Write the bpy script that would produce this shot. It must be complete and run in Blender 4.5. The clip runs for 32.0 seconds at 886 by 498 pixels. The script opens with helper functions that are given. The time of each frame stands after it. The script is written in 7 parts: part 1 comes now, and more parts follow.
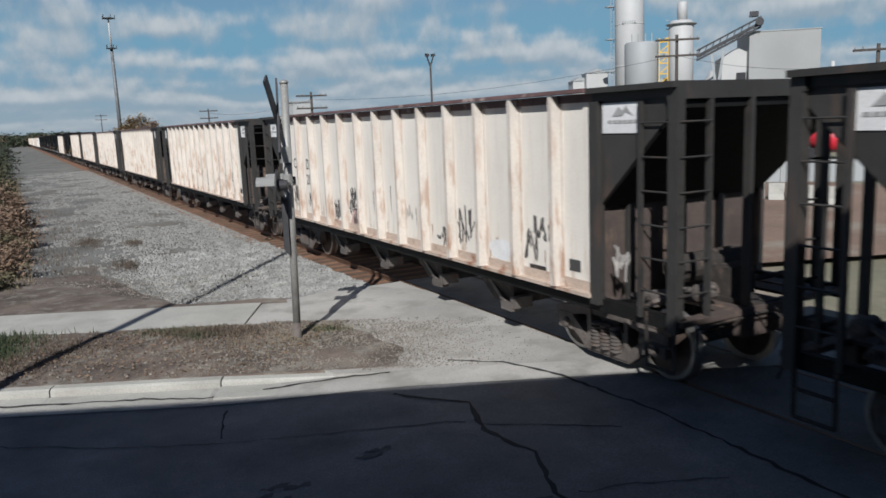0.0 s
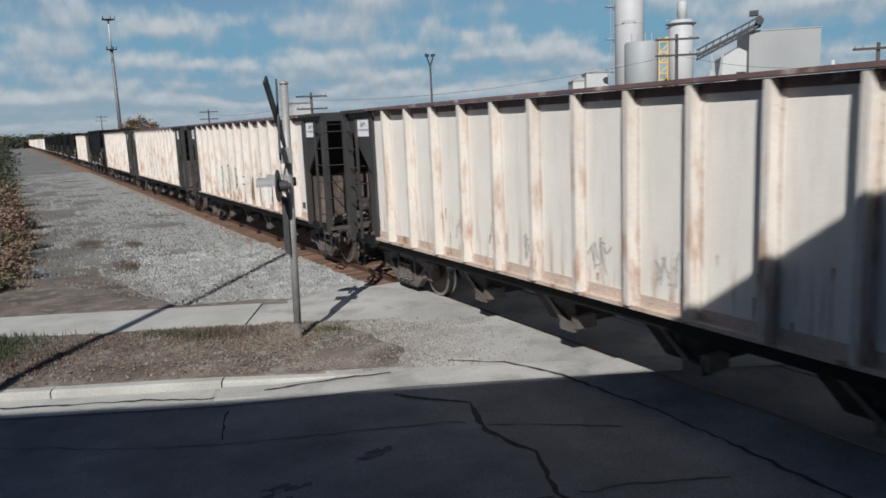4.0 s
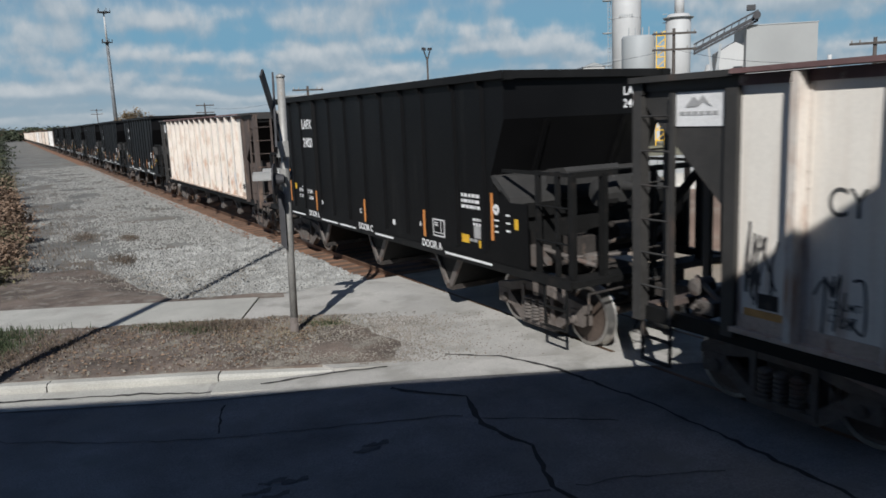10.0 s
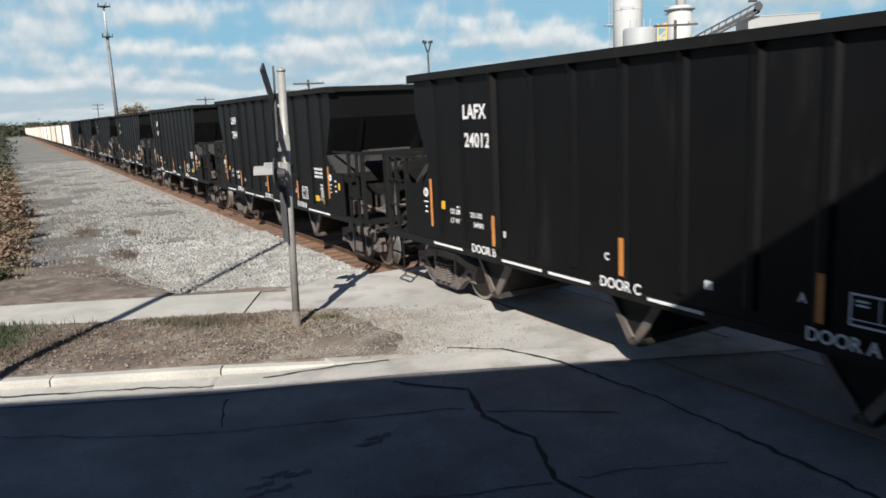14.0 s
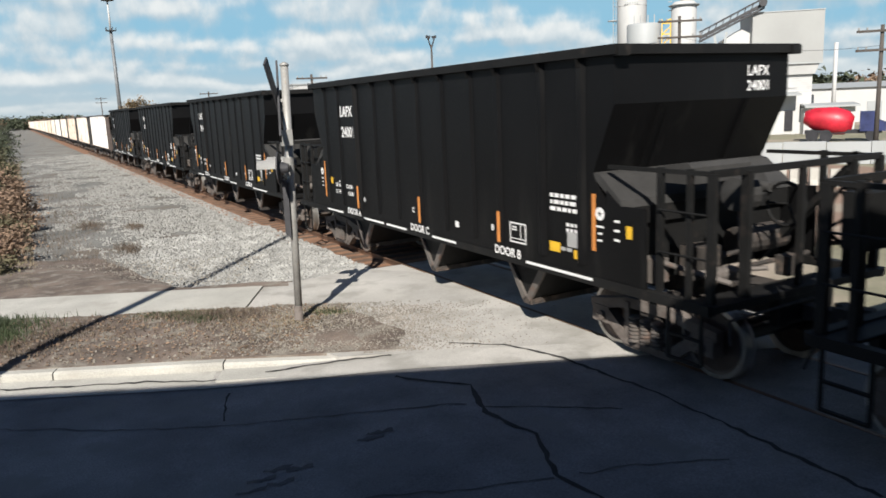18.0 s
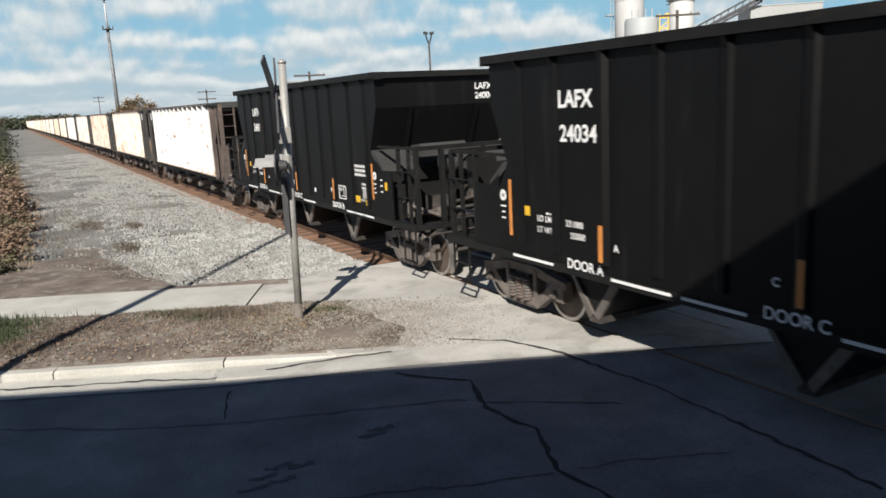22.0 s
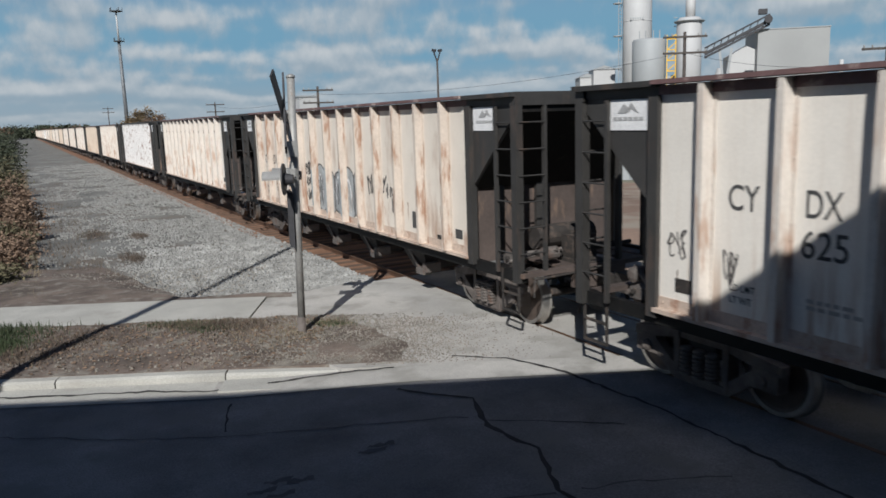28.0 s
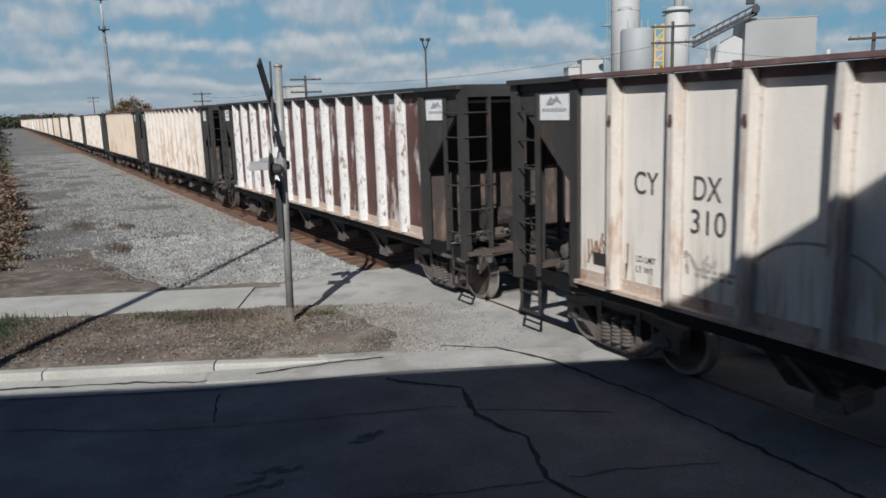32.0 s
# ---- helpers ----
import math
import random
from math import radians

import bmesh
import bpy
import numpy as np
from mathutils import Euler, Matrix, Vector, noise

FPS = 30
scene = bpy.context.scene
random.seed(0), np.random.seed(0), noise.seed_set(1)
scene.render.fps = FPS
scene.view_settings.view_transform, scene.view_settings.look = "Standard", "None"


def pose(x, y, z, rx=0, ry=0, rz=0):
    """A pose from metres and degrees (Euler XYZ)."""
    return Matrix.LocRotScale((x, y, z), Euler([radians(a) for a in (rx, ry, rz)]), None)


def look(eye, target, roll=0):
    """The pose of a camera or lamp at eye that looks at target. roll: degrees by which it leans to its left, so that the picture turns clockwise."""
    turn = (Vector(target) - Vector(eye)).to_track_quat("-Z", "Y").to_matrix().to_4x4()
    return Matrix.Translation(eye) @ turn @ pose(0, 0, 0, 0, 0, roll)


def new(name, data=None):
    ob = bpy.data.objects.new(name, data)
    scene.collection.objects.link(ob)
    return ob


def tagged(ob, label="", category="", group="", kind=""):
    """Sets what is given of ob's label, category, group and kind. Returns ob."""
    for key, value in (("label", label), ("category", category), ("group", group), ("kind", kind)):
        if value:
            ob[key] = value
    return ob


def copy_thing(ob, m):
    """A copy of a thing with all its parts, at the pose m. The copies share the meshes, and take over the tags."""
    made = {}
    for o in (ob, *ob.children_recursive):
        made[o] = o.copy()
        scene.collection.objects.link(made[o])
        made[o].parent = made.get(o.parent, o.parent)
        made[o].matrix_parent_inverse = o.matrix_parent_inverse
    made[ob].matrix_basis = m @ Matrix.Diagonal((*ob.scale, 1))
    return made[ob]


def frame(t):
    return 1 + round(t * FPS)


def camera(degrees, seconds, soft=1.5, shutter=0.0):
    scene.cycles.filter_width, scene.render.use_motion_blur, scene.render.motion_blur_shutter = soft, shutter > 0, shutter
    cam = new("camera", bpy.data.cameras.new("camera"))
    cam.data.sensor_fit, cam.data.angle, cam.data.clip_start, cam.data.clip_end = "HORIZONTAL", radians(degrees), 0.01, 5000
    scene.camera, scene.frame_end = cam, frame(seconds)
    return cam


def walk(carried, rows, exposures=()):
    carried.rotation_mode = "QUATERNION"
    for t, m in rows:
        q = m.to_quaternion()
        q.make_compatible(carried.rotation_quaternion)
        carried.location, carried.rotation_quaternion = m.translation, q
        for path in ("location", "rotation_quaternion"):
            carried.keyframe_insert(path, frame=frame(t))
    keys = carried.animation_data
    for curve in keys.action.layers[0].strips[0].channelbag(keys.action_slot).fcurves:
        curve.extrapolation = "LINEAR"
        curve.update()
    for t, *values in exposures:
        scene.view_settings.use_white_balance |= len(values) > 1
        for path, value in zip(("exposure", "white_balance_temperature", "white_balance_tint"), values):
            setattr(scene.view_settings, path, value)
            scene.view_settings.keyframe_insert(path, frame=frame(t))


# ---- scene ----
# Track along Y, rail tops at z = 0, train running towards -Y.
cam = camera(60.48, 32.0, 1.65, 0.15)
EYE = Vector((-8.03, 0.0, 3.487))


def aim(yaw, down, lean):
    """Pose at the eye: degrees to the right of the track, down, and to the right."""
    y, p = radians(yaw), radians(down)
    way = Vector((math.sin(y) * math.cos(p), math.cos(y) * math.cos(p), -math.sin(p)))
    return look(EYE, EYE + way * 10, -lean)


# seconds, yaw, pitch down, lean
PATH = [
    (0, 28.86, 9.49, 2.41), (0.5, 28.84, 9.33, 2.59), (1, 29.09, 9.80, 2.33), (1.5, 28.97, 9.85, 2.29),
    (2, 28.98, 9.94, 2.26), (2.5, 28.81, 9.75, 2.26), (3, 28.93, 9.56, 2.19), (3.5, 28.94, 9.45, 2.48),
    (5.5, 28.69, 9.55, 2.59), (6, 28.86, 9.64, 2.38), (6.5, 28.93, 9.69, 2.43), (7, 28.92, 9.52, 2.60),
    (7.5, 28.82, 9.70, 2.53), (8, 28.87, 9.83, 2.54), (8.5, 28.90, 9.95, 2.62), (9, 28.78, 10.13, 2.65),
    (9.5, 28.87, 10.21, 2.49), (10, 29.06, 9.93, 2.47), (10.5, 28.96, 9.97, 2.46), (11, 28.76, 9.99, 2.59),
    (11.5, 28.81, 9.98, 2.57), (12, 28.82, 10.10, 2.73), (12.5, 28.86, 10.17, 2.62), (13, 28.95, 10.16, 2.66),
    (13.5, 28.86, 10.20, 2.76), (14, 28.92, 10.42, 2.72), (14.5, 28.85, 10.46, 2.53), (16.5, 29.05, 10.27, 2.38),
    (17, 29.01, 10.43, 2.44), (17.5, 28.90, 10.64, 2.80), (18, 28.71, 10.76, 2.49), (18.5, 29.23, 10.69, 2.44),
    (19, 28.72, 10.76, 2.50), (19.5, 28.74, 10.68, 2.77), (20, 28.64, 10.85, 2.74), (20.5, 28.81, 11.21, 2.67),
    (21, 28.51, 11.39, 2.66), (21.5, 28.78, 11.24, 2.50), (22, 28.75, 11.04, 2.95), (22.5, 28.25, 11.11, 2.79),
    (23, 28.77, 10.66, 2.39), (23.5, 28.61, 10.15, 2.41), (24, 28.44, 9.60, 2.12), (24.5, 28.61, 9.37, 2.16),
    (25, 28.38, 9.49, 2.16), (25.5, 28.11, 9.19, 2.17), (27.5, 28.61, 9.64, 1.89), (28, 28.46, 9.80, 1.94),
    (28.5, 28.59, 9.93, 1.95), (29, 28.60, 10.05, 2.01), (29.5, 28.71, 10.06, 1.91), (30, 28.82, 10.01, 1.91),
    (30.5, 28.89, 10.19, 1.81), (31, 28.93, 10.48, 1.83), (31.5, 29.07, 10.46, 2.02), (32, 29.30, 10.59, 1.91),
]

EXPOSURE = [(t, s, k, 9) for t, s, k in ((0, 0.06, 6080), (9, 0.1, 6150), (10.3, 0.13, 6150), (11, 0.58, 6350), (11.7, 0.25, 6250), (13, 0.17, 6200), (13.6, 0.55, 6450), (14.5, 0.74, 6550), (18, 0.77, 6600), (23, 0.7, 6650), (24, 0.5, 6550), (24.7, 0.2, 6400), (25.5, 0.1, 6200), (32, 0.06, 6120))]
walk(cam, [(t, aim(a, b, c)) for t, a, b, c in PATH], EXPOSURE)

# ------------------------------------------------------------ light
SUN_WAY = Vector((0.615 * math.cos(radians(37)), 0.788 * math.cos(radians(37)), -math.sin(radians(37))))
sun_data = bpy.data.lights.new("sun", "SUN")
sun_data.energy, sun_data.angle, sun_data.color = 4.6, radians(0.4), (1.0, 0.95, 0.88)
sun = new("sun", sun_data)
sun.matrix_world = look((-40, -50, 50), Vector((-40, -50, 50)) + SUN_WAY)


def make_world():
    """Blue sky with broken cumulus rows low over the horizon."""
    world = bpy.data.worlds.new("sky")
    scene.world = world
    world.use_nodes = True
    nt = world.node_tree
    n, l = nt.nodes, nt.links
    n.clear()
    out, bg = n.new("ShaderNodeOutputWorld"), n.new("ShaderNodeBackground")
    sky = n.new("ShaderNodeTexSky")
    sky.sky_type, sky.sun_disc = "NISHITA", False
    sky.sun_elevation, sky.sun_rotation = radians(37), math.atan2(-SUN_WAY.x, -SUN_WAY.y)
    sky.air_density, sky.dust_density, sky.ozone_density = 0.8, 0.2, 1.8
    co = n.new("ShaderNodeTexCoord")
    sep = n.new("ShaderNodeSeparateXYZ")
    l.new(co.outputs["Generated"], sep.inputs[0])

    def m(op, a, b=None, clamp=False):
        k = n.new("ShaderNodeMath")
        k.operation, k.use_clamp = op, clamp
        for i, v in enumerate((a, b)):
            if v is None:
                continue
            if isinstance(v, (int, float)):
                k.inputs[i].default_value = v
            else:
                l.new(v, k.inputs[i])
        return k.outputs[0]

    # clouds in rows: round the compass in u, up the sky in v
    up = m("MAXIMUM", sep.outputs[2], 0.0)
    turn = m("ARCTAN2", sep.outputs[0], sep.outputs[1])
    rise = m("MULTIPLY", m("LOGARITHM", m("ADD", up, 0.05), math.e), 3.3)
    rows, puffs = n.new("ShaderNodeCombineXYZ"), n.new("ShaderNodeCombineXYZ")
    for comb, wide in ((rows, 6.0), (puffs, 30.0)):
        l.new(m("MULTIPLY", turn, wide), comb.inputs[0])
        l.new(rise, comb.inputs[1])

    def noise_at(comb, shift, scale, detail, rough):
        mp = n.new("ShaderNodeMapping")
        mp.inputs["Location"].default_value = shift
        l.new(comb.outputs[0], mp.inputs[0])
        t = n.new("ShaderNodeTexNoise")
        t.inputs["Scale"].default_value, t.inputs["Detail"].default_value, t.inputs["Roughness"].default_value = scale, detail, rough
        l.new(mp.outputs[0], t.inputs["Vector"])
        return t.outputs["Fac"]

    def ramp(v, a, b):
        r = n.new("ShaderNodeMapRange")
        r.interpolation_type = "SMOOTHSTEP"
        l.new(v, r.inputs[0])
        r.inputs[1].default_value, r.inputs[2].default_value = a, b
        return r.outputs[0]

    def mass(above):
        broad = noise_at(rows, (3.1, 7.4 + above, 0), 1.0, 2, 0.45)
        small = noise_at(puffs, (1.7, 2.2 + above, 0), 1.0, 5, 0.52)
        return m("ADD", broad, m("MULTIPLY", m("SUBTRACT", small, 0.5), 0.5))

    big = mass(0.0)
    cover = ramp(m("ADD", m("SUBTRACT", big, m("MULTIPLY", ramp(up, 0.12, 0.26), 0.45)), m("MULTIPLY", ramp(up, 0.085, 0.03), 0.07)), 0.36, 0.62)
    shade = ramp(m("SUBTRACT", big, mass(0.3)), -0.17, 0.3)
    colour = n.new("ShaderNodeMix")
    colour.data_type = "RGBA"
    l.new(shade, colour.inputs["Factor"])
    colour.inputs[6].default_value, colour.inputs[7].default_value = (5.9, 7.1, 8.0, 1), (11.3, 11.3, 11.1, 1)
    low = n.new("ShaderNodeMix")
    low.data_type = "RGBA"
    l.new(ramp(up, 0.0, 0.09), low.inputs["Factor"])
    low.inputs[6].default_value, low.inputs[7].default_value = (5.9, 7.1, 7.9, 1), (3.4, 6.5, 8.7, 1)
    haze = n.new("ShaderNodeMix")
    haze.data_type = "RGBA"
    l.new(ramp(sep.outputs[2], 0.22, 0.1), haze.inputs["Factor"])
    l.new(sky.outputs[0], haze.inputs[6])
    l.new(low.outputs[2], haze.inputs[7])
    mix = n.new("ShaderNodeMix")
    mix.data_type = "RGBA"
    l.new(m("MULTIPLY", cover, m("ADD", m("MULTIPLY", ramp(up, 0.0, 0.06), 0.55), 0.33)), mix.inputs["Factor"])
    l.new(haze.outputs[2], mix.inputs[6])
    l.new(colour.outputs[2], mix.inputs[7])
    l.new(mix.outputs[2], bg.inputs[0])
    bg.inputs[1].default_value = 0.05
    l.new(bg.outputs[0], out.inputs[0])


make_world()

# ------------------------------------------------------------ materials


def material(name, colour, rough=0.8, metal=0.0, dark=0.6, light=1.15, grain=40.0, patch=1.2, bump=0.25, second=None, amount=0.5, streak=None, spec=0.5, speck=0.55, spot=None, low=None):
    """A surface with grain and patches; second: a colour (rust, dirt) in patches that cover about amount of it;
    streak: stretches those patches upright by that factor."""
    mat = bpy.data.materials.new(name)
    mat.use_nodes = True
    nt = mat.node_tree
    n, l = nt.nodes, nt.links
    bsdf = n["Principled BSDF"]
    co, info = n.new("ShaderNodeTexCoord"), n.new("ShaderNodeObjectInfo")
    add = n.new("ShaderNodeVectorMath")
    add.operation = "MULTIPLY_ADD"
    l.new(info.outputs["Random"], add.inputs[0])
    add.inputs[1].default_value = (37.0, 61.0, 23.0)
    l.new(co.outputs["Object"], add.inputs[2])

    def tex(scale, detail, squash=None):
        src = add.outputs[0]
        if squash:
            mp = n.new("ShaderNodeMapping")
            mp.inputs["Scale"].default_value = (1, 1, 1 / squash)
            l.new(src, mp.inputs[0])
            src = mp.outputs[0]
        t = n.new("ShaderNodeTexNoise")
        t.inputs["Scale"].default_value, t.inputs["Detail"].default_value, t.inputs["Roughness"].default_value = scale, detail, 0.6
        l.new(src, t.inputs["Vector"])
        return t.outputs["Fac"]

    def mixed(kind, fac, a, b):
        k = n.new("ShaderNodeMix")
        k.data_type, k.blend_type = "RGBA", kind
        for i, v in ((0, fac), (6, a), (7, b)):
            if isinstance(v, (int, float, tuple)):
                k.inputs[i].default_value = v
            else:
                l.new(v, k.inputs[i])
        return k.outputs[2]

    def ranged(v, a, b, c, d):
        r = n.new("ShaderNodeMapRange")
        l.new(v, r.inputs[0])
        for i, x in enumerate((a, b, c, d)):
            r.inputs[i + 1].default_value = x
        return r.outputs[0]

    fine, broad = tex(grain, 4), tex(patch, 5)
    c = mixed("MULTIPLY", 1.0, (*colour, 1), ranged(broad, 0.3, 0.7, dark, light))
    c = mixed("MULTIPLY", speck, c, ranged(fine, 0.25, 0.75, 0.6, 1.3))
    if second:
        spots = tex(spot or patch * 2.3, 8, streak)
        edge = 0.72 - 0.44 * amount
        mask = ranged(spots, edge - 0.03, edge + 0.1, 0, 1)
        if low:
            # rust gathers between these heights, most at the first
            sep = n.new("ShaderNodeSeparateXYZ")
            l.new(co.outputs["Object"], sep.inputs[0])
            mul = n.new("ShaderNodeMath")
            mul.operation = "MULTIPLY"
            l.new(mask, mul.inputs[0])
            l.new(ranged(sep.outputs[2], low[0], low[1], 1.0, 0.12), mul.inputs[1])
            mask = mul.outputs[0]
        c = mixed("MIX", mask, c, (*second, 1))
    l.new(c, bsdf.inputs["Base Color"])
    l.new(ranged(fine, 0.2, 0.8, max(0.05, rough - 0.1), min(1, rough + 0.1)), bsdf.inputs["Roughness"])
    bsdf.inputs["Metallic"].default_value = metal
    bsdf.inputs["Specular IOR Level"].default_value = spec
    if bump:
        b = n.new("ShaderNodeBump")
        b.inputs["Strength"].default_value, b.inputs["Distance"].default_value = bump, 0.02
        l.new(fine, b.inputs["Height"])
        l.new(b.outputs[0], bsdf.inputs["Normal"])
    return mat


M = {}
M["asphalt"] = material("asphalt", (0.185, 0.182, 0.187), 0.92, dark=0.62, light=1.35, grain=45, patch=0.7, bump=0.5, speck=0.9, second=(0.175, 0.172, 0.17), amount=0.35)
# asphalt darkened to stand for the shade over the near crossing
M["asphalt_shaded"] = material("shade_dark_asphalt", (0.085, 0.083, 0.085), 0.92, dark=0.65, light=1.35, grain=45, patch=0.8, bump=0.5, speck=0.9)
# old asphalt, whose pale colour also stands for sunlit ground
M["asphalt_old_lit"] = material("asphalt_old_lit", (0.4, 0.385, 0.36), 0.95, dark=0.8, light=1.2, grain=50, patch=0.6, bump=0.35, second=(0.3, 0.29, 0.265), amount=0.45)
M["crack"] = material("crack_fill", (0.035, 0.034, 0.034), 0.95, grain=50, patch=2)
M["concrete"] = material("concrete", (0.43, 0.42, 0.385), 0.9, dark=0.8, light=1.12, grain=45, patch=0.8, second=(0.34, 0.325, 0.295), amount=0.3)
M["dirt"] = material("dirt", (0.135, 0.106, 0.088), 0.97, dark=0.5, light=1.55, grain=18, patch=1.1, bump=0.8, second=(0.22, 0.2, 0.17), amount=0.4, spot=2.6)
M["far_ground"] = material("far_ground", (0.2, 0.19, 0.13), 0.97, dark=0.7, light=1.25, grain=3, patch=0.06, bump=0.4, second=(0.3, 0.25, 0.2), amount=0.45)
M["grit"] = material("fine_grit", (0.235, 0.215, 0.185), 0.95, dark=0.6, light=1.25, grain=30, patch=3, bump=0.2)
M["dirt_grit"] = material("brown_grit", (0.2, 0.175, 0.15), 0.95, dark=0.6, light=1.3, grain=30, patch=3, bump=0.2)
M["red_earth"] = material("red_earth", (0.25, 0.17, 0.125), 0.97, dark=0.7, light=1.2, grain=6, patch=0.15, bump=0.5, second=(0.28, 0.24, 0.19), amount=0.4)
M["ballast"] = material("ballast_bed", (0.185, 0.183, 0.17), 0.95, dark=0.62, light=1.25, grain=11, patch=0.35, bump=1.0, second=(0.14, 0.12, 0.1), amount=0.42, spot=0.55, speck=0.9)
M["stone"] = material("ballast_stone", (0.275, 0.272, 0.258), 0.9, dark=0.6, light=1.25, grain=30, patch=3, bump=0.3)
M["stone_pale"] = material("pale_ballast_stone", (0.35, 0.348, 0.332), 0.9, dark=0.5, light=1.2, grain=30, patch=2, bump=0.3)
M["rust_bed"] = material("rust_bed", (0.23, 0.125, 0.075), 0.95, dark=0.7, light=1.3, grain=12, patch=1.0, bump=0.8)
# near-black that puts the shade under and behind the train into the ground
M["crossing_shade"] = material("under_train_shade", (0.028, 0.026, 0.026), 0.9, dark=0.7, light=1.4, grain=30, patch=0.9, bump=0.3, second=(0.05, 0.047, 0.045), amount=0.35)
M["tie"] = material("tie_wood", (0.13, 0.085, 0.06), 0.95, grain=22, patch=2)
M["rail"] = material("rail_steel", (0.2, 0.12, 0.08), 0.6, 0.6, grain=30, patch=2)
M["cream"] = material("cream_paint", (0.8, 0.755, 0.685), 0.62, dark=0.93, light=1.05, grain=30, patch=0.8, bump=0.04, second=(0.44, 0.3, 0.21), amount=0.42, streak=12, spot=8, low=(1.1, 2.1), speck=0.16)
M["cream_post"] = material("cream_post_paint", (0.66, 0.605, 0.545), 0.6, dark=0.9, light=1.05, grain=24, patch=1.5, bump=0.06, second=(0.4, 0.24, 0.16), amount=0.42, streak=4, spot=7, low=(1.15, 3.9), speck=0.2)
M["tan"] = material("tan_paint", (0.6, 0.51, 0.42), 0.65, dark=0.9, light=1.08, grain=30, patch=0.8, bump=0.04, second=(0.42, 0.29, 0.2), amount=0.4, streak=9, spot=5, low=(1.15, 3.2), speck=0.16)
M["cream_warm"] = material("warm_cream_paint", (0.76, 0.695, 0.61), 0.65, dark=0.88, light=1.06, grain=30, patch=0.7, bump=0.04, second=(0.46, 0.33, 0.25), amount=0.4, streak=3, spot=2.2, low=(1.1, 5.0), speck=0.16)
M["post_rusty"] = material("rusty_post_paint", (0.62, 0.54, 0.465), 0.65, dark=0.85, light=1.08, grain=24, patch=1.5, bump=0.08, second=(0.36, 0.22, 0.15), amount=0.42, streak=4, spot=6, speck=0.25)
M["white_worn"] = material("worn_white_paint", (0.72, 0.71, 0.695), 0.65, dark=0.94, light=1.04, grain=30, patch=4.0, bump=0.1, second=(0.2, 0.1, 0.07), amount=0.3, streak=2.2)
M["brown_peel"] = material("peeling_brown_paint", (0.13, 0.06, 0.05), 0.7, grain=30, patch=1.2, bump=0.12, second=(0.74, 0.71, 0.68), amount=0.3, streak=2.5)
M["rust_low"] = material("rusty_sill_paint", (0.56, 0.45, 0.37), 0.75, dark=0.8, light=1.1, grain=25, patch=1.5, bump=0.15, second=(0.3, 0.15, 0.09), amount=0.35, streak=2)
M["rust_wash"] = material("rust_wash", (0.36, 0.22, 0.145), 0.85, dark=0.7, light=1.25, grain=40, patch=5, bump=0.1)
M["dusty"] = material("dusty_black_paint", (0.034, 0.033, 0.032), 0.7, dark=0.7, light=1.2, grain=25, patch=1.2, bump=0.1, second=(0.03, 0.03, 0.03), amount=0.3)
M["dark_end"] = material("dark_grey_paint", (0.042, 0.04, 0.038), 0.6, dark=0.75, light=1.2, grain=25, patch=1.2, bump=0.1, second=(0.075, 0.055, 0.045), amount=0.3, streak=3)
M["brown_steel"] = material("brown_steel", (0.088, 0.068, 0.06), 0.75, dark=0.7, light=1.25, grain=25, patch=1.3, bump=0.15, second=(0.22, 0.15, 0.11), amount=0.3, streak=3)
M["chord"] = material("chord_paint", (0.16, 0.095, 0.092), 0.7, dark=0.7, light=1.3, grain=25, patch=1.5, bump=0.15, second=(0.5, 0.41, 0.37), amount=0.27, streak=1)
M["black"] = material("black_paint", (0.0042, 0.0042, 0.0046), 0.5, dark=0.8, light=1.3, grain=30, patch=0.8, bump=0.05, second=(0.012, 0.0118, 0.0115), amount=0.25, streak=5, spec=0.17)
M["black_steel"] = material("black_steel", (0.008, 0.008, 0.008), 0.65, dark=0.7, light=1.4, grain=30, patch=2, bump=0.12, second=(0.022, 0.018, 0.016), amount=0.25, spec=0.25)
M["under"] = material("dirty_steel", (0.035, 0.03, 0.027), 0.8, dark=0.6, light=1.4, grain=30, patch=2.5, bump=0.25, second=(0.1, 0.075, 0.06), amount=0.35)
M["chute"] = material("chute_steel", (0.16, 0.142, 0.13), 0.65, 0.3, dark=0.7, light=1.2, grain=30, patch=2, bump=0.15, second=(0.15, 0.1, 0.08), amount=0.35)
M["truck"] = material("cast_steel", (0.14, 0.12, 0.108), 0.8, dark=0.6, light=1.25, grain=30, patch=3, bump=0.25, second=(0.1, 0.08, 0.07), amount=0.4)
M["wheel"] = material("wheel_steel", (0.1, 0.075, 0.062), 0.6, 0.2, dark=0.7, light=1.2, grain=30, patch=4, bump=0.1)
M["tread"] = material("tread_steel", (0.55, 0.53, 0.5), 0.35, 0.9, dark=0.8, light=1.1, grain=60, patch=6, bump=0.05)
M["tar"] = material("faint_tar", (0.085, 0.083, 0.084), 0.9, dark=0.7, light=1.4, grain=40, patch=3)
M["decal_white"] = material("white_stencil", (0.8, 0.8, 0.8), 0.6, dark=0.9, light=1.05, grain=60, patch=4, bump=0.0)
M["decal_black"] = material("black_stencil", (0.06, 0.06, 0.06), 0.7, dark=0.8, light=1.3, grain=60, patch=4, bump=0.0, second=(0.25, 0.23, 0.2), amount=0.2)
M["decal_grey"] = material("grey_marking", (0.38, 0.38, 0.38), 0.6, dark=0.85, light=1.1, grain=60, patch=4, bump=0.0)
M["faded"] = material("faded_stencil", (0.36, 0.33, 0.3), 0.7, dark=0.85, light=1.2, grain=60, patch=4, bump=0.0, second=(0.6, 0.56, 0.5), amount=0.3)
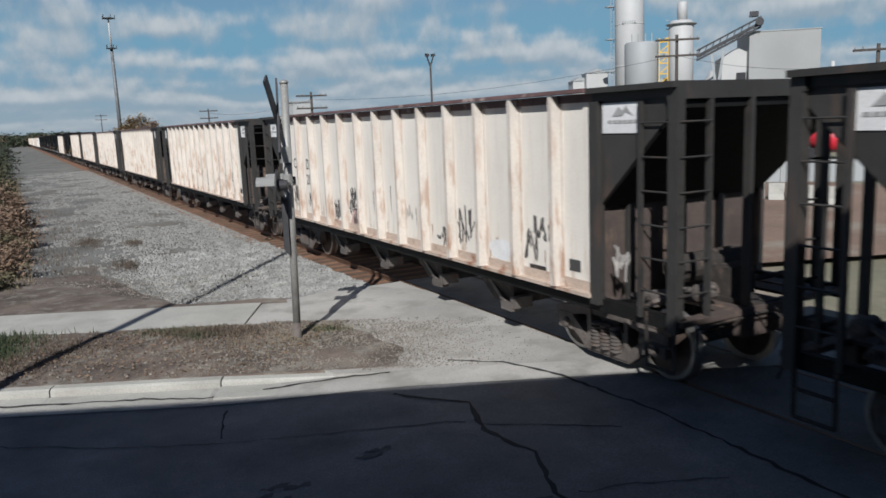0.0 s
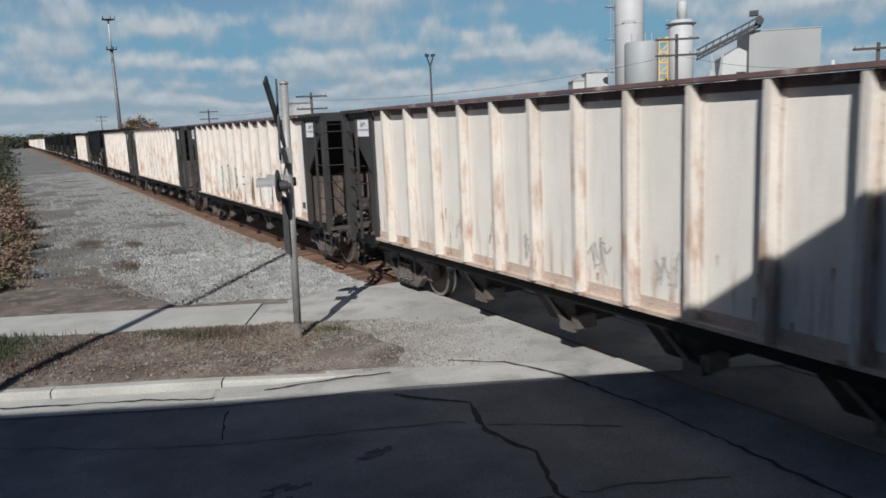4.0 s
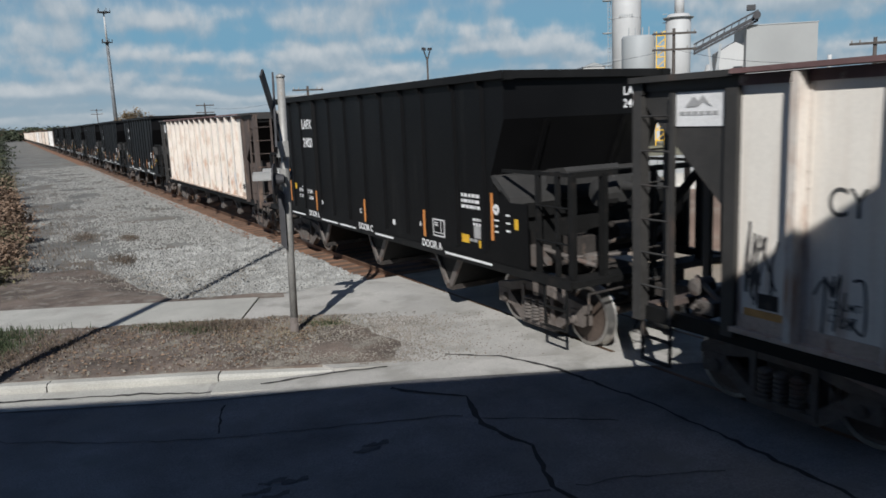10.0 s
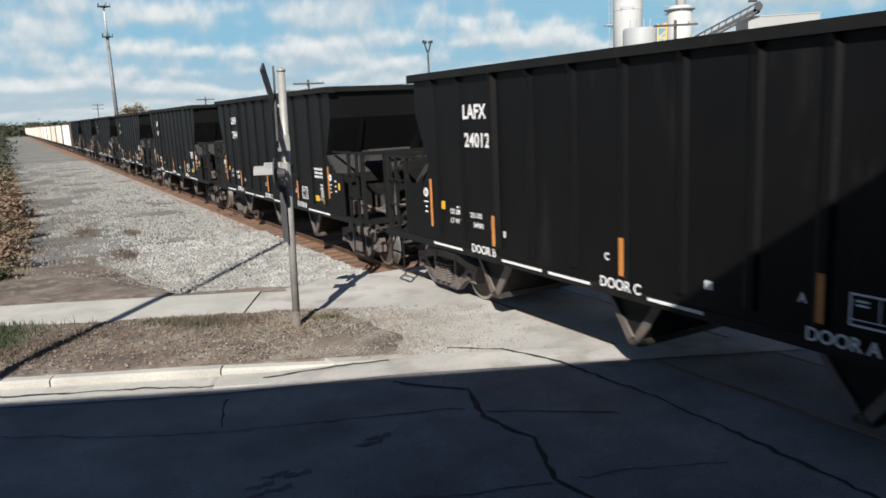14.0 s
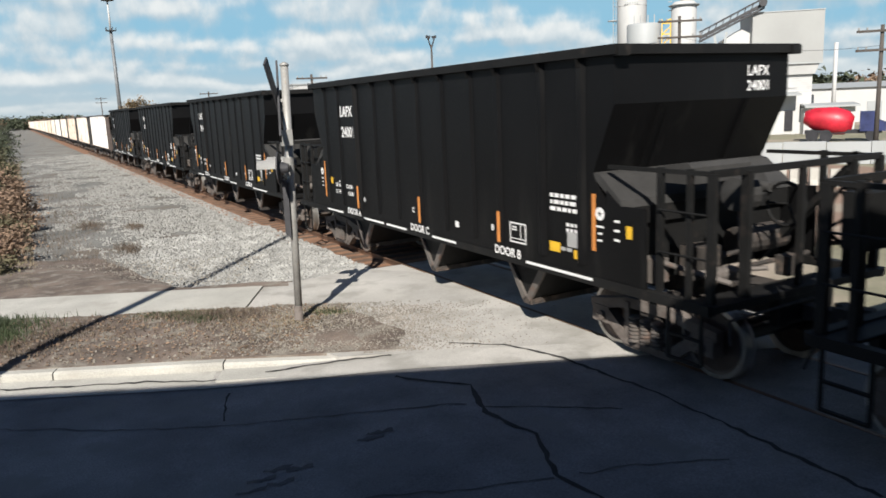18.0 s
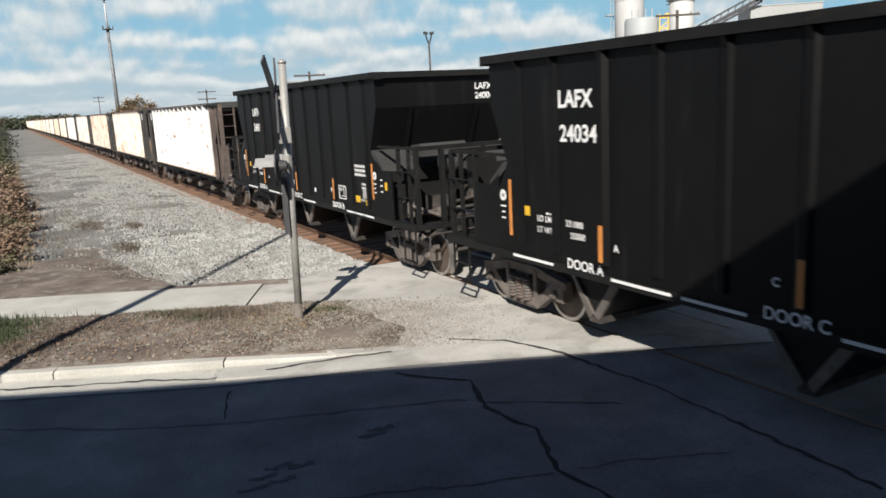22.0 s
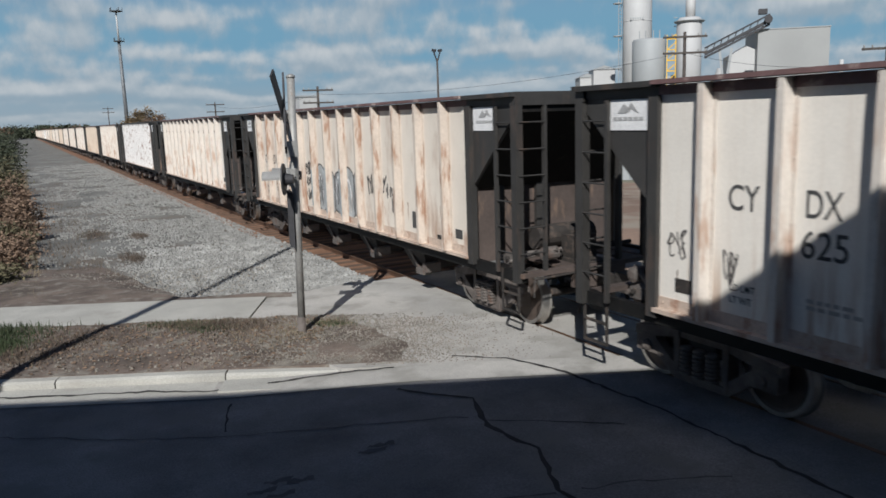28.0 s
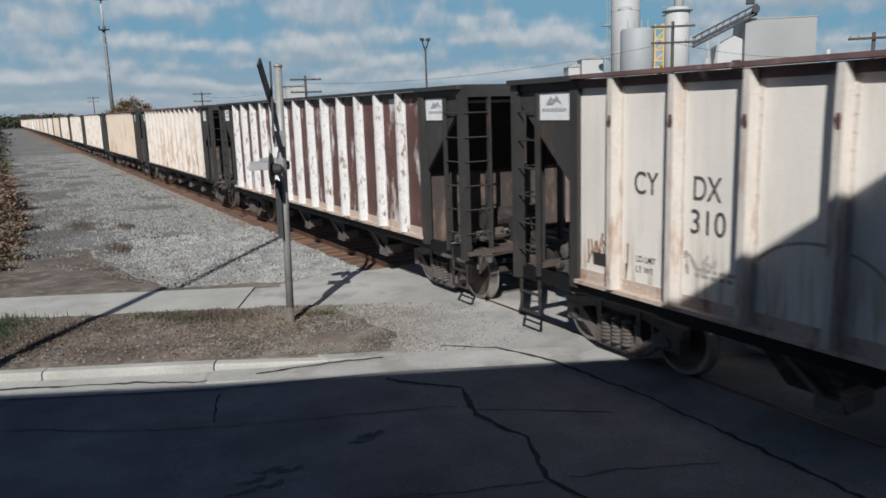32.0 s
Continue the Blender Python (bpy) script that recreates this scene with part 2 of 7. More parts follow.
M["orange"] = material("orange_reflector", (0.62, 0.24, 0.06), 0.5, dark=0.85, light=1.1, grain=60, patch=6, bump=0.0)
M["yellow"] = material("yellow_marking", (0.75, 0.45, 0.03), 0.5, dark=0.85, light=1.1, grain=60, patch=6, bump=0.0)
M["galv"] = material("galvanised_steel", (0.34, 0.335, 0.32), 0.55, 0.3, dark=0.8, light=1.15, grain=40, patch=4, bump=0.1, second=(0.3, 0.24, 0.19), amount=0.2)
M["sign_back"] = material("dark_sign_back", (0.045, 0.045, 0.05), 0.6, grain=40, patch=4, bump=0.05)
M["plant_white"] = material("white_cladding", (0.47, 0.47, 0.465), 0.6, dark=0.92, light=1.05, grain=6, patch=0.3, bump=0.02, speck=0.06)
M["plant_box"] = material("pale_grey_cladding", (0.31, 0.315, 0.31), 0.6, dark=0.92, light=1.05, grain=6, patch=0.3, bump=0.02, speck=0.06)
M["plant_grey"] = material("grey_cladding", (0.33, 0.345, 0.35), 0.6, dark=0.92, light=1.05, grain=6, patch=0.3, bump=0.02, speck=0.06)
M["dark_opening"] = material("dark_opening", (0.03, 0.03, 0.035), 0.4, grain=20, patch=2, bump=0.0)
M["pole_wood"] = material("pole_wood", (0.08, 0.068, 0.06), 0.9, grain=20, patch=2)
M["pole_grey"] = material("mast_steel", (0.2, 0.21, 0.22), 0.6, 0.3, grain=10, patch=1, bump=0.05)
M["red"] = material("red_paint", (0.55, 0.02, 0.04), 0.45, grain=10, patch=1, bump=0.0)
M["blue"] = material("dark_blue_paint", (0.03, 0.04, 0.12), 0.4, grain=10, patch=1, bump=0.0)
M["brick"] = material("building_wall", (0.15, 0.11, 0.095), 0.9, grain=20, patch=0.6)
M["leaf_green"] = material("green_leaf", (0.1, 0.09, 0.05), 0.8, dark=0.6, light=1.5, grain=8, patch=1.5, bump=0.0)
M["grass"] = material("green_grass_blade", (0.042, 0.06, 0.025), 0.8, dark=0.6, light=1.4, grain=8, patch=1.5, bump=0.0)
M["leaf_brown"] = material("brown_leaf", (0.185, 0.125, 0.085), 0.85, dark=0.6, light=1.5, grain=8, patch=1.5, bump=0.0)
M["leaf_gold"] = material("golden_leaf", (0.2, 0.14, 0.07), 0.85, dark=0.7, light=1.3, grain=8, patch=1.5, bump=0.0)
M["leaf_dark"] = material("dark_leaf", (0.05, 0.06, 0.035), 0.85, dark=0.7, light=1.4, grain=3, patch=0.5, bump=0.0)
M["straw"] = material("dry_grass", (0.2, 0.165, 0.11), 0.9, dark=0.7, light=1.3, grain=8, patch=1.5, bump=0.0)
M["dead"] = material("dead_weed", (0.11, 0.085, 0.065), 0.9, dark=0.6, light=1.4, grain=8, patch=1.5, bump=0.0)
M["bark"] = material("bark", (0.09, 0.07, 0.055), 0.95, grain=25, patch=3)

# ------------------------------------------------------------ mesh tools


def box(bm, x0, x1, y0, y1, z0, z1):
    v = [bm.verts.new((x, y, z)) for x in (x0, x1) for y in (y0, y1) for z in (z0, z1)]
    for f in ((0, 1, 3, 2), (4, 6, 7, 5), (0, 4, 5, 1), (2, 3, 7, 6), (0, 2, 6, 4), (1, 5, 7, 3)):
        bm.faces.new([v[i] for i in f])
    return bm


def prism(bm, outline, lo, hi, axis="x"):
    """Extrudes an outline of pairs along an axis: x takes (y, z), y takes (x, z), z takes (x, y)."""
    def put(a, b, c):
        return {"x": (c, a, b), "y": (a, c, b), "z": (a, b, c)}[axis]
    p = [bm.verts.new(put(a, b, lo)) for a, b in outline]
    q = [bm.verts.new(put(a, b, hi)) for a, b in outline]
    k = len(outline)
    bm.faces.new(p[::-1]), bm.faces.new(q)
    for i in range(k):
        bm.faces.new((p[i], p[(i + 1) % k], q[(i + 1) % k], q[i]))
    return bm


def rod(bm, a, b, r, sides=8, r2=None, caps=True):
    """A round bar from a to b."""
    a, b = Vector(a), Vector(b)
    w = (b - a).normalized()
    u = w.cross(Vector((0, 0, 1)) if abs(w.z) < 0.9 else Vector((1, 0, 0))).normalized()
    v = w.cross(u)
    r2 = r if r2 is None else r2
    ends = []
    for c, q in ((a, r), (b, r2)):
        ends.append([bm.verts.new(c + (u * math.cos(i * math.tau / sides) + v * math.sin(i * math.tau / sides)) * q) for i in range(sides)])
    for i in range(sides):
        bm.faces.new((ends[0][i], ends[0][(i + 1) % sides], ends[1][(i + 1) % sides], ends[1][i]))
    if caps:
        bm.faces.new(ends[0][::-1]), bm.faces.new(ends[1])
    return bm


def beam(bm, a, b, w, h):
    """A square bar from a to b."""
    a, b = Vector(a), Vector(b)
    d = (b - a).normalized()
    u = d.cross(Vector((0, 0, 1)) if abs(d.z) < 0.9 else Vector((1, 0, 0))).normalized()
    v = d.cross(u)
    p = [[bm.verts.new(c + u * sx * w / 2 + v * sy * h / 2) for sx, sy in ((-1, -1), (1, -1), (1, 1), (-1, 1))] for c in (a, b)]
    for i in range(4):
        bm.faces.new((p[0][i], p[0][(i + 1) % 4], p[1][(i + 1) % 4], p[1][i]))
    bm.faces.new(p[0][::-1]), bm.faces.new(p[1])
    return bm


def lathe(bm, profile, axis="x", sides=20, at=(0, 0, 0)):
    """Turns a profile of (along, radius) pairs round an axis."""
    rings = []
    for s, r in profile:
        ring = []
        for i in range(sides):
            a, b = r * math.cos(i * math.tau / sides), r * math.sin(i * math.tau / sides)
            ring.append(bm.verts.new(Vector({"x": (s, a, b), "y": (a, s, b), "z": (a, b, s)}[axis]) + Vector(at)))
        rings.append(ring)
    for p, q in zip(rings, rings[1:]):
        for i in range(sides):
            bm.faces.new((p[i], p[(i + 1) % sides], q[(i + 1) % sides], q[i]))
    bm.faces.new(rings[0][::-1]), bm.faces.new(rings[-1])
    return bm


def mesh_of(name, bm, mat, smooth=False):
    bmesh.ops.recalc_face_normals(bm, faces=bm.faces)
    me = bpy.data.meshes.new(name)
    bm.to_mesh(me)
    bm.free()
    me.materials.append(mat)
    if smooth:
        me.polygons.foreach_set("use_smooth", [True] * len(me.polygons))
    return me


def part(name, bm, mat, parent, label="", smooth=False, at=None):
    """One mesh part under a thing or a part."""
    ob = new(name, mesh_of(name, bm, mat, smooth))
    ob.parent = parent
    if at:
        ob.location = at
    return tagged(ob, label) if label else ob


def shared(name, me, parent, at=(0, 0, 0), turn=0.0):
    ob = new(name, me)
    ob.parent = parent
    ob.location = at
    ob.rotation_euler = (0, 0, turn)
    return ob


def thing(name, label, category, group="", at=(0, 0, 0), turn=0.0):
    ob = new(name)
    ob.location, ob.rotation_euler = at, (0, 0, turn)
    return tagged(ob, label, category, group)


def single(name, bm, mat, label, category, group="", at=(0, 0, 0), turn=0.0, kind="", smooth=False):
    ob = new(name, mesh_of(name, bm, mat, smooth))
    ob.location, ob.rotation_euler = at, (0, 0, turn)
    return tagged(ob, label, category, group, kind)


def nb():
    return bmesh.new()

# ------------------------------------------------------------ ground
# Road frame: e runs along the road (to the crossing), n across it, away from the eye.
EX, EY = 0.894, -0.447
NX, NY = 0.447, 0.894


def en(e, n, z=0.0):
    return Vector((EX * e + NX * n, EY * e + NY * n, z))


def smooth(a, b, v):
    k = min(1, max(0, (v - a) / (b - a)))
    return k * k * (3 - 2 * k)


def road_height(e):
    return -0.13 + 0.124 * smooth(-10.2, -7.0, e)


def sheet(bm, e0, e1, n0, n1, height, step_e=0.5, step_n=0.5, rough=0.0):
    ce, cn = max(1, round((e1 - e0) / step_e)), max(1, round((n1 - n0) / step_n))
    rows = []
    for i in range(ce + 1):
        row = []
        for j in range(cn + 1):
            e, n = e0 + (e1 - e0) * i / ce, n0 + (n1 - n0) * j / cn
            p = en(e, n)
            row.append(bm.verts.new((p.x, p.y, height(e, n) + rough * noise.noise(Vector((p.x, p.y, 3)) * 1.7))))
        rows.append(row)
    for i in range(ce):
        for j in range(cn):
            bm.faces.new((rows[i][j], rows[i + 1][j], rows[i + 1][j + 1], rows[i][j + 1]))
    return bm


ground_bm = nb()
for x0, x1, y0, y1 in ((-2500, 2500, -2500, 2500),):
    q = [ground_bm.verts.new((x, y, -0.32)) for x, y in ((x0, y0), (x1, y0), (x1, y1), (x0, y1))]
    ground_bm.faces.new(q)
single("ground", ground_bm, M["far_ground"], "flat open ground of dry earth and short grass", "ground", kind="structure")

road = single("road", sheet(nb(), -60, 22, -2.2, 6.9, lambda e, n: road_height(e) - 0.00015 * (n - 2.4) ** 2), M["asphalt"], "worn cracked asphalt road leading to the rail crossing", "road", kind="structure")
apron_bm = nb()
prism(apron_bm, [(p.x, p.y) for p in (en(-8.35, 6.9), en(-8.6, 7.15), en(-9.6, 9.8), en(-10.3, 9.85), en(-10.3, 11.62), en(-9.4, 12.2), en(-8.55, 13.0), en(-3.0, 10.1), en(-1.2, 6.9))], -0.3, -0.004, "z")
single("crossing_apron", apron_bm, M["asphalt_old_lit"], "sun-bleached old asphalt apron beside the crossing", "pavement", kind="structure")
# lit road up to the building's shade edge, laid in the paler asphalt
edge_bm = sheet(nb(), -46, -1.2, 6.22, 6.9, lambda e, n: road_height(e) + 0.004 + 0.001 * n, 0.5, 0.25)
single("apron_edge", edge_bm, M["asphalt_old_lit"], "strip of asphalt along the apron, coloured pale as sunlit road", "pavement", kind="structure")
side_bm = sheet(nb(), -60, 8, -6.4, -2.2, lambda e, n: 0.01, 1.0, 1.0)
single("pavement_near", side_bm, M["concrete"], "shaded concrete pavement along the building", "pavement", kind="structure")

# kerb: separate concrete lengths, with a gutter strip
kerb = tagged(new("kerb"), "pale concrete kerb with a cracked gutter strip", "kerb", kind="structure")
k_e = -46.0
while k_e < -8.4:
    k_l = 2.4
    z1 = 0.012 * math.sin(k_e * 3.1)
    e1 = min(k_e + k_l - 0.02, -8.35)
    low = -0.02 * smooth(-10.2, -8.3, e1)
    pts = [(6.9, -0.3), (6.92, z1 - 0.03 + low), (6.96, z1 + low), (7.1, z1 + 0.004 + low), (7.1, -0.3)]
    b = nb()
    p = [b.verts.new(en(k_e, n, z)) for n, z in pts]
    q = [b.verts.new(en(e1, n, z if z < -0.2 else z - (0.03 if e1 > -9 else 0))) for n, z in pts]
    b.faces.new(p[::-1]), b.faces.new(q)
    for i in range(5):
        b.faces.new((p[i], p[(i + 1) % 5], q[(i + 1) % 5], q[i]))
    part("kerb_stone", b, M["concrete"], kerb)
    g = nb()
    gz = road_height((k_e + e1) / 2) + 0.012
    prism(g, [(en(a, n).x, en(a, n).y) for a, n in ((k_e, 6.42), (e1, 6.42), (e1, 6.885), (k_e, 6.885))], -0.3, gz, "z")
    part("gutter_slab", g, M["concrete"], kerb)
    k_e += k_l

# verge of bare earth between kerb and pavement, and the bank behind the pavement
def verge_lift(e, n):
    """Clods and hollows of the bare verge."""
    return smooth(7.1, 7.5, n) * (1 - 0.7 * smooth(-9.1, -7.9, e)) * (0.045 * abs(noise.noise(Vector((e, n, 3)) * 1.4)) + 0.03 * abs(noise.noise(Vector((e, n, 8)) * 3.7)))


def on_verge(e, n, up=0.0):
    return tuple(en(e, n, 0.004 + 0.02 * smooth(7.1, 7.8, n) * (1 - smooth(-9.4, -7.9, e)) + verge_lift(e, n) + up))


verge_bm = nb()
v_rows = []
for i in range(145):
    row = []
    for j in range(-1, 13):
        n = 7.1 + 2.77 * max(j, 0) / 12
        stop = -7.5 - 0.9 * smooth(8.0, 9.8, n) + 0.45 * noise.noise(Vector((n * 1.1, 4, 0))) + 0.15 * noise.noise(Vector((n * 4.1, 8, 0)))
        e = -46 + (stop + 46) * i / 144
        z = 0.002 + 0.022 * (1 - smooth(-1.5, 0, e - stop)) * smooth(7.1, 7.8, n) + verge_lift(e, n)
        row.append(verge_bm.verts.new(en(e, n, z)) if j >= 0 else verge_bm.verts.new(en(e, 7.06, -0.25)))
    v_rows.append(row)
for p, q in zip(v_rows, v_rows[1:]):
    for j in range(13):
        verge_bm.faces.new((p[j], q[j], q[j + 1], p[j + 1]))
single("verge", verge_bm, M["dirt"], "bare brown earth verge with leaf litter and weeds", "ground", kind="structure")
walk_way = tagged(new("pavement_far"), "pale concrete pavement slabs beyond the verge", "pavement", kind="structure")
s_e = -46.0
while s_e < -10.3:
    s_l = 5.2
    b = nb()
    e1 = min(s_e + s_l - 0.005, -10.32)
    dz = random.uniform(-0.003, 0.003)
    prism(b, [(en(a, n).x, en(a, n).y) for a, n in ((s_e, 9.86), (e1, 9.86), (e1, 11.64), (s_e, 11.64))], -0.25, 0.018 + dz, "z")
    part("slab", b, M["concrete"], walk_way)
    s_e += s_l
def strip_width(e):
    """Width of the bare earth behind the pavement."""
    return max(0.3, 0.8 + 4.4 * smooth(-11.6, -16.5, e) + 0.7 * noise.noise(Vector((e * 0.8, 9, 0))))


back_bm = nb()
b_rows = []
for i in range(90):
    row = []
    for j in range(9):
        e = -46 + 36.2 * i / 89
        n = 11.62 + strip_width(e) * j / 8
        row.append(back_bm.verts.new(en(e, n, 0.004 - 0.14 * smooth(0.5, 1, j / 8) + 0.02 * noise.noise(Vector((e, n, 5)) * 2))))
    b_rows.append(row)
for p, q in zip(b_rows, b_rows[1:]):
    for j in range(8):
        back_bm.faces.new((p[j], q[j], q[j + 1], p[j + 1]))
single("earth_strip", back_bm, M["dirt"], "strip of dark earth and litter behind the pavement", "ground", kind="structure")
lot_bm = nb()
for x0, x1, y0, y1, z in ((3.4, 26, 13.5, 44, -0.16),):
    lot_bm.faces.new([lot_bm.verts.new(v) for v in ((x0, y0, z), (x1, y0 - 9, z), (x1, y1 - 20, z), (x0, y1, z))])
single("earth_lot", lot_bm, M["red_earth"], "bare reddish-brown earth lot beyond the track", "ground", kind="structure")
bank_bm = nb()
bank_rows = []
for i in range(60):
    y = 14.6 + 2.2 * i if i < 30 else 80.6 + (i - 30) * 16
    row = []
    for x in (-30, -20, -14, -10, -8.2, -7, -6, -5, -4, -3, -2.2, -1.5, -0.9, 0.9, 2.2, 5, 8):
        z = -0.15 if abs(x) < 2.3 else -0.15 - 0.012 * (abs(x) - 2.3)
        if x <= -8.2:
            z = -0.2 + 0.02 * (-x - 8)
        row.append(bank_bm.verts.new((x, max(y, 17.2 - 0.5 * (x + 7.5) if x < -1.2 and i == 0 else y) if i == 0 else max(y, row0[len(row)].co.y + 0.3 * i if i < 4 else y), z + 0.02 * noise.noise(Vector((x, y, 0))))))
    if i == 0:
        row0 = row
    bank_rows.append(row)
for p, q in zip(bank_rows, bank_rows[1:]):
    for i in range(len(p) - 1):
        bank_bm.faces.new((p[i], p[i + 1], q[i + 1], q[i]))
single("ballast_bank", bank_bm, M["ballast"], "wide bank of grey crushed-stone railway ballast", "ballast", kind="structure")
strip_bm = nb()
box(strip_bm, -1.75, 1.75, 15.2, 560, -0.4, -0.13)
single("track_bed", strip_bm, M["rust_bed"], "rust-stained gravel under the rails", "track bed", kind="structure")
# crossing asphalt split at the shade edge: dark colour this side, pale beyond
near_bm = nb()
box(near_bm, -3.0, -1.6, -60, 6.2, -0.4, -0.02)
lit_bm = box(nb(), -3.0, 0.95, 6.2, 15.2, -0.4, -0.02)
single("crossing_slab", lit_bm, M["asphalt_old_lit"], "asphalt filling the rail crossing, coloured pale where sun falls", "road", kind="structure")
single("crossing_bed", near_bm, M["asphalt_shaded"], "asphalt filling the rail crossing, coloured dark where shade falls", "road", kind="structure")
# added planks; their dark colour stands for shade under the train
deck = tagged(new("crossing_deck"), "added planks along the rails, coloured dark for the train's shade", "crossing", kind="structure")
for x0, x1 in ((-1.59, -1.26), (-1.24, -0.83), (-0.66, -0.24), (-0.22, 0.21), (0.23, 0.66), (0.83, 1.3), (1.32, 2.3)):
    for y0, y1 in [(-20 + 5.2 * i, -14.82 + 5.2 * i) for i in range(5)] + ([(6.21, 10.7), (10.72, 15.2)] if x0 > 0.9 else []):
        part("plank", box(nb(), x0, x1, y0, y1, -0.3, -0.014), M["crossing_shade"], deck)
# filling below the planks, darkened for the same shade
single("track_filling", box(nb(), -1.6, 2.3, -60, 6.2, -0.4, -0.06), M["crossing_shade"], "filling round the rails, coloured dark for the train's shade", "track bed", kind="structure")
single("track_filling", box(nb(), 0.95, 2.3, 6.21, 15.2, -0.4, -0.06), M["crossing_shade"], "filling round the rails, coloured dark for the train's shade", "track bed", kind="structure")

# rails, sleepers
track = tagged(new("track"), "railway track of rusty rails on weathered sleepers", "railway track", kind="structure")
RAIL = [(-0.07, -0.17), (0.07, -0.17), (0.07, -0.155), (0.012, -0.135), (0.012, -0.045), (0.036, -0.035), (0.036, -0.003), (0.028, 0.0), (-0.028, 0.0), (-0.036, -0.003), (-0.036, -0.035), (-0.012, -0.045), (-0.012, -0.135), (-0.07, -0.155)]
for x in (-0.752, 0.752):
    part("rail", prism(nb(), [(x + a, z) for a, z in RAIL], -60, 560, "y"), M["rail"], track)
tie_me = mesh_of("sleeper", box(nb(), -1.3, 1.3, -0.115, 0.115, -0.3, -0.122), M["tie"])
for i in range(150):
    shared("sleeper", tie_me, track, (random.uniform(-0.04, 0.04), 15.6 + 0.53 * i, random.uniform(-0.01, 0.01)), random.uniform(-0.02, 0.02))

# loose stones on the bank near the crossing
def stones(name, count, place, size, mat, label):
    verts, faces = [], []
    shape = [(-1, -0.8, -0.5), (1, -0.7, -0.6), (0.8, 0.9, -0.5), (-0.9, 0.8, -0.5), (-0.5, -0.5, 0.6), (0.6, -0.4, 0.5), (0.4, 0.6, 0.7), (-0.6, 0.4, 0.5)]
    quads = [(3, 2, 1, 0), (4, 5, 6, 7), (0, 1, 5, 4), (1, 2, 6, 5), (2, 3, 7, 6), (3, 0, 4, 7)]
    rnd = random.Random(name)
    for _ in range(count):
        x, y, z = place(rnd)
        s = size * rnd.uniform(0.5, 1.4)
        a, f = rnd.uniform(0, 6.28), rnd.uniform(0.5, 1.0)
        k = len(verts)
        for p in shape:
            px, py, pz = (c * rnd.uniform(0.7, 1.2) * s for c in p)
            verts.append((x + px * math.cos(a) - py * f * math.sin(a), y + px * math.sin(a) + py * f * math.cos(a), z + pz * 0.8))
        faces.extend(tuple(i + k for i in q) for q in quads)
    me = bpy.data.meshes.new(name)
    me.from_pydata(verts, [], faces)
    me.materials.append(mat)
    return tagged(new(name, me), label, "stones", kind="stuff")


def on_bank(r):
    while True:
        y = 15.5 + 75 * r.random() ** 2.0
        x = -1.4 - 7.2 * r.random() ** 1.25
        thick = noise.noise(Vector((x * 0.55, y * 0.35, 7))) + 0.35 * noise.noise(Vector((x * 1.7, y * 1.2, 3)))
        if NX * x + NY * y > 11.62 + strip_width(EX * x + EY * y) * (0.72 + 0.5 * thick + 0.25 * r.random()) and thick > -0.25 + 0.09 * (-x - 3.0) + r.uniform(-0.2, 0.2):
            return x, y, -0.13 - 0.012 * max(0, -x - 2.3)


stones("ballast_stones", 30000, on_bank, 0.038, M["stone"], "loose pale grey crushed ballast stones")
def on_bank_near(r):
    while True:
        x, y = -1.3 - 4.2 * r.random(), 15.2 + 9 * r.random() ** 1.5
        if NX * x + NY * y > 12.1 + 0.3 * noise.noise(Vector((x, y, 2))) and r.random() < 1.15 + 0.17 * (x + 1.3) + 0.4 * noise.noise(Vector((x * 0.8, y * 0.6, 5))):
            return x, y, -0.125 - 0.012 * max(0, -x - 2.3)


stones("coarse_ballast", 5200, on_bank_near, 0.055, M["stone_pale"], "coarse pale ballast stones heaped beside the crossing")
stones("verge_gravel", 4200, lambda r: on_verge(-8.9 + r.gauss(0, 0.9), r.uniform(7.15, 9.9), 0.004), 0.013, M["grit"], "fine pale gravel where the verge meets the apron")
stones("apron_grit", 3600, lambda r: tuple(en(-8.0 + abs(r.gauss(0, 0.9)), r.uniform(7.0, 9.6), 0.0)), 0.011, M["dirt_grit"], "thin brown grit washed over the apron")
stones("verge_stones", 800, lambda r: on_verge(-8.8 - 7 * r.random() ** 1.6, r.uniform(7.2, 9.8), 0.006), 0.022, M["grit"], "scattered small stones and litter on the verge")

stones("strip_stones", 1500, lambda r: tuple(en(r.uniform(-19, -11), 11.7 + 3.6 * r.random(), -0.02)), 0.02, M["grit"], "pale stones and litter on the earth strip")

# sealed cracks in the road
def crack(points, width, name="road_crack", mat="crack"):
    bm = nb()
    last = None
    rnd = random.Random(len(points) * 7 + int(points[0][0] * 100))
    fine = []
    for (x0, y0), (x1, y1) in zip(points, points[1:]):
        k = max(2, int(math.hypot(x1 - x0, y1 - y0) / 0.12))
        fine += [(x0 + (x1 - x0) * i / k + rnd.uniform(-0.025, 0.025), y0 + (y1 - y0) * i / k + rnd.uniform(-0.025, 0.025)) for i in range(k)]
    fine.append(points[-1])
    for (x0, y0), (x1, y1) in zip(fine, fine[1:]):
        d = Vector((x1 - x0, y1 - y0, 0)).normalized()
        s = Vector((-d.y, d.x, 0)) * width * rnd.uniform(0.18, 0.6)
        e = EX * x1 + EY * y1
        n = NX * x1 + NY * y1
        z = (road_height(e) if n < 6.9 else -0.004) + (0.021 if 6.15 < n < 6.9 else 0.005)
        cur = (bm.verts.new((x1 + s.x, y1 + s.y, z)), bm.verts.new((x1 - s.x, y1 - s.y, z)))
        if last:
            bm.faces.new((last[0], cur[0], cur[1], last[1]))
        last = cur
    return part(name, bm, M[mat], road)


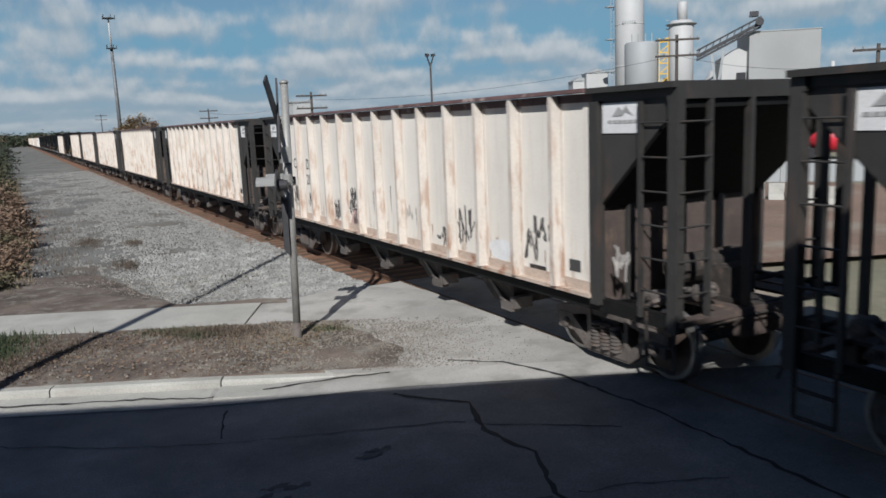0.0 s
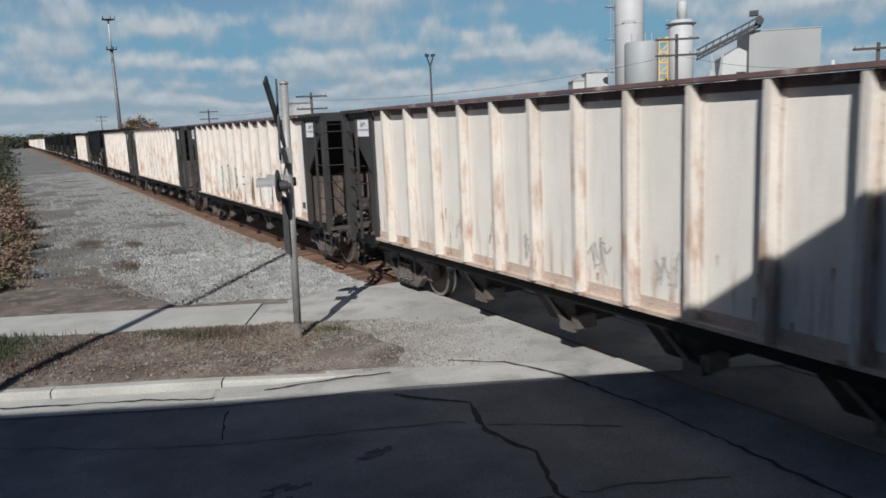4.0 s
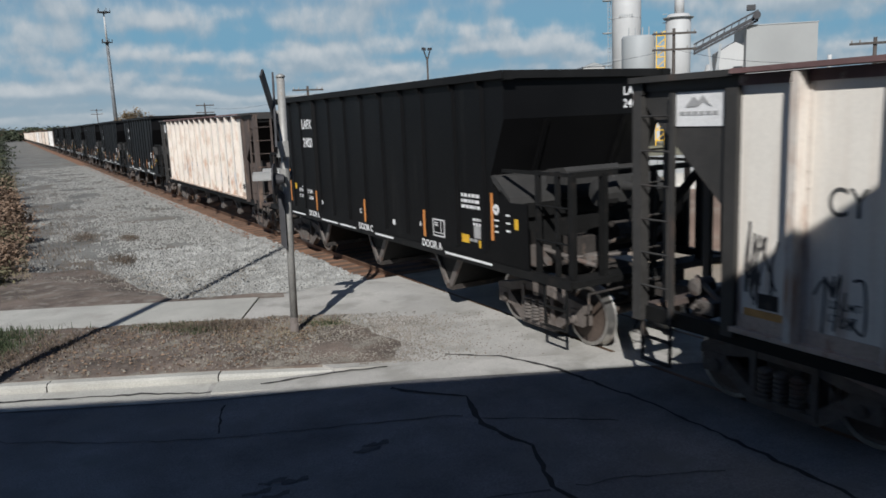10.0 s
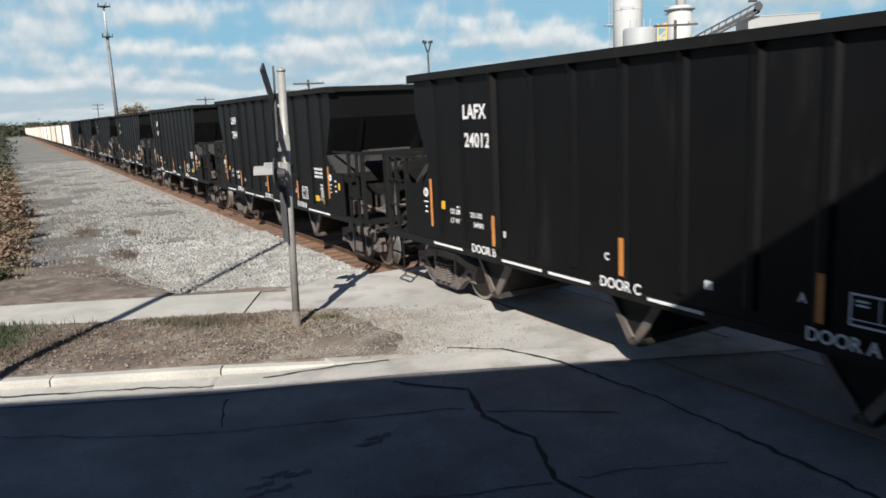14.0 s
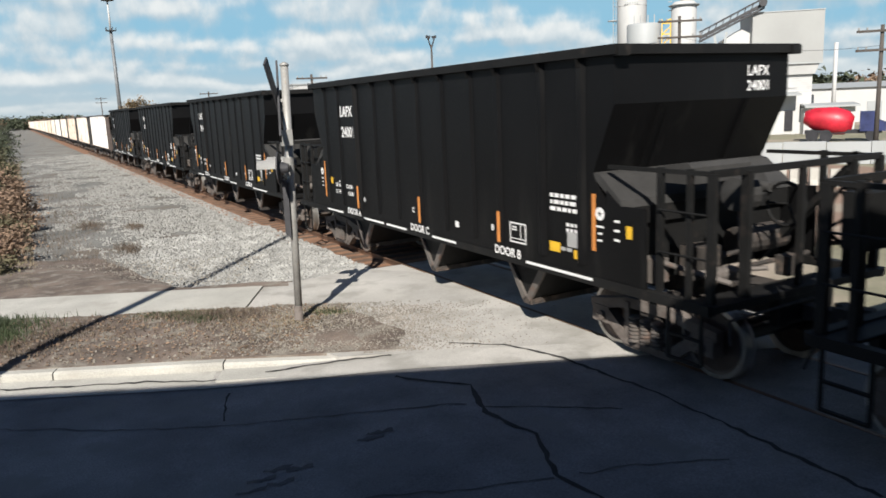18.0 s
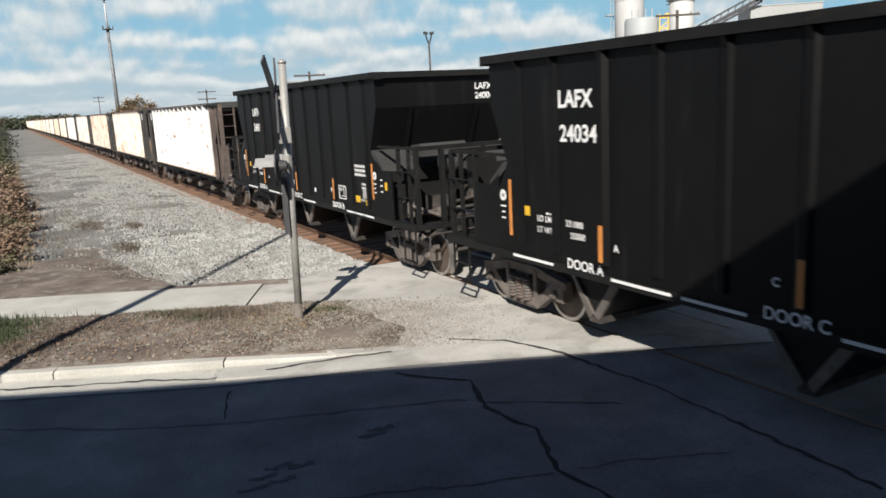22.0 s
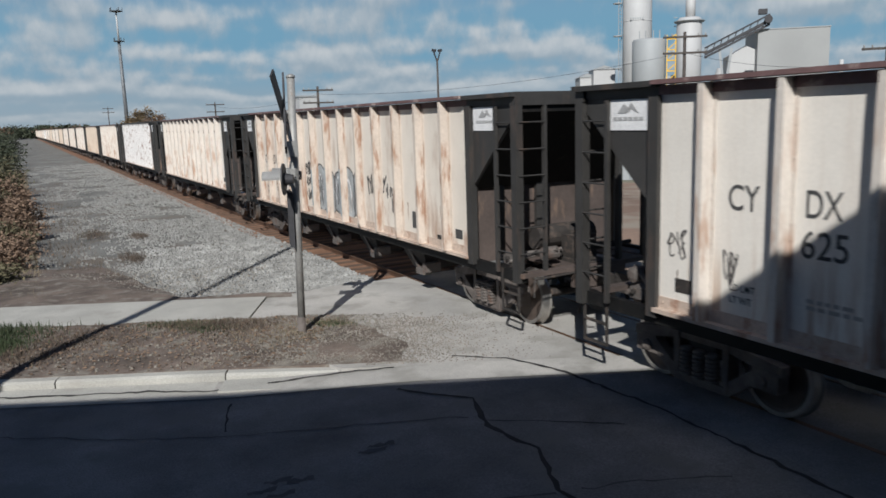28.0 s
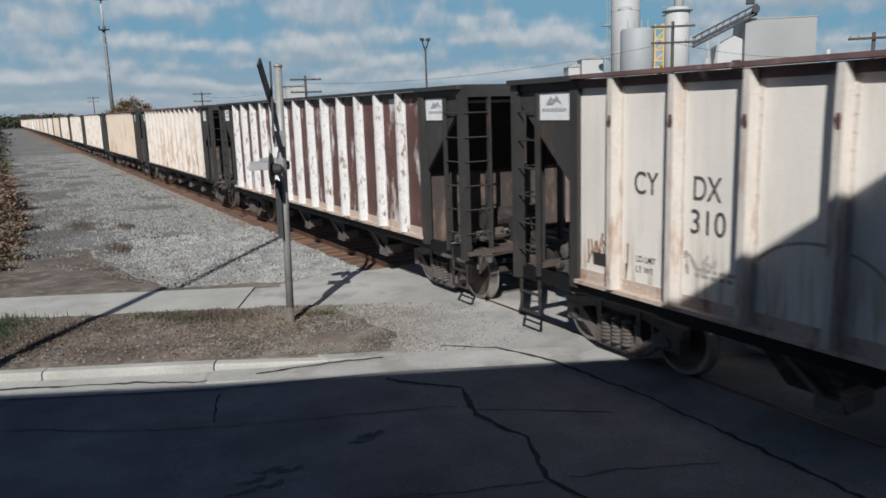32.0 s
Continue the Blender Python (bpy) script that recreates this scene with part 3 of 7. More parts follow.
crack([(-4.15, 8.85), (-3.8, 8.3), (-3.42, 7.85), (-3.6, 7.4), (-3.72, 7.0), (-3.68, 6.6), (-3.6, 6.2), (-3.78, 5.8), (-3.96, 5.4), (-3.9, 4.7)], 0.07)
crack([(-3.65, 7.3), (-5.0, 7.95), (-6.3, 8.65), (-7.4, 9.3), (-8.7, 10.2), (-11, 11.2)], 0.028, mat="tar")
crack([(-3.75, 7.25), (-3.0, 6.7), (-2.4, 6.2)], 0.03)
crack([(-2.9, 9.6), (-2.2, 8.96), (-1.85, 7.95), (-1.74, 6.5), (-1.78, 5.2), (-1.9, 3.5)], 0.06)
crack([(-3.9, 5.3), (-4.8, 5.6), (-5.6, 6.0), (-6.9, 6.6)], 0.03, mat="tar")
crack([(-3.9, 5.3), (-3.2, 5.1), (-2.4, 4.7)], 0.03, mat="tar")
for x, y in ((-5.75, 6.95), (-5.95, 7.08), (-6.15, 6.95), (-6.3, 6.8), (-6.0, 6.78), (-4.75, 7.2), (-4.9, 7.12)):
    crack([(x, y), (x - 0.12, y + 0.05), (x - 0.24, y + 0.04), (x - 0.33, y + 0.1)], 0.1, "tar_patch", "tar")
crack([(-6.3, 8.65), (-6.2, 9.2), (-6.0, 9.7)], 0.03)

crack([tuple(en(e, n))[:2] for e, n in ((-16, 6.68), (-13.5, 6.62), (-12.2, 6.58), (-11, 6.6), (-10.2, 6.5), (-9.4, 6.66), (-8.6, 6.8), (-7.6, 6.84))], 0.06, "gutter_crack")

# ------------------------------------------------------------ building behind the eye: its roof edge shades the road
hall_bm = nb()
prism(hall_bm, [(en(e, n).x, en(e, n).y) for e, n in ((-60, -6.3), (-12, -6.5), (-9.5, -6.56), (-0.1, -6.15), (-0.1, -30), (-60, -30))], -0.3, 9.2, "z")
hall = thing("building", "tall brick building along the road with a flat roof", "building")
part("wall", hall_bm, M["brick"], hall)
roof_bm = nb()
prism(roof_bm, [(en(e, n).x, en(e, n).y) for e, n in ((-60.3, -5.9), (-12, -6.14), (-9.5, -6.2), (0.2, -5.8), (0.2, -30.3), (-60.3, -30.3))], 9.2, 9.5, "z")
part("roof", roof_bm, M["crack"], hall)

# ------------------------------------------------------------ the train
# A car stands at rail height, its middle at the origin, its leading end towards -y. The seen side is -x.


NUMBERS = {2: "289", 3: "250", 5: "203", 6: "315", 7: "682", 9: "455", 18: "625", 19: "484", 20: "310"}
BLACK_NUMBERS = {8: "24028", 10: "24012", 11: "24143", 12: "24111", 13: "24001", 14: "24149", 15: "24034", 16: "24006"}
TEXTS = {}
LETTER_VIEW = bpy.context.evaluated_depsgraph_get


def text_mesh(words, size, mat, stretch=1.0, bold=0.0):
    key = (words, size, mat.name, stretch, bold)
    if key in TEXTS:
        return TEXTS[key]
    cu = bpy.data.curves.new("lettering", "FONT")
    cu.body, cu.size, cu.align_x, cu.align_y = words, size / 0.69, "LEFT", "BOTTOM_BASELINE"
    cu.offset, cu.extrude = bold, 0.001
    ob = bpy.data.objects.new("lettering", cu)
    scene.collection.objects.link(ob)
    me = bpy.data.meshes.new_from_object(ob.evaluated_get(LETTER_VIEW()))
    bpy.data.objects.remove(ob)
    me.materials.clear()
    me.materials.append(mat)
    if stretch < 0:
        # a negative stretch is the wanted width in metres
        stretch = -stretch / max(v.co.x for v in me.vertices)
    for v in me.vertices:
        v.co.x *= stretch
    TEXTS[key] = me
    return me


WEIGHTS = {"24012": ("231100", "54900")}
MARK_GAPS = {"484": 1.82, "250": 1.85, "289": 1.98}
CREAM_HEIGHTS = {"484": (2.31, 1.82), "310": (2.39, 2.02), "455": (2.38, 1.93)}
for w in ("CY", "DX", *NUMBERS.values()):
    text_mesh(w, 0.265, M["decal_black"], -0.4 if len(w) == 2 else -0.5, 0.002)
for w in BLACK_NUMBERS.values():
    text_mesh(w, 0.215, M["decal_white"], 0.98, 0.007), text_mesh(w, 0.13, M["decal_white"], 1.0, 0.003)
text_mesh("LAFX", 0.215, M["decal_white"], 0.96, 0.009), text_mesh("LAFX", 0.13, M["decal_white"], 1.0, 0.003)
for w in ("DOOR A", "DOOR B", "DOOR C"):
    text_mesh(w, 0.13, M["decal_white"], 1.0, 0.004)
for w in "ABC":
    text_mesh(w, 0.09, M["decal_white"], 1.0, 0.004)
for w in ("LD LMT", "LT WT"):
    text_mesh(w, 0.075, M["decal_black"], 0.9, 0.001)
for w in ("LD LMT", "LT WT", "231100", "54900", "231000", "55000"):
    text_mesh(w, 0.085, M["decal_white"], 1.0, 0.0015)
TO_SIDE = Matrix(((0, 0, -1, 0), (-1, 0, 0, 0), (0, 1, 0, 0), (0, 0, 0, 1)))
TO_FRONT = Matrix(((1, 0, 0, 0), (0, 0, -1, 0), (0, 1, 0, 0), (0, 0, 0, 1)))
SIDE = -1.6


def letters(car, name, words, y, z, size, mat, x=SIDE - 0.006, stretch=1.0, front=False, bold=0.0):
    """Lettering on the side, reading towards -y from y; or on the leading end, reading towards +x."""
    me = text_mesh(words, size, mat, stretch, bold)
    ob = new(name, me)
    ob.parent = car
    ob.matrix_local = Matrix.Translation((y, x, z) if front else (x, y, z)) @ (TO_FRONT if front else TO_SIDE)
    return ob


def plate(car, name, y0, y1, z0, z1, mat, x=SIDE - 0.003, thick=0.004):
    return part(name, box(nb(), x - thick, x, min(y0, y1), max(y0, y1), z0, z1), mat, car)


def bars(car, name, y, z, rows, width, h, mat, x=SIDE - 0.006, seed=1):
    """Small writing too small to read: rows of short bars."""
    rnd = random.Random(seed)
    b = nb()
    for i in range(rows):
        p = 0.0
        while p < width:
            w = rnd.uniform(0.05, 0.13)
            box(b, x - 0.002, x, y - p - w, y - p, z - i * h * 1.7, z - i * h * 1.7 + h)
            p += w + 0.03
    return part(name, b, mat, car)


# ---- running gear
def wheel_meshes():
    w = nb()
    lathe(w, [(-0.07, 0.2), (-0.06, 0.36), (-0.075, 0.4), (-0.075, 0.452), (0.055, 0.462), (0.075, 0.485), (0.07, 0.4), (0.02, 0.36), (0.0, 0.2), (-0.01, 0.12), (-0.09, 0.11)], "x", 28)
    wheel = mesh_of("wheel", w, M["wheel"])
    wheel.materials.append(M["tread"])
    for p in wheel.polygons:
        c = p.center
        if math.hypot(c.y, c.z) > 0.42:
            p.material_index = 1
    cap = nb()
    lathe(cap, [(-0.12, 0.03), (-0.11, 0.07), (0.0, 0.085)], "x", 14)
    for i in range(3):
        a = i * math.tau / 3
        lathe(cap, [(-0.135, 0.012), (-0.1, 0.015)], "x", 6, (0, 0.045 * math.cos(a), 0.045 * math.sin(a)))
    return wheel, mesh_of("axle", rod(nb(), (-0.98, 0, 0), (0.98, 0, 0), 0.075, 12), M["under"]), mesh_of("axle_cap", cap, M["truck"])


WHEEL, AXLE, CAP = wheel_meshes()


def side_frame_mesh():
    b = nb()
    half = [(1.13, 0.56), (1.13, 0.68), (0.8, 0.73), (0.38, 0.82)]
    under = [(0.36, 0.68), (0.75, 0.6)]
    prism(b, [(-y, z) for y, z in half] + half[::-1] + under[::-1] + [(-y, z) for y, z in under], -0.08, 0.06)
    half = [(0.95, 0.42), (0.95, 0.54), (0.76, 0.57), (0.38, 0.29)]
    under = [(0.42, 0.13), (0.79, 0.4)]
    prism(b, [(-y, z) for y, z in half] + half[::-1] + under[::-1] + [(-y, z) for y, z in under], -0.085, 0.055)
    box(b, -0.1, 0.1, -0.42, -0.34, 0.2, 0.76)
    box(b, -0.1, 0.1, 0.34, 0.42, 0.2, 0.76)
    box(b, -0.11, 0.11, -0.42, 0.42, 0.17, 0.24)
    for y in (-0.92, 0.92):
        box(b, -0.09, 0.1, y - 0.17, y + 0.17, 0.36, 0.6)
    return mesh_of("side_frame", b, M["truck"])


def spring_mesh():
    b = nb()
    coil = []
    for i in range(7):
        z = 0.27 + i * 0.052
        coil += [(z - 0.026, 0.055), (z - 0.012, 0.086), (z + 0.012, 0.086)]
    lathe(b, coil + [(0.61, 0.055)], "z", 10, (-0.105, 0, 0))
    return mesh_of("spring", b, M["chute"])


FRAME, SPRING = side_frame_mesh(), spring_mesh()
BOLSTER = mesh_of("bolster", box(nb(), -1.05, 1.05, -0.2, 0.2, 0.5, 0.85), M["under"])


def bogie(car, y):
    """One four-wheeled truck under a car, at y."""
    t = shared("bogie", BOLSTER, car, (0, y, 0))
    for x, turn in ((-1.0, 0), (1.0, math.pi)):
        shared("side_frame", FRAME, t, (x, 0, 0), turn)
        for dy in (-0.2, 0.0, 0.2) if x < 0 else ():
            shared("spring", SPRING, t, (x, dy, 0), turn)
    for dy in (-0.89, 0.89):
        axle = shared("wheelset", AXLE, car, (0, y + dy, 0.457))
        shared("wheel", WHEEL, axle, (-0.753, 0, 0))
        shared("wheel", WHEEL, axle, (0.753, 0, 0), math.pi)
        shared("bearing_cap", CAP, axle, (-1.02, 0, 0))
    for s in (-1, 1):
        shoe = nb()
        prism(shoe, [(s * 0.36, 0.5), (s * 0.42, 0.65), (s * 0.5, 0.66), (s * 0.44, 0.4)], -0.8, -0.66)
        rod(shoe, (-0.7, s * 0.45, 0.42), (0.7, s * 0.45, 0.42), 0.05)
        part("brake_beam", shoe, M["under"], t)


def coupler(car, y, s):
    b = nb()
    box(b, -0.09, 0.09, min(y, y + s * 0.55), max(y, y + s * 0.55), 0.78, 0.96)
    prism(b, [(-0.14, 0.0), (0.14, 0.0), (0.2, 0.26), (0.05, 0.3), (0.0, 0.16), (-0.14, 0.2)], 0.72, 1.02, "z")
    for v in b.verts[-12:]:
        v.co.y = y + s * (0.5 + v.co.y)
    part("coupler", b, M["under"], car)
    h = nb()
    p = [(0.3, y, 0.85), (0.32, y + s * 0.2, 0.66), (0.2, y + s * 0.42, 0.5), (0.05, y + s * 0.62, 0.46)]
    for a, c in zip(p, p[1:]):
        rod(h, a, c, 0.03, 8)
    part("brake_hose", h, M["black_steel"], car)
    r = nb()
    rod(r, (-1.35, y + s * 0.05, 0.98), (0.1, y + s * 0.05, 1.02), 0.018)
    rod(r, (-1.35, y + s * 0.05, 0.98), (-1.42, y + s * 0.12, 0.72), 0.018)
    part("uncoupling_lever", r, M["under"], car)


def stirrup(car, y, x, z1=1.1, w=0.45, mat="under"):
    b = nb()
    for a in (-w / 2, w / 2):
        beam(b, (x, y + a, z1), (x, y + a, 0.42), 0.045, 0.02)
    for z in (0.43, 0.72):
        beam(b, (x, y - w / 2, z), (x, y + w / 2, z), 0.05, 0.025)
    part("step", b, M[mat], car)


def chute(car, y, z0, z1, mat, leaning=0.5):
    """Hopper outlet with its sloping door, at y."""
    b = nb()
    hi = [(-1.3, y - 0.7, z0), (1.3, y - 0.7, z0), (1.3, y + 0.6, z0), (-1.3, y + 0.6, z0)]
    lo = [(-1.12, y - 0.5, z1), (1.12, y - 0.5, z1), (1.12, y + 0.1, z1), (-1.12, y + 0.1, z1)]
    p, q = [b.verts.new(v) for v in hi], [b.verts.new(v) for v in lo]
    b.faces.new(p), b.faces.new(q[::-1])
    for i in range(4):
        b.faces.new((p[i], p[(i + 1) % 4], q[(i + 1) % 4], q[i]))
    h = part("hopper_chute", b, mat, car)
    d = nb()
    prism(d, [(y + leaning, z0 - 0.02), (y + leaning + 0.09, z0 - 0.02), (y - leaning + 0.02, z1 - 0.06), (y - leaning - 0.08, z1 - 0.04)], -1.22, -1.1)
    box(d, -1.26, -1.08, y - leaning - 0.2, y - leaning + 0.12, z1 - 0.08, z1 + 0.05)
    box(d, -1.24, -0.9, y - leaning - 0.28, y - leaning - 0.14, z1 - 0.02, z1 + 0.16)
    part("door", d, M["chute"], h)


def vee_chute(car, y, z0, z1):
    """Hopper outlet with a V-shaped cheek; its sunlit arms are coloured in as pale edges."""
    b = nb()
    prism(b, [(y - 0.56, z0), (y + 0.56, z0), (y + 0.1, z1), (y - 0.06, z1)], -1.3, 1.3)
    h = part("hopper_chute", b, M["black_steel"], car)
    for s in (-1, 1):
        b = nb()
        # the arm that catches more light gets the wider pale plate
        w = 0.16 if s < 0 else 0.06
        prism(b, [(y + s * 0.56, z0), (y + s * (0.56 - w), z0), (y + 0.02 + s * 0.01, z1 + 0.05), (y + 0.02 + s * 0.1, z1 - 0.02)], -1.345, -1.302)
        part("cheek_edge", b, M["chute"], h)
    b = nb()
    box(b, -1.33, 1.25, y - 0.1, y + 0.12, z1 - 0.07, z1 + 0.02)
    part("door", b, M["under"], h)


# ---- the cream hopper
CREAM_HALF, CREAM_END, CREAM_TOP, CREAM_SILL = 6.608, 1.48, 3.83, 1.13


def cream_car(side="cream", post="cream_post", end="dark_end", chord="chord", low="brown_steel", logo=True, lead=None):
    """Open-top hopper with outside posts, dark open ends and ladders."""
    car = new("hopper_car")
    H, T, Z = CREAM_HALF, CREAM_TOP, CREAM_SILL
    E = H + CREAM_END
    for s in (-1, 1):
        b = nb()
        box(b, min(s * 1.5, s * 1.535), max(s * 1.5, s * 1.535), -H, H, Z, T - 0.14)
        part("side_sheet", b, M[side], car)
        b = nb()
        box(b, min(s * 1.46, s * 1.71), max(s * 1.46, s * 1.71), -H, H, T - 0.05, T)
        box(b, min(s * 1.5, s * 1.56), max(s * 1.5, s * 1.56), -H, H, T - 0.17, T - 0.06)
        part("top_chord", b, M[chord], car)
        for d in (-1, 1):
            b = nb()
            box(b, min(s * 1.46, s * 1.67), max(s * 1.46, s * 1.67), min(d * H, d * E), max(d * H, d * E), T - 0.07, T - 0.003)
            box(b, min(s * 1.5, s * 1.56), max(s * 1.5, s * 1.56), min(d * H, d * E), max(d * H, d * E), T - 0.17, T - 0.06)
            part("end_side_chord", b, M["dark_end"], car)
        b = nb()
        box(b, min(s * 1.46, s * 1.64), max(s * 1.46, s * 1.64), -H, H, Z - 0.02, Z + 0.03)
        box(b, min(s * 1.5, s * 1.545), max(s * 1.5, s * 1.545), -H, H, Z + 0.03, Z + 0.17)
        for i in range(64):
            y = -H + 0.2 + i * 0.205
            box(b, min(s * 1.545, s * 1.555), max(s * 1.545, s * 1.555), y, y + 0.03, Z + 0.09, Z + 0.115)
        part("side_sill", b, M["rust_low"], car)
        b = nb()
        box(b, min(s * 1.42, s * 1.52), max(s * 1.42, s * 1.52), -E, E, Z - 0.2, Z - 0.025)
        part("lower_sill", b, M["black_steel"], car)
    pb = nb()
    # a deep narrow post on a riveted flange, leaning out to the chord at its head
    shape = [(-0.055, 0), (0.055, 0), (0.042, -0.155), (-0.042, -0.155)]
    prism(pb, shape, Z + 0.03, T - 0.32, "z")
    p = [pb.verts.new((a, c, T - 0.319)) for a, c in shape]
    q = [pb.verts.new((a * 0.8, c * 1.0 if c else 0, T - 0.075)) for a, c in shape]
    pb.faces.new(p[::-1]), pb.faces.new(q)
    for i in range(4):
        pb.faces.new((p[i], p[(i + 1) % 4], q[(i + 1) % 4], q[i]))
    box(pb, -0.1, 0.1, -0.012, 0.0, Z + 0.03, T - 0.19)
    for z in [Z + 0.1 + i * 0.16 for i in range(15)]:
        for x in (-0.082, 0.082):
            box(pb, x - 0.012, x + 0.012, -0.022, 0.0, z, z + 0.024)
    post_me = mesh_of("side_post", pb, M[post])
    for k in range(-6, 7):
        shared("side_post", post_me, car, (-1.536, k * 0.98, 0), -math.pi / 2)
    # the posts on the side away from the road are one piece
    b = nb()
    for k in range(-6, 7):
        prism(b, [(1.536, k * 0.98 - 0.055), (1.536, k * 0.98 + 0.055), (1.69, k * 0.98 + 0.042), (1.69, k * 0.98 - 0.042)], Z + 0.03, T - 0.075, "z")
    tagged(part("far_side_posts", b, M[post], car), kind="stuff")
    tail = end
    for d in (-1, 1):
        end = lead if lead and d < 0 else tail
        for s in (-1, 1):
            b = nb()
            box(b, min(s * 1.48, s * 1.6), max(s * 1.48, s * 1.6), min(d * (H - 0.02), d * (H + 0.14)), max(d * (H - 0.02), d * (H + 0.14)), Z - 0.1, T - 0.17)
            part("bolster_post", b, M[end], car)
            b = nb()
            prism(b, [(d * (H + 0.14), T - 0.17), (d * (E - 0.1), T - 0.17), (d * (E - 0.1), T - 0.3), (d * (H + 0.16), 2.38)], s * 1.5, s * 1.53)
            part("end_gusset", b, M[end], car)
            b = nb()
            box(b, min(s * 1.47, s * 1.6), max(s * 1.47, s * 1.6), min(d * (E - 0.14), d * E), max(d * (E - 0.14), d * E), Z - 0.2, T - 0.06)
            part("corner_post", b, M[end], car)
            if s > 0:
                continue
            b = nb()
            beam(b, (s * 1.57, d * (E - 0.6), Z - 0.1), (s * 1.57, d * (E - 0.6), T - 0.2), 0.06, 0.05)
            side_ladder = part("side_ladder", b, M[end], car)
            b = nb()
            beam(b, (s * 1.06, d * (E - 0.02), Z - 0.1), (s * 1.06, d * (E - 0.02), T - 0.2), 0.07, 0.05)
            end_ladder = part("end_ladder", b, M[end], car)
            along = mesh_of("rung", rod(nb(), (0, -0.275, 0), (0, 0.275, 0), 0.013, 6), M[end])
            across_end = mesh_of("rung", rod(nb(), (-0.245, 0, 0), (0.245, 0, 0), 0.013, 6), M[end])
            for i in range(6):
                shared("rung", along, side_ladder, (s * 1.58, d * (E - 0.325), Z + 0.25 + i * 0.4))
                shared("rung", across_end, end_ladder, (s * 1.305, d * (E + 0.01), Z + 0.25 + i * 0.4))
        b = nb()
        prism(b, [(d * (E - 0.06), T - 0.16), (d * (E - 0.06), T - 0.3), (d * (H + 0.1), 2.3), (d * (H + 0.02), 2.3)], -1.5, 1.5)
        part("slope_sheet", b, M["black_steel"], car)
        b = nb()
        box(b, -1.5, 1.5, min(d * (H - 0.02), d * (H + 0.05)), max(d * (H - 0.02), d * (H + 0.05)), Z - 0.1, 2.36)
        bulkhead = part("bulkhead", b, M[low], car)
        rib = mesh_of("rib", box(nb(), -0.06, 0.06, -0.04, 0.04, Z - 0.1, 2.36), M["dark_end"])
        for x in (-1.0, -0.2, 0.7):
            shared("rib", rib, bulkhead, (x, d * (H + 0.088), 0))
        for x in (-0.35, 0.45, 1.0):
            b = nb()
            beam(b, (x, d * (E - 0.05), Z - 0.05), (x, d * (E - 0.05), T - 0.1), 0.1, 0.07)
            part("end_post", b, M[end], car)
        b = nb()
        box(b, -1.6, 1.6, min(d * (E - 0.16), d * E), max(d * (E - 0.16), d * E), T - 0.2, T)
        part("end_chord", b, M["dark_end"], car)
        b = nb()
        box(b, -1.55, 1.55, min(d * (E - 0.12), d * (E + 0.06)), max(d * (E - 0.12), d * (E + 0.06)), Z - 0.12, Z - 0.05)
        box(b, -0.5, 0.5, min(d * (E - 0.1), d * (E + 0.07)), max(d * (E - 0.1), d * (E + 0.07)), 0.72, Z - 0.11)
        part("end_sill", b, M[low], car)
        for x in (-0.5, 0.8, 1.2):
            b = nb()
            box(b, x - 0.15, x + 0.15, min(d * (H + 0.1), d * (E - 0.1)), max(d * (H + 0.1), d * (E - 0.1)), Z - 0.1, Z - 0.06)
            part("platform_plank", b, M[low], car)
        b = nb()
        rod(b, (-0.6, d * (H + 0.5), Z + 0.3), (0.6, d * (H + 0.5), Z + 0.3), 0.2, 14)
        box(b, -0.2, 0.3, min(d * (H + 0.75), d * (H + 1.05)), max(d * (H + 0.75), d * (H + 1.05)), Z - 0.05, Z + 0.35)
        rod(b, (0.3, d * (H + 0.6), Z), (1.2, d * (H + 0.9), Z + 0.1), 0.04)
        rod(b, (-0.3, d * (H + 0.9), Z + 0.1), (-1.3, d * (H + 0.7), Z + 0.05), 0.035)
        part("brake_gear", b, M["under"], car)
        b = nb()
        rod(b, (-1.2, d * (H + 0.35), Z + 0.02), (-0.7, d * (E - 0.2), Z + 0.22), 0.035)
        rod(b, (-1.3, d * (H + 0.8), Z + 0.02), (-0.4, d * (H + 1.0), Z + 0.16), 0.03)
        box(b, -1.25, -0.95, min(d * (H + 0.55), d * (H + 0.8)), max(d * (H + 0.55), d * (H + 0.8)), Z - 0.05, Z + 0.1)
        lathe(b, [(-0.9, 0.05), (-0.88, 0.11), (-0.62, 0.11), (-0.6, 0.05)], "x", 12, (0, d * (H + 1.15), Z + 0.14))
        part("brake_valve", b, M["chute"], car)
        if lead and d < 0:
            b = nb()
            for i in range(18):
                a0, a1 = i * math.tau / 18, (i + 1) * math.tau / 18
                rod(b, (-0.55 + 0.27 * math.cos(a0), -E - 0.16, 3.35 + 0.27 * math.sin(a0)), (-0.55 + 0.27 * math.cos(a1), -E - 0.16, 3.35 + 0.27 * math.sin(a1)), 0.022, 6)
            for i in range(5):
                rod(b, (-0.55, -E - 0.1, 3.35), (-0.55 + 0.27 * math.cos(i * 1.257), -E - 0.16, 3.35 + 0.27 * math.sin(i * 1.257)), 0.016, 6)
            rod(b, (-0.55, -E - 0.14, 3.35), (-0.55, -E + 0.02, 3.35), 0.05, 8)
            part("brake_wheel", b, M[end], car)
            b = nb()
            box(b, -0.75, 0.1, -E - 0.2, -E + 0.03, 2.62, 2.67)
            part("brake_step", b, M[end], car)
            b = nb()
            box(b, -0.75, -0.4, -E - 0.12, -E + 0.02, 2.95, 3.2)
            part("brake_housing", b, M[end], car)
        coupler(car, d * (E + 0.05), d)
        stirrup(car, d * (E - 0.32), -1.52)
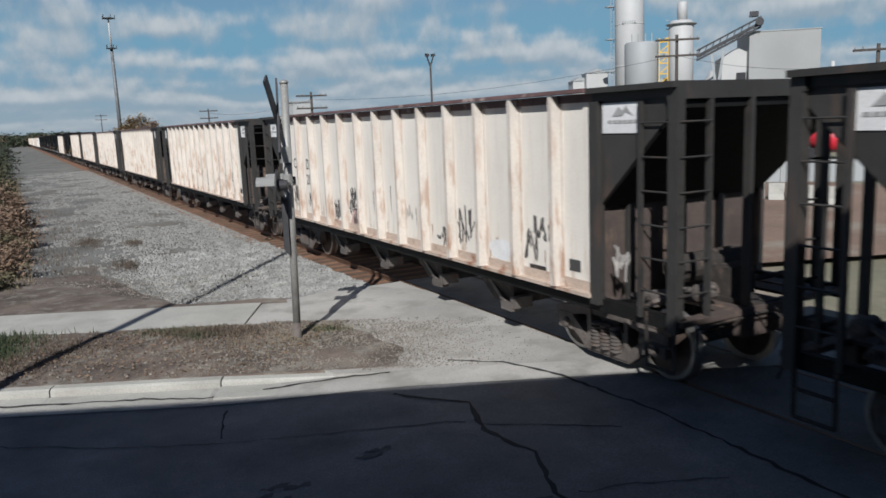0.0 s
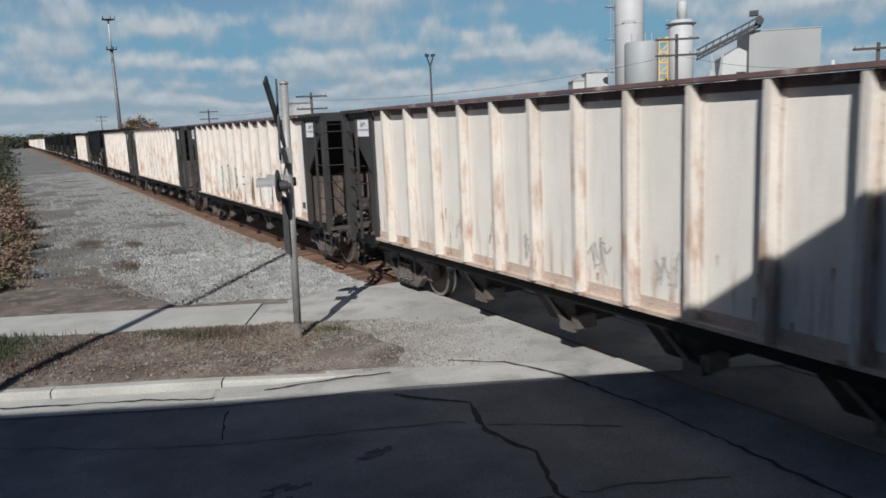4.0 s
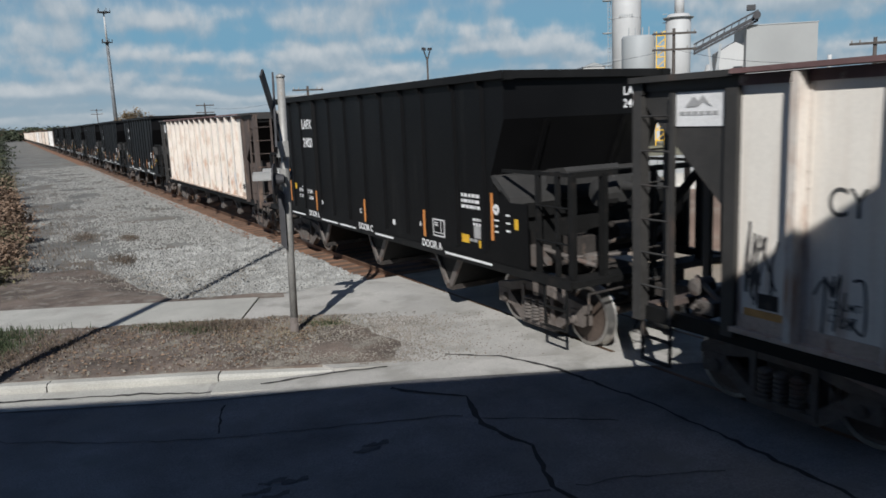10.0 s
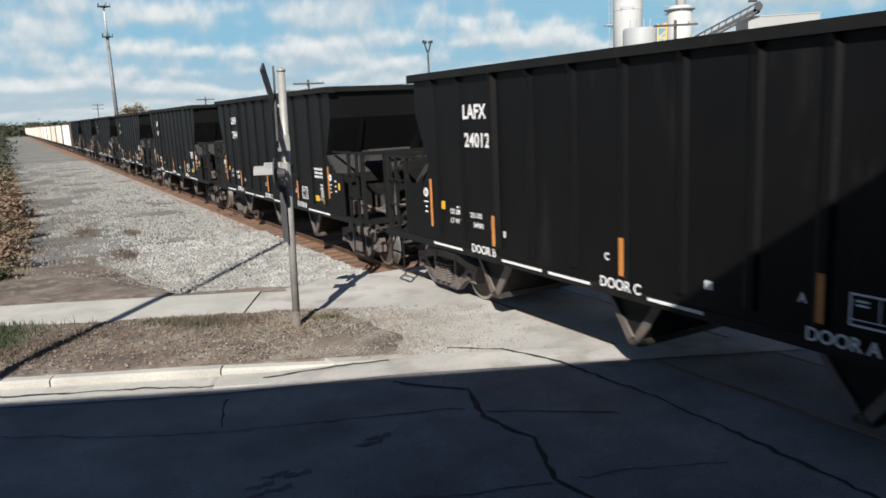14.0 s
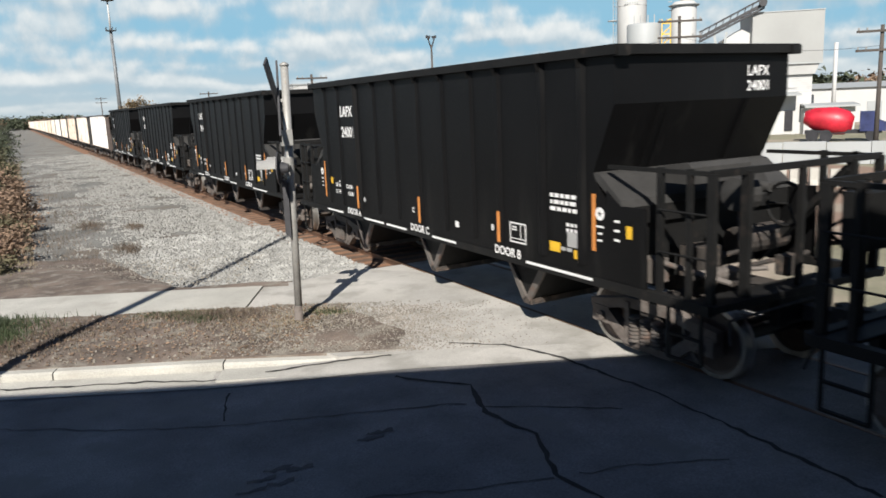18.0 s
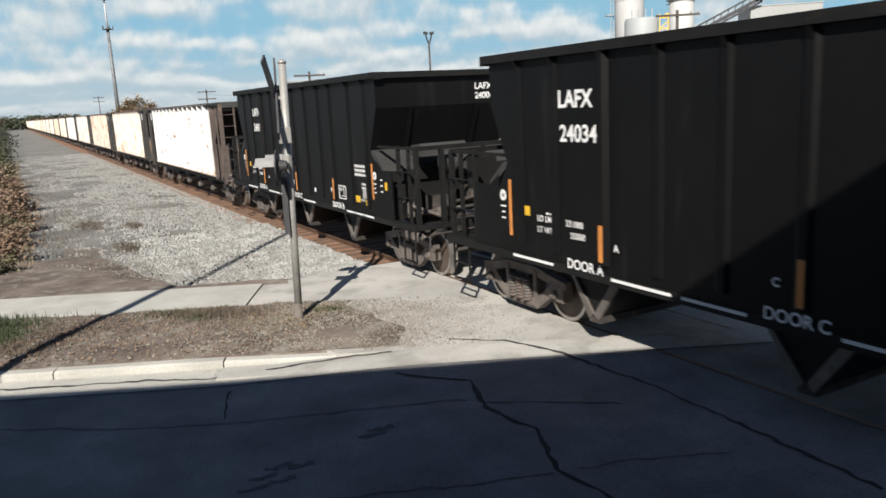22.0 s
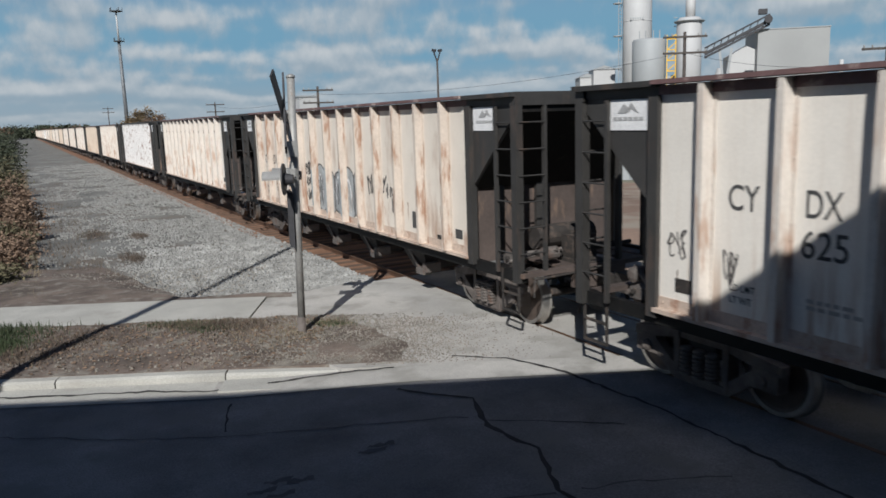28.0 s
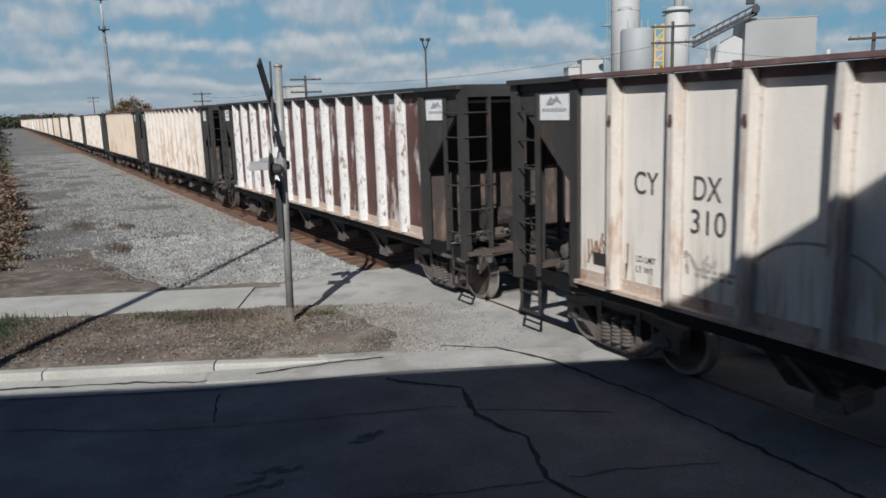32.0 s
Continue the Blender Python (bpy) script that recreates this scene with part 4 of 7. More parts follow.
        if logo and not (lead and d < 0):
            y0 = d * (H + 0.2) if d > 0 else d * (H + 0.88)
            plate(car, "logo_plate", y0, y0 + 0.7, T - 0.57, T - 0.2, M["decal_white"], SIDE + 0.062, 0.006)
            b = nb()
            yc = y0 + 0.35
            prism(b, [(yc + 0.16, T - 0.36), (yc + 0.05, T - 0.25), (yc - 0.02, T - 0.3), (yc - 0.08, T - 0.24), (yc - 0.2, T - 0.36), (yc - 0.08, T - 0.31), (yc, T - 0.36)], SIDE + 0.048, SIDE + 0.054)
            for i in range(6):
                box(b, SIDE + 0.05, SIDE + 0.054, yc + 0.24 - i * 0.09, yc + 0.17 - i * 0.09, T - 0.45, T - 0.41)
            part("logo_mark", b, M["decal_grey"], car)
        bogie(car, d * (E - 1.75))
    cs = nb()
    box(cs, -0.25, 0.25, -E, E, 0.78, 1.1)
    part("centre_sill", cs, M["under"], car)
    for y in (-3.6, -1.2, 1.2, 3.6):
        chute(car, y, Z - 0.02, 0.46, M["under"], 0.42)
    return car


# ---- the black hopper
BLACK_HALF, BLACK_TOP = 5.475, 4.11
RIBS = (4.62, 3.8, 2.78, 1.85, 0.9, -0.06, -1.0, -1.95, -2.75, -3.85, -4.72)


def black_car():
    """Short open-top hopper with smooth black sides, sloped ends and open platforms."""
    car = new("hopper_car")
    T, Z = BLACK_TOP, 1.17
    end = [(5.36, T - 0.1), (5.36, 3.40), (4.95, 2.52), (5.22, 2.08), (5.22, Z)]
    outline = end + [(-y, z) for y, z in reversed(end)]
    for s in (-1, 1):
        b = nb()
        prism(b, outline, s * 1.57, s * 1.6)
        part("side_sheet", b, M["black"], car)
        b = nb()
        box(b, min(s * 1.5, s * 1.69), max(s * 1.5, s * 1.69), -BLACK_HALF, BLACK_HALF, T - 0.12, T)
        part("top_rim", b, M["black_steel"], car)
        for y in RIBS:
            b = nb()
            deep = 1.67 if y == 2.78 else 1.635
            prism(b, [(s * 1.6, y - 0.1), (s * deep, y - 0.045), (s * deep, y + 0.045), (s * 1.6, y + 0.1)], Z + 0.13, T - 0.12, "z")
            prism(b, [(s * (deep - 0.01), T - 0.12), (s * 1.685, T - 0.12), (s * (deep - 0.01), T - 0.27)], y - 0.03, y + 0.03, "y")
            part("side_rib", b, M["black"], car)
        b = nb()
        box(b, min(s * 1.5, s * 1.615), max(s * 1.5, s * 1.615), -6.9, 6.9, Z - 0.12, Z)
        part("side_sill", b, M["black_steel"], car)
        for y0, y1 in ((-4.95, -3.45), (-1.35, -0.5), (0.56, 1.46), (1.62, 2.64), (3.85, 4.84)):
            b = nb()
            box(b, min(s * 1.605, s * 1.622), max(s * 1.605, s * 1.622), y0, y1, Z - 0.06, Z - 0.022)
            part("reflective_stripe", b, M["decal_white"], car)
    for d in (-1, 1):
        b = nb()
        prism(b, [(d * 5.36, T - 0.1), (d * 5.36, 3.40), (d * 4.95, 2.52), (d * 5.22, 2.08), (d * 5.22, Z), (d * 5.16, Z), (d * 5.16, 2.06), (d * 4.88, 2.52), (d * 5.3, 3.42), (d * 5.3, T - 0.1)], -1.57, 1.57)
        part("end_sheet", b, M["black"], car)
        b = nb()
        prism(b, [(d * 4.93, 2.5), (d * 4.97, 2.545), (d * 5.08, 2.52), (d * 5.46, 2.22), (d * 5.49, 2.12), (d * 5.42, 2.12), (d * 5.0, 2.44)], -1.59, 1.59)
        part("floor_slope", b, M["dusty"], car)
        b = nb()
        box(b, -1.55, 1.55, min(d * 5.44, d * 5.48), max(d * 5.44, d * 5.48), 1.9, 2.14)
        part("slope_lip", b, M["black_steel"], car)
        b = nb()
        box(b, -1.5, 1.5, min(d * 5.36, d * 5.4), max(d * 5.36, d * 5.4), Z - 0.05, 2.12)
        part("end_wall", b, M["black_steel"], car)
        for s in (-1, 1):
            b = nb()
            prism(b, [(d * 5.21, Z), (d * 5.21, 2.33), (d * 5.47, 2.15), (d * 5.9, 2.16), (d * 5.92, Z)], s * 1.57, s * 1.6)
            part("end_panel", b, M["black"], car)
        b = nb()
        box(b, -1.69, 1.69, min(d * (BLACK_HALF - 0.15), d * BLACK_HALF), max(d * (BLACK_HALF - 0.15), d * BLACK_HALF), T - 0.12, T)
        part("top_rim", b, M["black_steel"], car)
        for x in (-1.58, 1.58):
            b = nb()
            box(b, x - 0.09, x + 0.09, min(d * (BLACK_HALF - 0.08), d * (BLACK_HALF + 0.04)), max(d * (BLACK_HALF - 0.08), d * (BLACK_HALF + 0.04)), T - 0.14, T - 0.02)
            part("rim_corner", b, M["black_steel"], car)
        for x in (-0.8, 0.8):
            b = nb()
            prism(b, [(d * 5.35, 3.38), (d * 5.4, 3.38), (d * 5.02, 2.52), (d * 4.96, 2.52)], x - 0.04, x + 0.04)
            part("end_brace", b, M["black"], car)
        b = nb()
        box(b, -1.56, 1.56, min(d * 6.5, d * 6.92), max(d * 6.5, d * 6.92), Z - 0.06, Z - 0.02)
        part("platform", b, M["black_steel"], car)
        b = nb()
        box(b, -1.58, 1.58, min(d * 6.8, d * 6.94), max(d * 6.8, d * 6.94), Z - 0.09, Z)
        box(b, -0.5, 0.5, min(d * 6.82, d * 6.95), max(d * 6.82, d * 6.95), 0.75, Z - 0.08)
        part("end_sill", b, M["black_steel"], car)
        for x in (-1.5, -0.95, 0.0, 0.95, 1.5):
            b = nb()
            w = 0.1 if abs(x) > 1.2 else 0.12 if abs(x) > 0.5 else 0.07
            beam(b, (x, d * 6.82, Z - 0.04), (x, d * 6.82, 2.62), w, 0.07)
            part("platform_post", b, M["black_steel"], car)
        b = nb()
        beam(b, (-1.52, d * 6.82, 2.62), (1.52, d * 6.82, 2.62), 0.05, 0.08)
        for x in (-1.5, 1.5):
            beam(b, (x, d * 5.15, 2.62), (x, d * 6.82, 2.62), 0.05, 0.05)
        part("handrail", b, M["black_steel"], car)
        for x in (-1.5, 1.5):
            b = nb()
            beam(b, (x, d * 6.05, Z), (x, d * 6.05, 2.66), 0.08, 0.06)
            part("platform_post", b, M["black_steel"], car)
            b = nb()
            beam(b, (x, d * 6.5, Z), (x, d * 6.5, 2.66), 0.07, 0.05)
            part("platform_post", b, M["black_steel"], car)
        for x in (0.62,):
            b = nb()
            beam(b, (x * 1.5, d * 5.5, Z), (x * 1.5, d * 6.78, 2.5), 0.1, 0.09)
            part("diagonal_brace", b, M["black_steel"], car)
        b = nb()
        for i in range(2):
            rod(b, (-1.56, d * 6.07, Z + 0.5 + 0.5 * i), (-1.56, d * 6.8, Z + 0.5 + 0.5 * i), 0.014, 6)
        part("ladder", b, M["black_steel"], car)
        b = nb()
        if d < 0:
            prism(b, [(d * 5.5, 2.4), (d * 5.55, 2.62), (d * 5.95, 2.66), (d * 6.0, 2.6), (d * 6.0, 2.4)], -0.95, 0.1)
            part("equipment_cover", b, M["dusty"], car)
            b = nb()
            lathe(b, [(d * 5.72, 0.1), (d * 5.74, 0.26), (d * 5.9, 0.28), (d * 6.05, 0.24), (d * 6.08, 0.08), (d * 6.3, 0.06)], "y", 18, (0.12, 0, 2.3))
            part("brake_cylinder", b, M["dusty"], car)
            b = nb()
            lathe(b, [(-0.75, 0.06), (-0.73, 0.2), (-0.5, 0.22), (-0.44, 0.1)], "x", 16, (0.0, -6.45, 2.3))
            part("reservoir", b, M["dusty"], car, smooth=False)
            b = nb()
            rings = [[b.verts.new((0.15 + 0.022 * math.cos(j * math.tau / 6), -6.5 + (0.27 + 0.022 * math.sin(j * math.tau / 6)) * math.cos(i * math.tau / 20), 2.1 + (0.27 + 0.022 * math.sin(j * math.tau / 6)) * math.sin(i * math.tau / 20))) for j in range(6)] for i in range(20)]
            for i in range(20):
                for j in range(6):
                    b.faces.new((rings[i][j], rings[i][(j + 1) % 6], rings[(i + 1) % 20][(j + 1) % 6], rings[(i + 1) % 20][j]))
            for i in range(3):
                rod(b, (0.2, -6.5, 2.1), (0.15, -6.5 + 0.27 * math.cos(i * 2.094), 2.1 + 0.27 * math.sin(i * 2.094)), 0.016, 6)
            part("hand_wheel", b, M["black_steel"], car)
            b = nb()
            box(b, -1.3, -1.05, -5.75, -5.45, Z, Z + 0.3)
            rod(b, (-1.2, -5.6, Z + 0.28), (-0.9, -6.6, Z + 0.1), 0.035)
            rod(b, (-0.9, -5.9, Z + 0.1), (-0.4, -6.7, Z + 0.24), 0.03)
            rod(b, (-0.62, -6.45, 2.1), (-0.6, -6.5, Z), 0.025)
            lathe(b, [(-0.8, 0.04), (-0.78, 0.1), (-0.5, 0.1), (-0.48, 0.04)], "x", 12, (0, -6.25, Z + 0.12))
            part("brake_valve", b, M["chute"], car)
            plate(car, "yellow_panel", -5.58, -5.68, 1.76, 1.92, M["yellow"], SIDE - 0.001)
            for z in (1.7, 1.82, 1.94):
                plate(car, "marking_bar", -5.36, -5.46, z, z + 0.03, M["decal_white"], SIDE - 0.001)
        else:
            for i in range(16):
                a0, a1 = i * math.tau / 16, (i + 1) * math.tau / 16
                rod(b, (-0.95 + 0.28 * math.cos(a0), d * 6.98, 2.25 + 0.28 * math.sin(a0)), (-0.95 + 0.28 * math.cos(a1), d * 6.98, 2.25 + 0.28 * math.sin(a1)), 0.02, 6)
            for i in range(4):
                a0 = i * math.tau / 4 + 0.4
                rod(b, (-0.95, d * 6.94, 2.25), (-0.95 + 0.28 * math.cos(a0), d * 6.98, 2.25 + 0.28 * math.sin(a0)), 0.015, 6)
            part("brake_wheel", b, M["black_steel"], car)
            b = nb()
            box(b, -1.15, -0.7, d * 6.62, d * 6.9, 1.95, 2.5)
            part("brake_box", b, M["black_steel"], car)
        b = nb()
        rod(b, (0.2, d * 5.7, Z + 0.35), (1.1, d * 5.7, Z + 0.35), 0.19, 14)
        box(b, -0.7, -0.3, min(d * 5.6, d * 5.95), max(d * 5.6, d * 5.95), Z, Z + 0.4)
        rod(b, (-0.3, d * 5.8, Z + 0.2), (0.3, d * 5.9, Z + 0.3), 0.04)
        rod(b, (-1.2, d * 6.2, Z + 0.12), (0.9, d * 6.3, Z + 0.2), 0.035)
        box(b, 0.25, 0.5, min(d * 6.3, d * 6.5), max(d * 6.3, d * 6.5), Z, Z + 0.25)
        part("brake_gear", b, M["under"], car)
        coupler(car, d * 6.92, d)
        stirrup(car, d * 6.5, -1.56, Z - 0.1, 0.5, "black_steel")
        bogie(car, d * 5.42)
        # markings on each end of the seen side
        yb = 4.9 if d > 0 else -4.97
        plate(car, "reflector_bar", yb - 0.036, yb + 0.036, 1.42 + (0.1 if d < 0 else 0), 2.27, M["orange"], SIDE - 0.001)
        b = nb()
        yl = d * 5.09
        lathe(b, [(0, 0.085), (0.004, 0.085)], "x", 20, (SIDE - 0.006, yl, 2.02))
        for i, w in enumerate((0.07, 0.04, 0.05)):
            box(b, SIDE - 0.006, SIDE - 0.002, yl - w, yl + w, 1.84 - i * 0.09, 1.865 - i * 0.09)
        part("round_marking", b, M["decal_white"], car)
        b = nb()
        for i in range(5):
            a = math.pi / 2 + i * math.tau / 5
            b.faces.new([b.verts.new((SIDE - 0.0075, yl - r * math.cos(a + o), 2.02 + r * math.sin(a + o))) for r, o in ((0.012, -0.6), (0.055, 0.0), (0.012, 0.6))])
        lathe(b, [(0, 0.022), (0.002, 0.022)], "x", 12, (SIDE - 0.008, yl, 2.02))
        part("round_mark_centre", b, M["black_steel"], car)
    for y in (-2.75, -0.06, 2.78):
        plate(car, "reflector_bar", y - 0.04, y + 0.04, 1.34, 1.82, M["orange"], SIDE - (0.071 if y > 2 else 0.036))
    b = nb()
    for y0, y1, z0, z1 in ((-3.02, -3.44, 1.38, 1.4), (-3.02, -3.44, 1.67, 1.69), (-3.02, -3.04, 1.38, 1.69), (-3.42, -3.44, 1.38, 1.69), (-3.3, -3.31, 1.44, 1.69), (-3.02, -3.44, 1.44, 1.45)):
        box(b, SIDE - 0.008, SIDE - 0.003, y1, y0, z0, z1)
    for z in (1.54, 1.58):
        box(b, SIDE - 0.008, SIDE - 0.003, -3.2, -3.08, z + 0.03, z + 0.05)
    part("framed_marking", b, M["decal_white"], car)
    bars(car, "small_lettering", -4.05, 2.16, 3, 0.62, 0.055, M["decal_white"], seed=3)
    bars(car, "small_lettering", -4.4, 1.78, 2, 0.2, 0.045, M["decal_white"], seed=4)
    plate(car, "grey_panel", -4.42, -4.65, 1.5, 1.7, M["decal_grey"])
    plate(car, "yellow_panel", -4.02, -4.26, 1.39, 1.53, M["yellow"])
    plate(car, "yellow_panel", -4.56, -4.64, 1.35, 1.47, M["yellow"])
    bars(car, "small_lettering", -4.28, 1.43, 1, 0.24, 0.05, M["decal_grey"], seed=5)
    bars(car, "small_lettering", -1.35, 1.41, 1, 0.06, 0.1, M["decal_white"], seed=6)
    bars(car, "small_lettering", 4.0, 1.83, 1, 0.2, 0.03, M["decal_white"], seed=8)
    plate(car, "yellow_panel", 4.52, 4.4, 1.77, 1.91, M["yellow"])
    letters(car, "load_lettering", "LD LMT", 4.22, 1.72, 0.085, M["decal_white"], bold=0.0015)
    letters(car, "load_lettering", "LT WT", 4.22, 1.56, 0.085, M["decal_white"], bold=0.0015)
    cs = nb()
    box(cs, -0.25, 0.25, -6.9, 6.9, 0.78, 1.1)
    part("centre_sill", cs, M["under"], car)
    for y in (-3.05, 0.03, 3.3):
        vee_chute(car, y, Z - 0.12, 0.42)
    return car


# ---- spray paint colours
M["spray_black"] = material("black_spray", (0.07, 0.065, 0.065), 0.7, grain=40, patch=6, bump=0, second=(0.35, 0.3, 0.27), amount=0.25)
M["spray_silver"] = material("silver_spray", (0.42, 0.45, 0.46), 0.5, grain=40, patch=3, bump=0)
M["spray_blue"] = material("blue_spray", (0.07, 0.13, 0.3), 0.6, grain=40, patch=3, bump=0)
M["spray_paleblue"] = material("pale_blue_spray", (0.47, 0.57, 0.64), 0.6, grain=40, patch=3, bump=0)
M["spray_brown"] = material("brown_spray", (0.35, 0.2, 0.12), 0.6, grain=40, patch=3, bump=0)
M["spray_grey"] = material("faded_grey_spray", (0.48, 0.45, 0.42), 0.7, grain=40, patch=3, bump=0, second=(0.7, 0.65, 0.58), amount=0.35)
M["spray_pink"] = material("pink_spray", (0.68, 0.47, 0.43), 0.6, grain=40, patch=3, bump=0)

PROTO = {
    "cream": cream_car(),
    "tan": cream_car("tan", "tan"),
    "plain": cream_car(lead="brown_steel"),
    "stained": cream_car("cream_warm", "post_rusty"),
    "rusty": cream_car("white_worn", "white_worn", "dark_end", "brown_steel", lead="brown_steel"),
    "peel": cream_car("brown_peel", "white_worn", "dark_end", "dark_end"),
    "black": black_car(),
}
LABEL = {
    "cream": "cream-painted open-top hopper car with dark ends, rust streaks and graffiti",
    "stained": "cream open-top hopper car with rust-stained posts, dark ends and graffiti",
    "tan": "tan faded open-top hopper car with rust stains and dark ends",
    "plain": "cream open-top hopper car with brown open ends and ladders",
    "rusty": "worn white open-top hopper car with brown rust patches",
    "peel": "brown and white open-top hopper car with peeling paint",
    "black": "glossy black open-top hopper car with white lettering and orange reflectors",
}
# how far the train has run at each time
TRAVEL = [(0, 0.00), (2, 20.71), (4, 41.53), (6, 62.34), (8, 82.99), (10, 103.43), (12, 123.61), (14, 143.60), (16, 163.45), (18, 183.04), (20, 202.23), (22, 220.98), (24, 239.27), (26, 257.07), (28, 274.34), (30, 291.34), (32, 308.28)]
# the middle of each car at the start, with its look and its number
GAP_CC, GAP_BB, GAP_CB = 4.365, 4.034, 4.086
CARS = []


def make_train():
    looks = "cc" + "cccccc" + "b" + "p" + "bbbbbbb" + "r" + "cscx" + "ctccctcctccrcctccctcc"
    names = {"c": "cream", "s": "stained", "t": "tan", "p": "plain", "r": "rusty", "x": "peel", "b": "black"}
    y = 7.658 - 2 * (2 * CREAM_HALF + GAP_CC)
    used = set()
    for i, k in enumerate(looks):
        half = BLACK_HALF if k == "b" else CREAM_HALF
        mid = y + half
        kind = names[k]
        proto = PROTO[kind]
        if kind in used:
            car = copy_thing(proto, pose(0, mid, 0))
        else:
            used.add(kind)
            car = proto
            car.location = (0, mid, 0)
        tagged(car, LABEL[kind], "train car", "cars of the freight train")
        CARS.append((car, mid, kind))
        nxt = looks[i + 1] if i + 1 < len(looks) else "c"
        gap = GAP_BB if k == nxt == "b" else GAP_CC if k != "b" and nxt != "b" else GAP_CB
        y += 2 * half + gap


make_train()


def cream_number(car, number, mark="CYDX"):
    y = CREAM_HALF
    zm, zn = CREAM_HEIGHTS.get(number, (2.43, 2.04))
    wide = MARK_GAPS.get(number, 1.91)
    for words, at, z in ((mark[:2], 1.0, zm), (mark[2:], wide, zm), (number, wide - 0.03, zn)):
        letters(car, "reporting_mark" if z == zm else "car_number", words, y - at, z, 0.265, M["decal_black"], SIDE + 0.0615, -0.4 if len(words) == 2 else -0.5, bold=0.002)
    letters(car, "load_lettering", "LD LMT", y - 1.05, 1.56, 0.075, M["decal_black"], SIDE + 0.0615, 0.9, bold=0.001)
    letters(car, "load_lettering", "LT WT", y - 1.05, 1.43, 0.075, M["decal_black"], SIDE + 0.0615, 0.9, bold=0.001)
    bars(car, "small_lettering", y - 1.98, 1.6, 2, 0.5, 0.04, M["faded"], SIDE + 0.0625, seed=int(number) + 1)
    plate(car, "data_plate", -y + 0.28, -y + 0.52, 1.4, 1.56, M["decal_black"], SIDE + 0.06)
    plate(car, "data_plate", y - 0.28, y - 0.52, 1.4, 1.56, M["under"], SIDE + 0.06)


def black_number(car, number):
    letters(car, "reporting_mark", "LAFX", 3.69, 3.32, 0.215, M["decal_white"], SIDE - 0.006, 0.96, bold=0.009)
    letters(car, "car_number", number, 3.66, 2.87, 0.215, M["decal_white"], SIDE - 0.006, 0.98, bold=0.007)
    letters(car, "end_lettering", "LAFX", 0.75, 3.7, 0.13, M["decal_white"], -5.37, front=True, bold=0.003)
    letters(car, "end_lettering", number, 0.75, 3.5, 0.13, M["decal_white"], -5.37, front=True, bold=0.003)
    order = "BCA" if number in ("24012", "24149", "24028", "24111") else "ACB"
    for y, small, w in zip((3.53, 0.36, -2.6), (2.6, 0.28, -2.5), order):
        letters(car, "door_lettering", "DOOR " + w, y, 1.15, 0.13, M["decal_white"], SIDE - 0.022, 1.0, bold=0.004)
        letters(car, "letter_marking", w, small, 1.5, 0.09, M["decal_white"], SIDE - 0.008, bold=0.004)
    weights = WEIGHTS.get(number, ("231000", "55000"))
    letters(car, "load_lettering", weights[0], 3.55, 1.72, 0.085, M["decal_white"], SIDE - 0.02, bold=0.0015)
    letters(car, "load_lettering", weights[1], 3.45, 1.56, 0.085, M["decal_white"], SIDE - 0.02, bold=0.0015)


for i, number in NUMBERS.items():
    cream_number(CARS[i][0], number)
for i, number in BLACK_NUMBERS.items():
    black_number(CARS[i][0], number)

# ------------------------------------------------------------ paint on single cars


def strip(b, pts, width, x):
    last = None
    for (ya, za), (yb, zb) in zip(pts, pts[1:]):
        d = Vector((yb - ya, zb - za))
        if d.length < 1e-4:
            continue
        s = Vector((-d.y, d.x)).normalized() * width / 2
        if last is None:
            last = (b.verts.new((x, ya + s.x, za + s.y)), b.verts.new((x, ya - s.x, za - s.y)))
        cur = (b.verts.new((x, yb + s.x, zb + s.y)), b.verts.new((x, yb - s.x, zb - s.y)))
        b.faces.new((last[0], cur[0], cur[1], last[1]))
        last = cur


def soft(pts):
    """The points of an open line, rounded between them."""
    pts = [pts[0], *pts, pts[-1]]
    line = []
    for p0, p1, p2, p3 in zip(pts, pts[1:], pts[2:], pts[3:]):
        for k in range(5):
            t = k / 5
            line.append(tuple(0.5 * (2 * q1 + (q2 - q0) * t + (2 * q0 - 5 * q1 + 4 * q2 - q3) * t * t + (3 * q1 - q0 - 3 * q2 + q3) * t ** 3) for q0, q1, q2, q3 in zip(p0, p1, p2, p3)))
    return line + [pts[-1]]


def arch(car, y, z, w, h, mat, width=0.03, x=SIDE + 0.0605):
    """A round-topped painted line."""
    b = nb()
    strip(b, [(y - w / 2 + w / 2 * math.cos(a * math.pi / 16), z + h * math.sin(a * math.pi / 16) ** 0.8) for a in range(17)], width, x)
    return part("painted_arch", b, mat, car)


def jags(car, y, z, w, h, mat, seed, width=0.025, x=SIDE + 0.0605):
    """Quick curling strokes, like a scribbled tag."""
    rnd = random.Random(seed)
    b = nb()
    k = max(4, int(w / 0.085))
    for i in range(k):
        y0 = y - w * (i + 0.4) / k
        key = [(y0 + rnd.uniform(-0.08, 0.08), z + h * rnd.uniform(0.0, 1.0)) for _ in range(rnd.randint(3, 5))]
        key = [key[0]] + key + [key[-1]]
        line = []
        for p0, p1, p2, p3 in zip(key, key[1:], key[2:], key[3:]):
            for s in range(6):
                t = s / 6
                line.append(tuple(0.5 * (2 * q1 + (q2 - q0) * t + (2 * q0 - 5 * q1 + 4 * q2 - q3) * t * t + (3 * q1 - q0 - 3 * q2 + q3) * t ** 3) for q0, q1, q2, q3 in zip(p0, p1, p2, p3)))
        strip(b, line + [key[-1]], width * rnd.uniform(0.9, 1.3), x)
    return part("scribble", b, mat, car)


